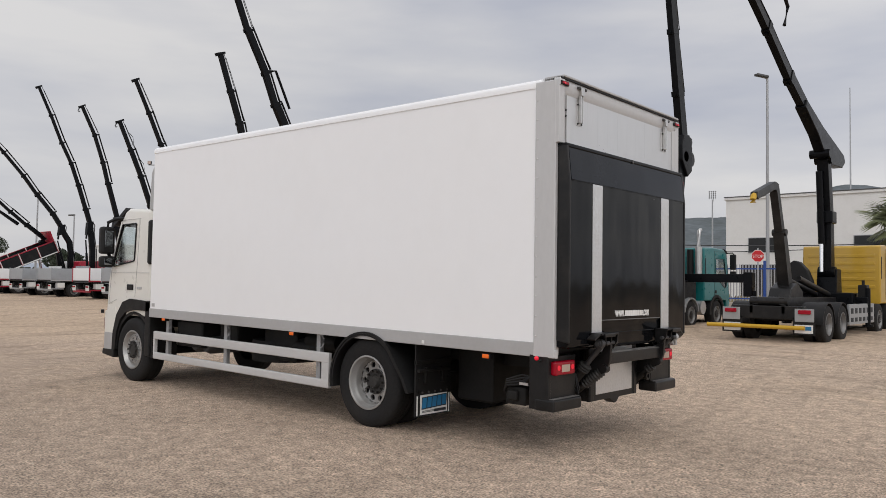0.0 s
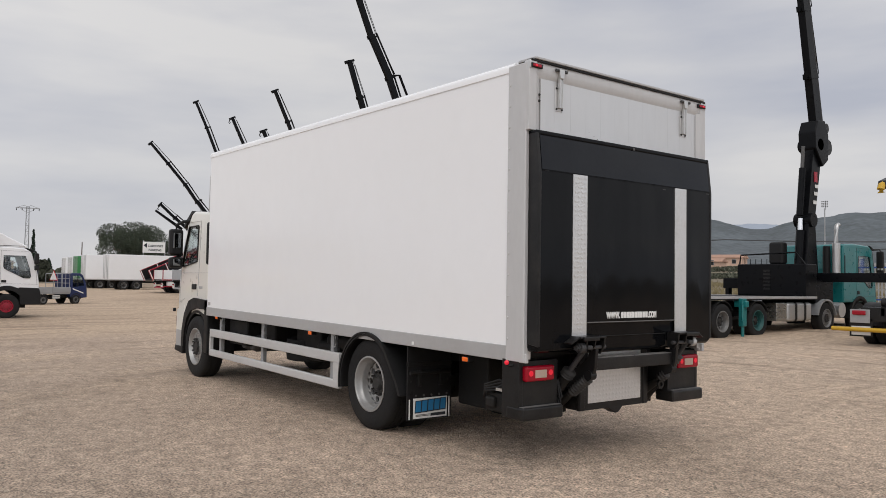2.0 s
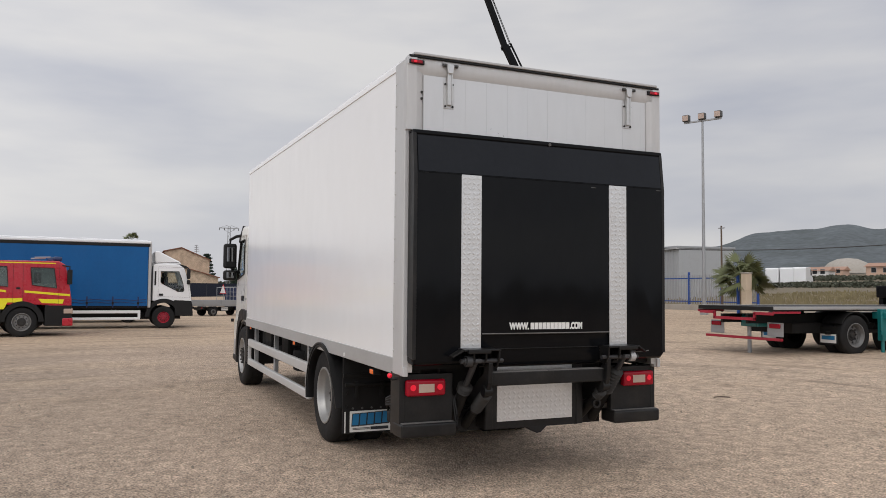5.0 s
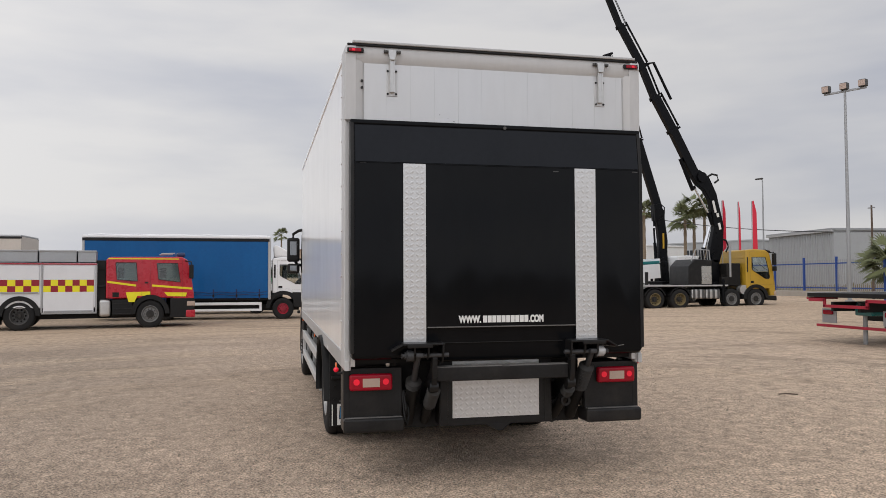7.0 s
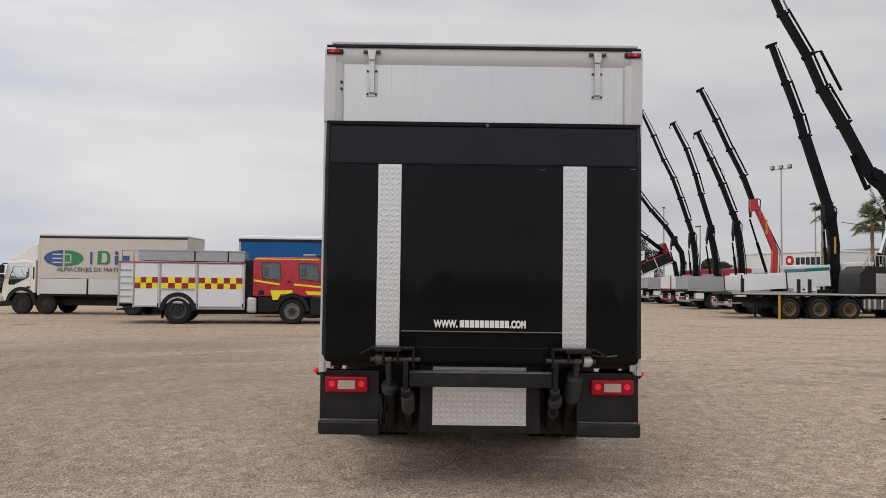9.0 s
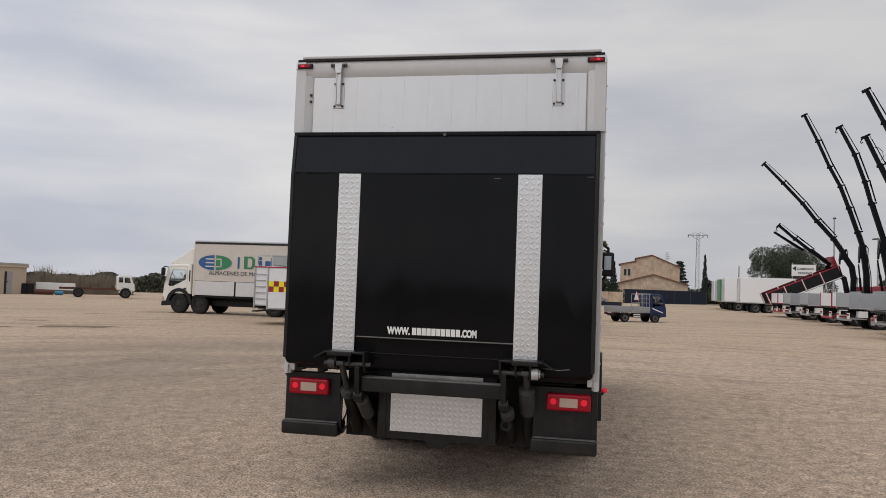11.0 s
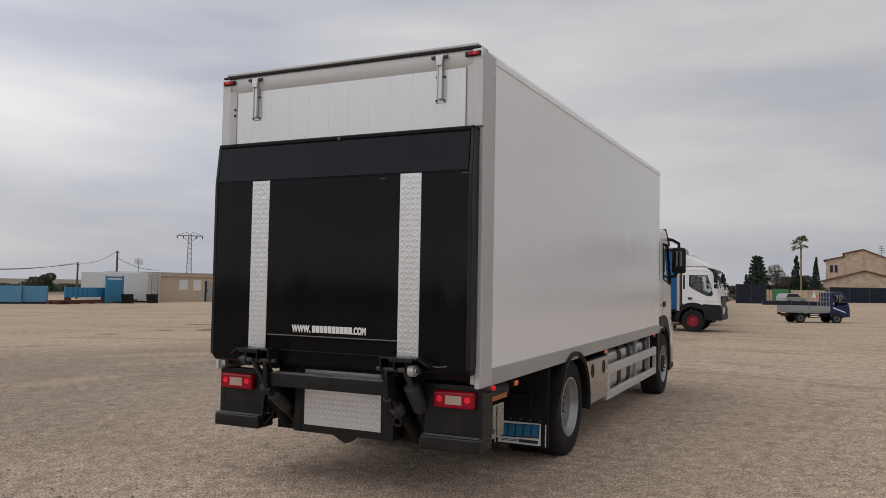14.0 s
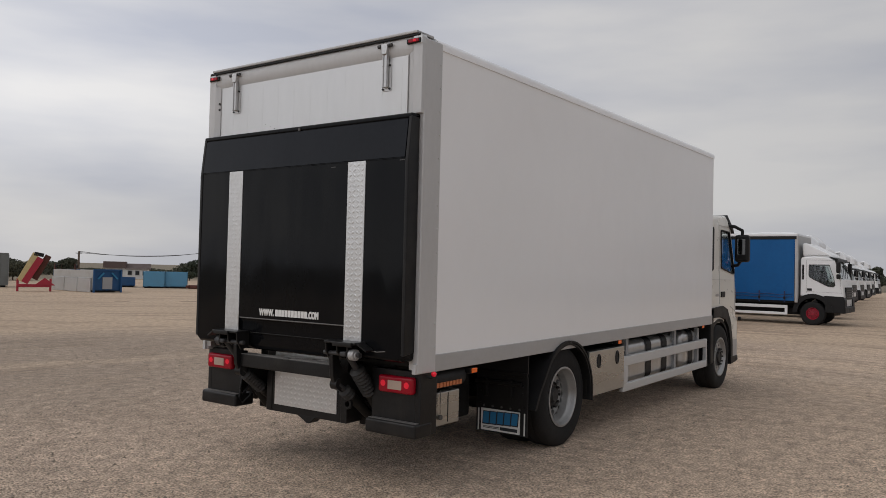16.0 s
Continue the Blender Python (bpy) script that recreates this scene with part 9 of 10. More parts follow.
def warehouse():
    x, y = bear(54.3, 98, 6.2, -1.9)
    WL = 11.8
    t = thing("warehouse", "long grey metal-clad warehouse", "building", m=pose(x, y, 0.6, 0, 0, -6))
    h = 5.9
    part("wall", box(B(), 0, WL, 0, 0.2, -0.5, h), warehouse_grey, t)
    part("wall", box(B(), -0.2, 0, 0, 7, -0.5, h), warehouse_grey, t)
    part("wall", box(B(), WL, WL + 0.2, 0, 7, -0.5, h), warehouse_grey, t)
    part("wall", box(B(), 0, WL, 6.8, 7, -0.5, h), warehouse_grey, t)
    rb = B()
    for k in range(int(WL / 0.3)):
        box(rb, 0.15 + k * 0.3, 0.21 + k * 0.3, -0.04, 0.0, -0.4, h - 0.1)
    tagged(part("cladding_rib", rb, warehouse_grey, t), kind="stuff")
    rb = B()
    for k in range(21):
        box(rb, -0.24, -0.2, 0.15 + k * 0.32, 0.21 + k * 0.32, -0.4, h - 0.1)
    tagged(part("cladding_rib", rb, warehouse_grey, t), kind="stuff")
    part("roof", box(B(), -0.3, WL + 0.3, -0.3, 7.3, h, h + 0.25, 0.03), galv, t)
    ti = B()
    box(ti, -0.3, WL + 0.3, -0.32, -0.05, h - 0.12, h + 0.1)
    part("gutter", ti, rail_grey, t)
    return t


warehouse()
w2 = building("low_warehouse", -9, 9, -4, 4, 6.4, warehouse_grey, "pale grey warehouse with sign band", m=stand(*bear(57.6, 128, 6.2, -1.9), 20))
sgn = B()
for k in range(11):
    box(sgn, -4.5 + k * 0.8, -4.0 + k * 0.8, -4.08, -4.0, 4.6, 5.4)
part("sign_bars", sgn, sign_dark, w2)
w3 = building("shop_building", -9, 9, -4, 4, 5.5, wall_white, "white shop building with dark sign band", m=stand(*bear(64.8, 120, 6.2, -0.7), 20))
sgn = B()
cyl(sgn, (1.9, -4.1, 4.5), (1.9, -4.0, 4.5), 0.7, seg=24)
logo = part("round_sign", sgn, stop_red, w3, "round red emblem sign")
part("round_face", cyl(B(), (1.9, -4.13, 4.5), (1.9, -4.1, 4.5), 0.32, seg=20), sign_white, logo)
sgn = B()
for k in range(7):
    box(sgn, 3.0 + k * 0.85, 3.6 + k * 0.85, -4.08, -4.0, 3.9, 4.9)
part("sign_bars", sgn, sign_dark, w3)
for b, h, w in ((58.65, 5.5, 0.2), (57.6, 5.4, 0.13), (56.7, 5.4, 0.26)):
    fl = thing("feather_flag", "tall narrow red feather flag on a pole", "flag", "red flags", stand(*bear(b, 43, 6.19, -0.73), 50))
    part("pole", cyl(B(), (0, 0, -0.1), (0, 0, h), 0.02), galv, fl)
    part("cloth", prism(B(), [(0.03, h - 2.7), (0.03, h), (w * 0.4, h + 0.02), (w * 0.9, h - 0.6), (w, h - 2.5)], "y", -0.008, 0.008), flag_red, fl)
# sign board of the lorry park
sb = thing("sign_board", "white roadside sign board with dark lettering and arrow", "sign", m=stand(-104.0, 27.3, 80) @ pose(0, 0, 1.3))
for x in (-1.4, 1.4):
    part("post", cyl(B(), (x, 0.05, -0.8), (x, 0.05, 4.9), 0.06), galv, sb)
part("board", box(B(), -1.5, 1.4, -0.03, 0.03, 3.2, 4.7, 0.01), sign_white, sb)
part("arrow", prism(B(), [(-1.42, 4.2), (-0.95, 4.55), (-0.95, 3.85)], "y", -0.04, -0.03), sign_dark, sb)
lettering("CAMIONES", 0.4, sign_dark, sb, pose(-0.85, -0.035, 4.02, 90, 0, 0), "dark capital lettering", 0.012)
lettering("PARKING", 0.4, sign_dark, sb, pose(-0.75, -0.035, 3.45, 90, 0, 0), "dark capital lettering", 0.012)


# stone house with two gables
def stone_house():
    x, y = bear(87.15, 168, 5.7, 2.8)
    t = thing("stone_house", "two-storey sandstone house with tiled gable roofs", "house", m=pose(x, y, 0.0, 0, 0, 88))
    # local x runs across the view, -y faces the yard
    g = [(-6.2, 0), (-6.2, 8.0), (-3.0, 8.6), (-3.0, 9.2), (0.2, 9.9), (5.8, 7.6), (5.8, 0)]
    part("wall", prism(B(), g, "y", 0.0, 9.0), sandstone, t, "coursed sandstone wall")
    part("front_wing", prism(B(), [(-6.6, 0), (-6.6, 3.9), (0.4, 5.8), (7.2, 3.9), (7.2, 0)], "y", -4.5, 0.0), sandstone, t)
    for pts, y0, y1 in (([(-6.9, 3.8), (0.4, 5.82), (7.5, 3.8), (7.5, 3.96), (0.4, 5.98), (-6.9, 3.96)], -4.9, 0.0), ([(-6.6, 7.85), (-2.9, 8.65), (-2.9, 8.83), (-6.6, 8.03)], -0.3, 9.3), ([(-3.3, 9.15), (0.2, 9.95), (6.1, 7.45), (6.1, 7.63), (0.2, 10.13), (-3.3, 9.33)], -0.3, 9.3)):
        part("roof", prism(B(), pts, "y", y0, y1), roof_tile, t)
    for q in (-5.2, -4.4):
        window_on(t, q, 0.0, 5.6, 0.5, 1.4)
    window_on(t, 3.5, -4.5, 1.2, 1.2, 1.4)
    an = tube(B(), [(3.3, 2.0, 8.0), (3.3, 2.0, 10.8)], 0.06, 5)
    for k in range(4):
        tube(an, [(2.9, 2.0, 9.4 + k * 0.42), (3.9 - 0.1 * k, 2.0, 9.5 + k * 0.4)], 0.06, 4)
    part("aerial", an, galv, t)


stone_house()


def screen(b0, d0, b1, d1, h, mat, label, name="screen_fence", ex=6.1, ey=1.3):
    a, c = bear(b0, d0, ex, ey), bear(b1, d1, ex, ey)
    L, ang = math.hypot(c[0] - a[0], c[1] - a[1]), math.degrees(math.atan2(c[1] - a[1], c[0] - a[0]))
    t = thing(name, label, "fence", m=stand(a[0], a[1], ang))
    n = max(2, round(L / 3))
    for k in range(n):
        part("panel", box(B(), L * k / n + 0.02, L * (k + 1) / n - 0.02, -0.04, 0.04, -0.1, h, 0.01), mat, t)
    for k in range(n + 1):
        part("post", cyl(B(), (L * k / n, 0, -0.1), (L * k / n, 0, h + 0.05), 0.05, seg=8), hub_grey, t)
    return t


screen(89.0, 146, 83.4, 152, 2.6, screen_dark, "dark navy screen fence in front of the house", ex=5.7, ey=2.8)
screen(93.0, 110, 89.4, 111, 0.55, screen_dark, "low dark blue barrier panels along the road", "low_barrier", 5.7, 2.8)
screen(94.7, 118, 92.8, 120, 2.7, screen_dark, "dark navy screen fence beside the wall", ex=5.7, ey=2.8)
screen(92.4, 125, 91.4, 125.5, 2.1, green_paint, "green tarpaulin screen fence", ex=5.7, ey=2.8)
screen(91.3, 126, 89.2, 127, 2.0, sandstone, "pale stone garden wall", "garden_wall", 5.7, 2.8)
screen(92.8, 126, 92.4, 126.2, 2.0, sandstone, "pale stone garden wall", "garden_wall", 5.7, 2.8)
car = thing("parked_car", "pale blue estate car parked by the wall", "car", m=stand(*bear(91.9, 121, 5.7, 2.8), -40))
cside = [(0, 0.45), (0.05, 1.0), (0.5, 1.48), (2.4, 1.5), (3.1, 1.0), (4.2, 0.85), (4.3, 0.45)]
part("body", prism(B(), [(-p[0], p[1]) for p in cside], "y", -0.85, 0.85, 0.06, 2), galv, car)
for s in (-1, 1):
    part("side_window", prism(B(), [(-0.55, 1.42), (-2.35, 1.44), (-2.95, 1.02), (-0.3, 1.02)], "y", *sorted((s * 0.85, s * 0.856))), cab_dark, car)
    for x in (-0.85, -3.45):
        wheel(car, x, s * 0.86, 0.31, 0.19)
pipe = B()
lathe(pipe, [(1.1, -1.2), (1.1, 1.2), (0.95, 1.2), (0.95, -1.2), (1.1, -1.2)], (0, 0, 1.1), "x", 28)
solid("concrete_pipe", pipe, concrete, "large concrete drain pipe section on the ground", "pipe", m=stand(*bear(96.6, 112, 5.6, 3.2), 70))


def pylon(x, y, h, turn, label):
    t = thing("power_pylon", label, "pylon", m=stand(x, y, turn))
    for sx in (-1, 1):
        for sy in (-1, 1):
            part("leg", bar(B(), (sx * 0.4, sy * 0.4, -0.1), (sx * 0.2, sy * 0.2, h), 0.09, 0.09), galv, t)
    br = B()
    n = 12
    for k in range(n):
        za, zb = h * k / n, h * (k + 1) / n
        wa, wb_ = 0.4 - 0.2 * k / n, 0.4 - 0.2 * (k + 1) / n
        for s in (-1, 1):
            bar(br, (-wa, s * wa, za), (wb_, s * wb_, zb), 0.05, 0.05)
            bar(br, (s * wa, -wa, za), (s * wb_, wb_, zb), 0.05, 0.05)
            bar(br, (-wb_, s * wb_, zb), (wb_, s * wb_, zb), 0.05, 0.05)
    part("bracing", br, galv, t)
    ca = bar(B(), (-1.9, 0, h - 0.3), (1.9, 0, h - 0.3), 0.12, 0.16)
    for s in (-1, 1):
        bar(ca, (s * 1.9, 0, h - 0.3), (s * 0.3, 0, h + 0.25), 0.07, 0.07)
        bar(ca, (s * 1.3, 0, h - 0.3), (s * 0.2, 0, h - 1.1), 0.07, 0.07)
    part("cross_arm", ca, galv, t)
    for x1 in (-1.8, -0.9, 0.9, 1.8):
        part("insulator", cyl(B(), (x1, 0, h - 0.75), (x1, 0, h - 0.35), 0.07, seg=8), hub_grey, t)


pylon(*bear(83.5, 158, 6.1, 1.3), 13.6, 83, "grey lattice electricity pylon beside the house")
pylon(*bear(133.6, 122, 5.6, 3.2), 8.8, 134, "grey lattice electricity pylon behind the hut")


def wire(pts, sag, label, r=0.018):
    bm = B()
    a, b = Vector(pts[0]), Vector(pts[1])
    ps = [a.lerp(b, k / 16) - Vector((0, 0, sag * 4 * (k / 16) * (1 - k / 16))) for k in range(17)]
    tube(bm, ps, r, 4)
    return solid("overhead_cable", bm, cable_mat, label, "cable", group="overhead cables")


def wood_pole(x, y, h, label="weathered grey cable pole", r=0.1):
    t = thing("cable_pole", label, "pole", "cable poles", stand(x, y))
    part("shaft", cyl(B(), (0, 0, -0.2), (0, 0, h), r, r * 0.7, 8), bark, t)
    part("bracket", bar(B(), (-0.25, 0, h - 0.15), (0.25, 0, h - 0.15), 0.06, 0.06), galv, t)
    return x, y, h


# ---- far side: hut, containers, scrap ----
hut = building("flat_roof_hut", -4.05, 4.05, -2.5, 2.5, 2.18, render_beige, "beige rendered flat-roofed hut", concrete, m=pose(-45.8, -46.9, 0, 0, 0, -9) @ pose(1.0, 0, 0))
part("fascia", box(B(), -4.15, 4.15, 2.42, 2.62, 2.1, 2.24, 0.01), render_beige, hut)
for x, w, z0, h in ((0.15, 0.72, 1.0, 0.78), (-1.25, 0.68, 0.98, 0.8)):
    f = part("window", box(B(), x - w / 2 - 0.05, x + w / 2 + 0.05, 2.48, 2.53, z0 - 0.05, z0 + h + 0.05, 0.01), sign_white, hut)
    part("pane", box(B(), x - w / 2, x + w / 2, 2.53, 2.545, z0, z0 + h), shutter_grey, f)
d_ = part("door", box(B(), -2.75, -2.25, 2.49, 2.54, 0.0, 1.75, 0.01), galv, hut)
part("handle", box(B(), -2.35, -2.29, 2.54, 2.58, 0.9, 1.0), dark_iron, d_)
part("door_gap", box(B(), -2.25, -2.05, 2.49, 2.51, 0.0, 1.75), cab_dark, hut)


def container(x, y, turn, L, h, mat, label, w=2.4, name="shipping_container", ribs=True, open_top=False, end=None):
    t = thing(name, label, "container", m=stand(x, y, turn))
    if open_top:
        for s in (-1, 1):
            part("side_wall", box(B(), 0, L, min(s * w / 2, s * (w / 2 - 0.06)), max(s * w / 2, s * (w / 2 - 0.06)), 0.1, h, 0.01), mat, t)
        for x0 in (0.0, L - 0.06):
            part("end_wall", box(B(), x0, x0 + 0.06, -w / 2, w / 2, 0.1, h, 0.01), end or mat, t)
        part("floor", box(B(), 0, L, -w / 2, w / 2, 0.05, 0.15), dusty_black, t)
    else:
        part("body", box(B(), 0, L, -w / 2, w / 2, 0.12, h, 0.02), mat, t)
        for y0, y1 in ((-w / 2 + 0.04, -0.02), (0.02, w / 2 - 0.04)):
            d = part("door", box(B(), -0.03, 0.0, y0, y1, 0.18, h - 0.06, 0.006), end or mat, t)
            part("lock_bar", cyl(B(), (-0.05, (y0 + y1) / 2, 0.2), (-0.05, (y0 + y1) / 2, h - 0.1), 0.02, seg=6), galv, d)
    if ribs:
        n = round(L / 0.5)
        for k in range(n + 1):
            for s in (-1, 1):
                part("side_rib", box(B(), L * k / n - 0.04, L * k / n + 0.04, min(s * w / 2, s * (w / 2 + 0.04)), max(s * w / 2, s * (w / 2 + 0.04)), 0.12, h - 0.02), mat, t)
    part("skid", box(B(), 0.1, L - 0.1, -w / 2 + 0.3, w / 2 - 0.3, 0.0, 0.13), dusty_black, t)
    return t


container(-40.4, -43.9, -67, 5.35, 2.33, frame_grey, "white freight box standing on the ground", name="freight_container", ribs=False)
container(*bear(146.2, 61.2, 4.9, 4.2), 145, 1.5, 1.2, skip_blue, "open light blue skip container", open_top=True, name="skip_container", ribs=False)
container(*bear(144.8, 61.4, 4.9, 4.2), 144, 1.6, 1.2, skip_blue, "open light blue skip container", open_top=True, name="skip_container", ribs=False)
container(*bear(149.0, 50.3, 4.7, 4.88), -93, 5.0, 1.3, skip_grey, "open pale grey skip with blue end wall", w=1.72, open_top=True, name="skip_container", end=deep_blue, ribs=False)
for k in range(3):
    pnl = thing("steel_board", "pale grey steel board leaning on the skip", "board", "boards along the skip", stand(*bear(149.0, 50.3, 4.7, 4.88), -93) @ pose(0.15 + k * 1.62, 0.92, 0))
    part("sheet", box(B(), 0.0, 1.54, -0.03, 0.03, 0.02, 0.82, 0.008), frame_grey, pnl)
    part("rim", box(B(), 0.0, 1.54, -0.045, 0.035, 0.8, 0.86, 0.008), rail_grey, pnl)
for k in range(2):
    gp = thing("hinge_post", "rusty hinge post with small flag plate on the skip", "post", "posts on the skip", stand(*bear(149.0, 50.3, 4.7, 4.88), -93) @ pose(2.3 + k * 2.6, 0.8, 1.28))
    part("shaft", box(B(), -0.04, 0.04, -0.04, 0.04, 0.0, 0.36), rust, gp)
    part("plate", prism(B(), [(0.0, 0.1), (0.0, 0.36), (-0.3, 0.3), (-0.22, 0.12)], "y", -0.02, 0.02), dark_iron, gp)
part_frame = thing("steel_cage", "blue steel cage frame", "cage", m=stand(*bear(149.0, 50.3, 4.7, 4.88), -93))
for y0 in (-1.0, 1.0):
    part("upright", box(B(), -0.12, -0.03, y0 * 0.83 - 0.05, y0 * 0.83 + 0.05, 0.0, 1.36), deep_blue, part_frame)
part("top_bar", box(B(), -0.12, -0.03, -0.87, 0.87, 1.3, 1.38), deep_blue, part_frame)
part("lattice", box(B(), -0.05, -0.015, -0.3, 0.3, 0.2, 0.9), galv, part_frame)
for q in (-0.5, 0.5):
    part("brace", bar(B(), (-0.08, q * 1.2, 0.8), (-0.08, q * 0.5, 1.15), 0.06, 0.08), container_blue, part_frame)
container(*bear(147.65, 62.6, 4.9, 4.2), 147, 0.95, 0.72, deep_blue, "dark blue low skip container", open_top=True, name="skip_container")
container(*bear(154.9, 59.5, 4.7, 4.88), 335, 6.0, 2.25, grey_steel, "dark grey steel container on the ground", end=grey_steel)


def folded_crane():
    t = thing("folded_crane", "dismounted red and yellow folding crane", "crane", m=stand(-18.26, -40.9, 152))
    part("base_beam", box(B(), -0.9, 0.9, -0.2, 0.2, 0.25, 0.42, 0.03), pink_red, t)
    for x in (-0.85, 0.85):
        part("leg", box(B(), x - 0.06, x + 0.06, -0.15, 0.15, 0.0, 0.75, 0.02), pink_red, t)
    part("arm", bar(B(), (-0.75, 0, 0.6), (0.05, 0, 2.2), 0.3, 0.34), crane_cream, t)
    part("arm", bar(B(), (-0.5, -0.1, 0.5), (0.3, -0.1, 1.95), 0.3, 0.36), pink_red, t)
    part("arm", bar(B(), (0.0, 0.15, 0.7), (0.7, 0.15, 2.1), 0.26, 0.34), rust, t)
    part("brace_plate", prism(B(), [(0.0, 0.35), (1.1, 0.35), (0.55, 0.8)], "y", -0.2, 0.1), pink_red, t)
    part("head", bar(B(), (-0.05, 0, 2.2), (0.45, 0, 2.1), 0.3, 0.22), dark_iron, t)


folded_crane()
sc = thing("scrap_chassis", "rusty low trailer frames lying on the ground", "scrap", m=stand(-35.2, -44.0, 10))
fr = box(B(), -5.0, 4.5, -0.5, -0.35, 0.05, 0.25)
box(fr, -5.0, 4.5, 0.35, 0.5, 0.05, 0.25)
for k in range(7):
    box(fr, -4.6 + k * 1.4, -4.45 + k * 1.4, -0.5, 0.5, 0.0, 0.22)
part("frame", fr, rust, sc)
for x in (-4.6, 3.8):
    part("bogie", box(B(), x - 0.5, x + 0.5, -0.5, 0.5, 0.0, 0.28, 0.06), rust, sc)
pb = thing("blue_side_panels", "blue steel body panels leaning in a stack", "panel", m=stand(-36.0, -44.1, 12))
part("low_panel", box(B(), 0.0, 4.4, -0.06, 0.06, 0.45, 1.15, 0.01), container_blue, pb)
for k in range(9):
    part("panel_rib", box(B(), 0.1 + k * 0.5, 0.18 + k * 0.5, 0.06, 0.12, 0.45, 1.12), container_blue, pb)
part("leg", box(B(), 0.2, 0.4, -0.2, 0.2, 0.0, 0.45), rust, pb)
part("leg", box(B(), 4.0, 4.2, -0.2, 0.2, 0.0, 0.45), rust, pb)
pb2 = thing("blue_tailgate", "tall light blue steel tailgate standing upright", "panel", m=stand(-37.1, -43.8, 12))
part("board", box(B(), -0.1, 1.75, -0.05, 0.05, 0.1, 1.75, 0.01), container_blue, pb2)
for x in (-0.15, 1.75):
    part("post", box(B(), x, x + 0.08, -0.07, 0.07, 0.0, 2.05), container_blue, pb2)
part("rail", box(B(), -0.1, 1.75, -0.04, 0.04, 1.85, 1.98), container_blue, pb2)
far_house = thing("far_house", "white distant farmhouse with brown roof", "house", m=stand(*bear(147.45, 100, 4.9, 4.2), 147))
part("wall", box(B(), -0.2, 2.4, -3, 3, -0.2, 1.15), wall_white, far_house)
part("roof", prism(B(), [(-3.2, 1.1), (0, 1.75), (3.2, 1.1)], "x", -0.2, 2.6), roof_brown, far_house)
part("tall_block", box(B(), -2.4, -0.2, -2.5, 3.5, -0.2, 1.45), wall_white, far_house)
part("tall_roof", prism(B(), [(-2.8, 1.2), (-2.3, 1.95), (3.3, 1.95), (3.8, 1.2)], "x", -2.6, -0.1), roof_brown, far_house)
for q in (0.3, 1.1, 1.9):
    window_on(far_house, q, -3.0, 0.45, 0.4, 0.45)
sr = thing("scrap_rolls", "dark tyre rolls and white body side on the ground", "scrap", m=stand(*bear(129.2, 71, 6.1, 1.3), -51))
for k in range(4):
    part("old_tyre", cyl(B(), (0.3 + 0.42 * k, 0.2, 0.0), (0.3 + 0.42 * k, 0.2, 0.85), 0.3, seg=16), tyre_mat, sr)
part("white_body_side", prism(B(), [(-3.1, 0.35), (-3.0, 0.95), (-0.1, 0.98), (-0.1, 0.4)], "y", -1.0, -0.75, 0.02), sign_white, sr)
part("rust_tank", cyl(B(), (-1.4, 0.75, 0.2), (0.0, 0.75, 0.2), 0.2), rust, sr)
part("blue_drum", cyl(B(), (-2.1, 0.9, 0.16), (-1.5, 0.9, 0.16), 0.16), container_blue, sr)

for tx, ty in ((-38.9, -42.5), (-36.8, -42.8)):
    ts = thing("tyre_pile", "small pile of old black tyres", "tyres", "piles of tyres", stand(tx, ty))
    for k in range(3):
        tp = B()
        lathe(tp, [(0.22, -0.1), (0.4, -0.11), (0.45, 0), (0.4, 0.11), (0.22, 0.1), (0.22, -0.1)], (0.05 * k, 0.03 * k, 0.12 + 0.23 * k), "z", 20)
        part("tyre", tp, tyre_mat, ts)

p1 = wood_pole(*bear(139.1, 70, 4.9, 4.2), 4.15)
p2 = wood_pole(*bear(141.45, 76, 4.9, 4.2), 3.2)
p3 = wood_pole(*bear(150.8, 66, 4.7, 4.9), 2.6)
wire(((p1[0], p1[1], p1[2]), (p2[0], p2[1], p2[2])), 0.4, "thin black overhead cable span")
wire(((p2[0], p2[1], p2[2]), (p3[0], p3[1], p3[2])), 0.5, "black sagging overhead cable")
wire(((p2[0], p2[1], p2[2] - 0.1), (p3[0], p3[1], p3[2] - 0.1)), 0.35, "black sagging overhead cable")
wire(((p1[0], p1[1], 3.6), (-42, -45, 2.6)), 0.3, "thin black overhead cable span")
ta = thing("roof_aerial", "grey television aerial on a mast", "aerial", m=stand(*bear(136.75, 69, 5.6, 3.2)))
an = tube(B(), [(0, 0, 0), (0, 0, 3.55)], 0.03, 5)
for k in range(7):
    tube(an, [(-0.42, 0.0, 3.05 + k * 0.075), (0.42, 0.0, 3.05 + k * 0.075)], 0.012, 4)
for q in (-0.42, -0.14, 0.14, 0.42):
    tube(an, [(q, 0.0, 3.05), (q, 0.0, 3.5)], 0.012, 4)
part("mast", an, galv, ta)
# cables over the gate and in front of the white building
wire(((-60, 34, 7.2), (-24, 39, 4.6)), 0.9, "thin black overhead cable span", 0.03)
wire(((-24, 39, 4.6), (14, 47, 5.6)), 0.8, "thin black overhead cable span", 0.03)
wire(((-21, 52.5, 4.4), (14, 45, 6.2)), 0.6, "thin black overhead cable span", 0.03)
wood_pole(*bear(46.2, 52, 5.7, -3.9), 5.4, r=0.07)
wood_pole(*bear(81.4, 130, 5.7, 2.8), 6.4)

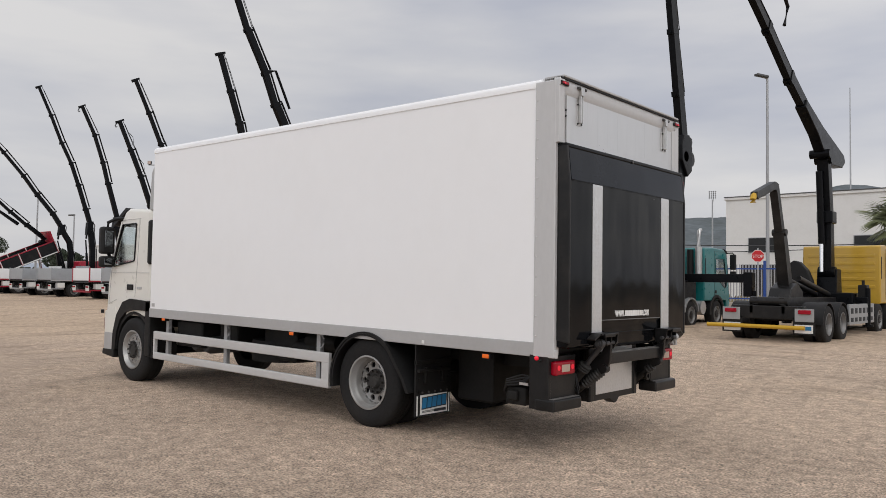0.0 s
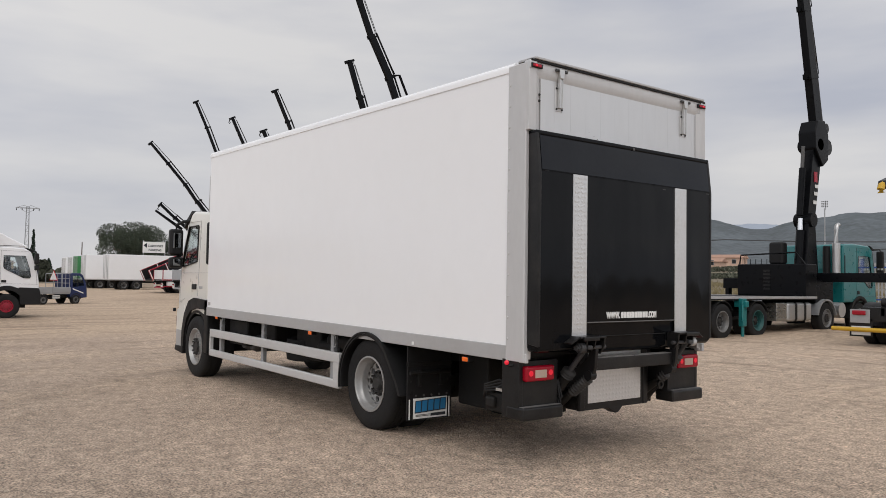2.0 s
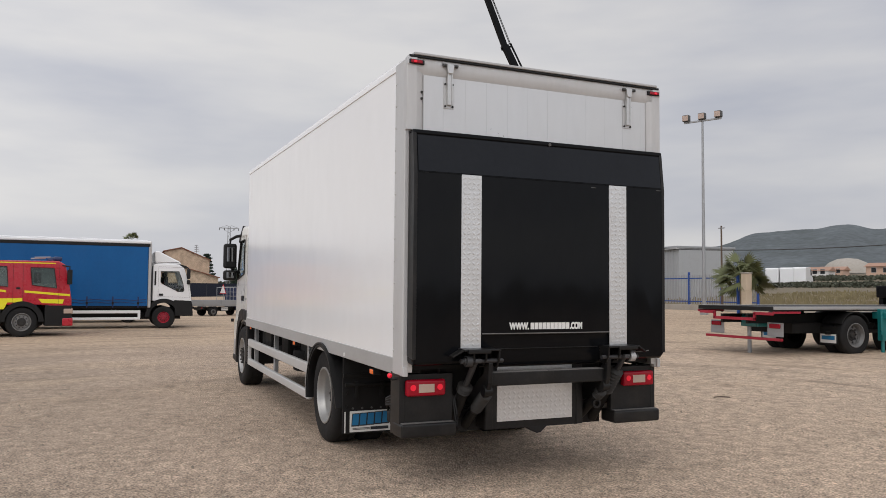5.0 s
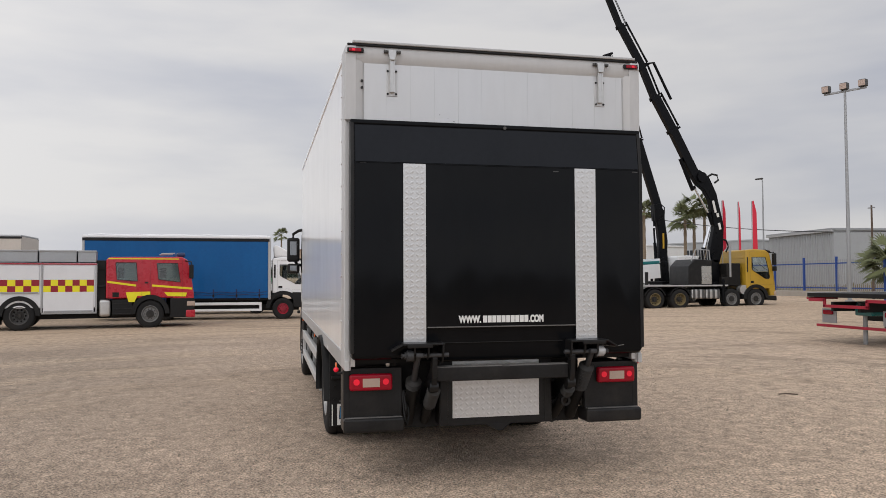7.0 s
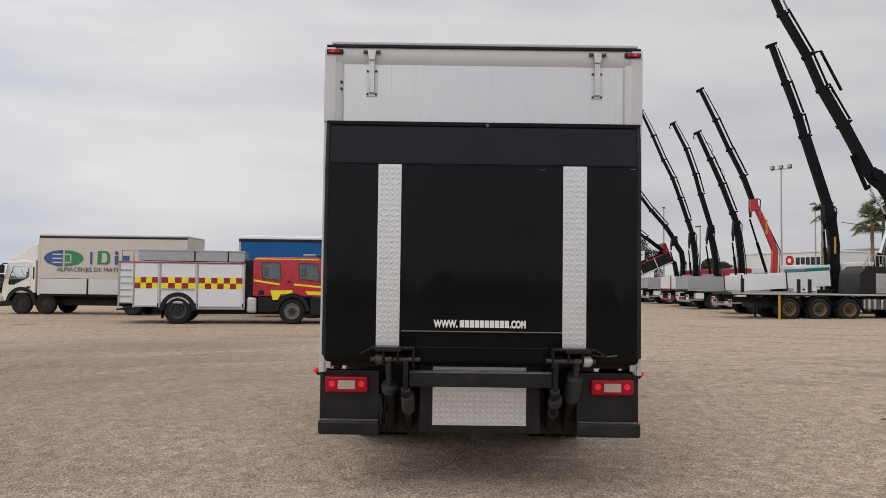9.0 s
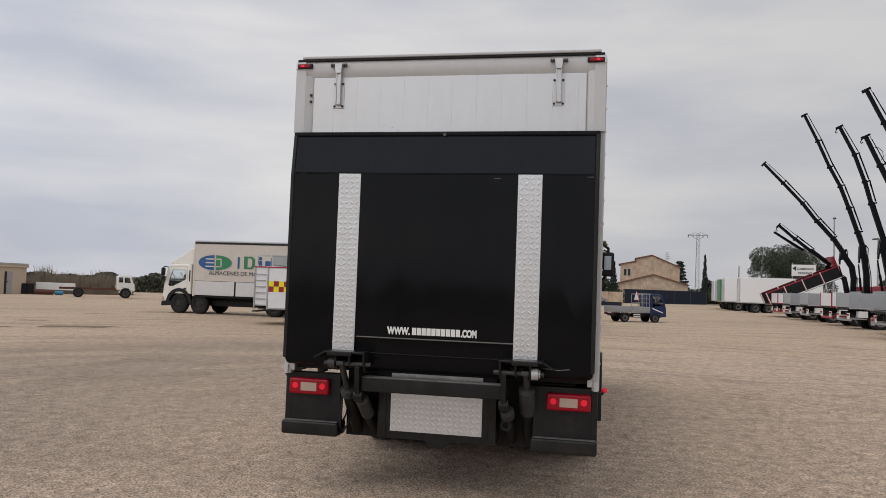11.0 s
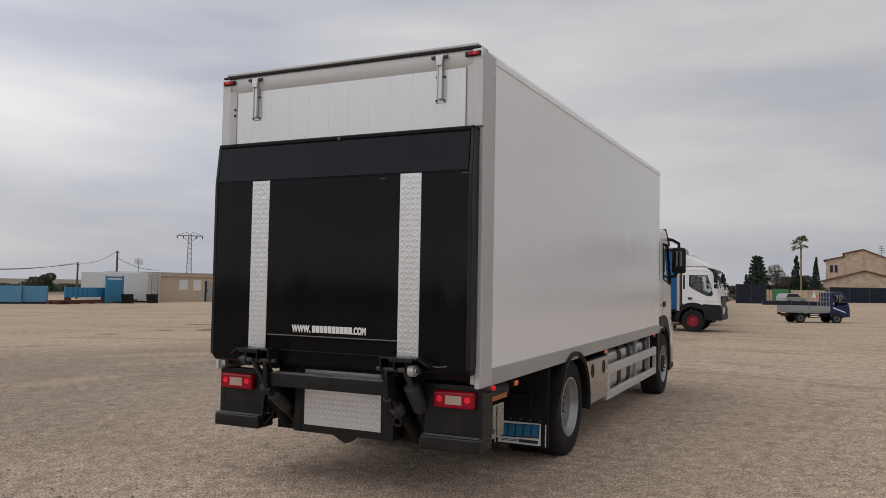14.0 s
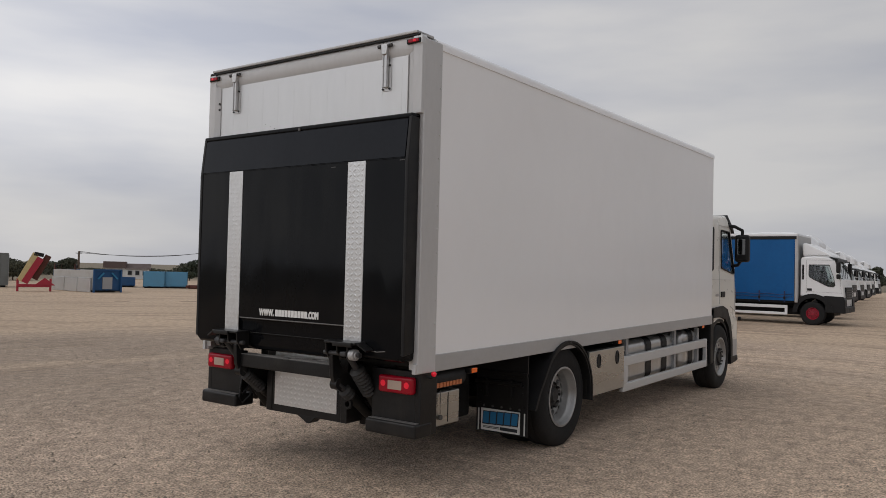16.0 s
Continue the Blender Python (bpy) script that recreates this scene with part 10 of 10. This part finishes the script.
# houses and white lorries beyond the field
for b, d, w, h, mat in ((36.2, 215, 4.2, 2.6, orange_wall), (34.6, 200, 5, 2.0, orange_wall), (40.3, 220, 3, 2.0, wall_white), (39.4, 240, 3, 2.0, orange_wall), (33.0, 230, 5, 2.8, orange_wall)):
    hs = thing("village_house", "low ochre and white house beyond the field", "house", "houses beyond the field", stand(*bear(b, d, 5.4, -4.6), b - 90 + 78))
    part("wall", box(B(), -w, w, -4, 4, -0.2, h), mat, hs)
    part("roof", prism(B(), [(-4.5, h), (0, h + 1.0), (4.5, h)], "x", -w - 0.4, w + 0.4), pale_tile, hs)
    for k in range(3):
        window_on(hs, -w * 0.6 + k * w * 0.6, -4.0, 1.2, 1.0, 1.1)
for b in (43.3, 42.4, 41.6):
    vb = thing("parked_van", "white delivery van beyond the field", "van", "vans beyond the field", stand(*bear(b, 150, 5.7, -3.9), -60))
    part("body", prism(B(), [(0, 0.4), (0, 3.0), (-0.3, 3.2), (-4.2, 3.2), (-5.0, 1.8), (-5.8, 1.4), (-5.9, 0.4)], "y", -1.1, 1.1, 0.1), clean_white, vb)
    for s in (-1, 1):
        part("side_window", prism(B(), [(-4.3, 2.9), (-4.85, 1.8), (-3.7, 1.8), (-3.7, 2.9)], "y", *sorted((s * 1.1, s * 1.106))), cab_dark, vb)
        for x in (-1.2, -4.8):
            wheel(vb, x, s * 1.1, 0.36, 0.22)
gh = B()
lathe(gh, [(9.0, 0.0), (8.5, 2.0), (6.5, 4.2), (3.5, 5.6), (0.02, 6.0)], (0, 0, 0), "z", 28)
solid("domed_shed", gh, concrete, "pale domed agricultural shed", "building", m=stand(*bear(38.8, 330, 5.7, -3.9)))

# ---- trees ----
tree(-112.0, 27.6, 9.3, 5.6, pine_leaf, "broad dark green umbrella pine tree", 3, 0.2, "pine_tree", blobs=26, size=0.24, count=900)
tree(*bear(71.4, 130, 6.1, 1.3), 5.5, 3.5, pine_leaf, "dark green roadside tree", 14, 0.25, blobs=9, size=0.35, count=400)
tree(*bear(90.4, 152, 5.7, 2.8), 5.0, 3.0, shrub_leaf, "grey-green leafy garden tree", 5, 0.3, blobs=9, size=0.3, count=300)
tree(*bear(92.2, 148, 5.7, 2.8), 6.8, 2.7, twig_leaf, "thin grey-brown garden tree with sparse leaves", 6, 0.3, blobs=12, size=0.22, count=170)
tree(*bear(91.6, 152, 5.7, 2.8), 4.8, 2.4, pine_leaf, "dark green garden tree", 7, 0.3, blobs=8, size=0.3, count=300)
tree(*bear(96.6, 160, 4.7, 4.9), 4.5, 2.5, shrub_leaf, "small grey-green leafy tree", 8, 0.3, blobs=7, size=0.6)
tree(*bear(143.35, 92, 4.9, 4.2), 2.5, 1.2, pine_leaf, "dark rounded evergreen tree", 9, 0.15, blobs=12, size=0.2, count=260)
tree(*bear(144.3, 110, 4.7, 4.9), 2.2, 1.8, shrub_leaf, "small grey-green leafy tree", 10, 0.25, blobs=7, size=0.35, count=60)
tree(*bear(151.8, 90, 4.7, 4.9), 2.2, 1.8, shrub_leaf, "small grey-green leafy tree", 11, 0.25, blobs=8, size=0.22, count=320)
tree(*bear(154.6, 80, 4.7, 4.9), 2.2, 3.0, shrub_leaf, "small grey-green leafy tree", 12, 0.25, blobs=10, size=0.22, count=380)
tree(*bear(82.8, 170, 6.1, 1.3), 5.2, 2.4, shrub_leaf, "grey-green leafy garden tree", 13, 0.3, blobs=7, size=0.6)
for b, d, h, r, sd in ((91.0, 148, 7.9, 1.5, 21), (89.8, 146, 7.5, 1.1, 22), (83.5, 165, 9.8, 0.8, 23), (94.1, 150, 4.6, 1.0, 25), (82.4, 172, 4.5, 1.2, 26)):
    cypress(*bear(b, d, 5.7, 2.8), h, r, sd)
for b, d, h, r, sd in ((93.4, 145, 7.4, 2.3, 31), (85.1, 190, 9.2, 2.4, 33)):
    conifer(*bear(b, d, 5.7, 2.8), h, r, sd)
palm(*bear(90.7, 145, 5.7, 2.8), 10.9, 1.9, 41)
palm(*bear(59.2, 78, 6.2, -1.9), 9.0, 2.0, 42, fronds=34)
palm(*bear(59.8, 76, 6.2, -1.9), 7.9, 2.0, 43, fronds=34)
palm(*bear(58.5, 80, 6.2, -1.9), 8.6, 1.2, 44)
palm(*bear(62.6, 74, 6.2, -1.9), 8.2, 1.4, 45)
palm(-24.4, 26.4, 2.9, 1.7, 47, "dwarf_palm", "short bushy palm tree by the gate", 34)
palm(-25.6, 27.6, 2.7, 1.6, 48, "dwarf_palm", "short bushy palm tree by the gate", 30)
palm(-5.3, 41.8, 6.2, 2.6, 49, "date_palm", "bushy date palm tree beside white building", 36)
hedge("field_scrub", -100, 100, -40, 100, 5, 0.75, shrub_leaf, "grey-green scrub at the far edge of field", 51, 7000, 0.4)
hedge("field_scrub_far", -150, 145, -40, 150, 8, 1.0, shrub_leaf, "grey-green scrub beyond the field", 52, 7000, 0.6)
hedge("field_grass", -65, 58, -5, 58, 20, 0.45, grass_mat, "dry yellow-brown grass in the field", 53, 14000, 0.22, True)
hedge("tree_line", *bear(112, 96, 6.1, 1.3), *bear(133, 98, 6.1, 1.3), 4, 2.1, shrub_leaf, "grey-green line of scrub and trees", 54, 26000, 0.28)
hedge("tree_line_far", *bear(126, 130, 6.1, 1.3), *bear(160, 120, 4.7, 4.9), 5, 1.15, shrub_leaf, "grey-green distant line of trees", 55, 26000, 0.24)
hedge("reed_bed", *bear(123.6, 78, 6.1, 1.3), *bear(129.8, 76, 6.1, 1.3), 2.5, 1.85, reed_leaf, "tall dry brown reeds", 56, 11000, 0.06, True)
hedge("roadside_scrub", *bear(85, 175, 6.1, 1.3), *bear(58, 150, 6.1, 1.3), 6, 2.4, shrub_leaf, "grey-green distant roadside scrub", 57, 5000, 1.2)
hedge("garden_scrub", *bear(95, 165, 5.6, 3.2), *bear(83, 175, 5.6, 3.2), 6, 3.2, shrub_leaf, "grey-green garden shrubs behind the fence", 58, 9000, 0.6)
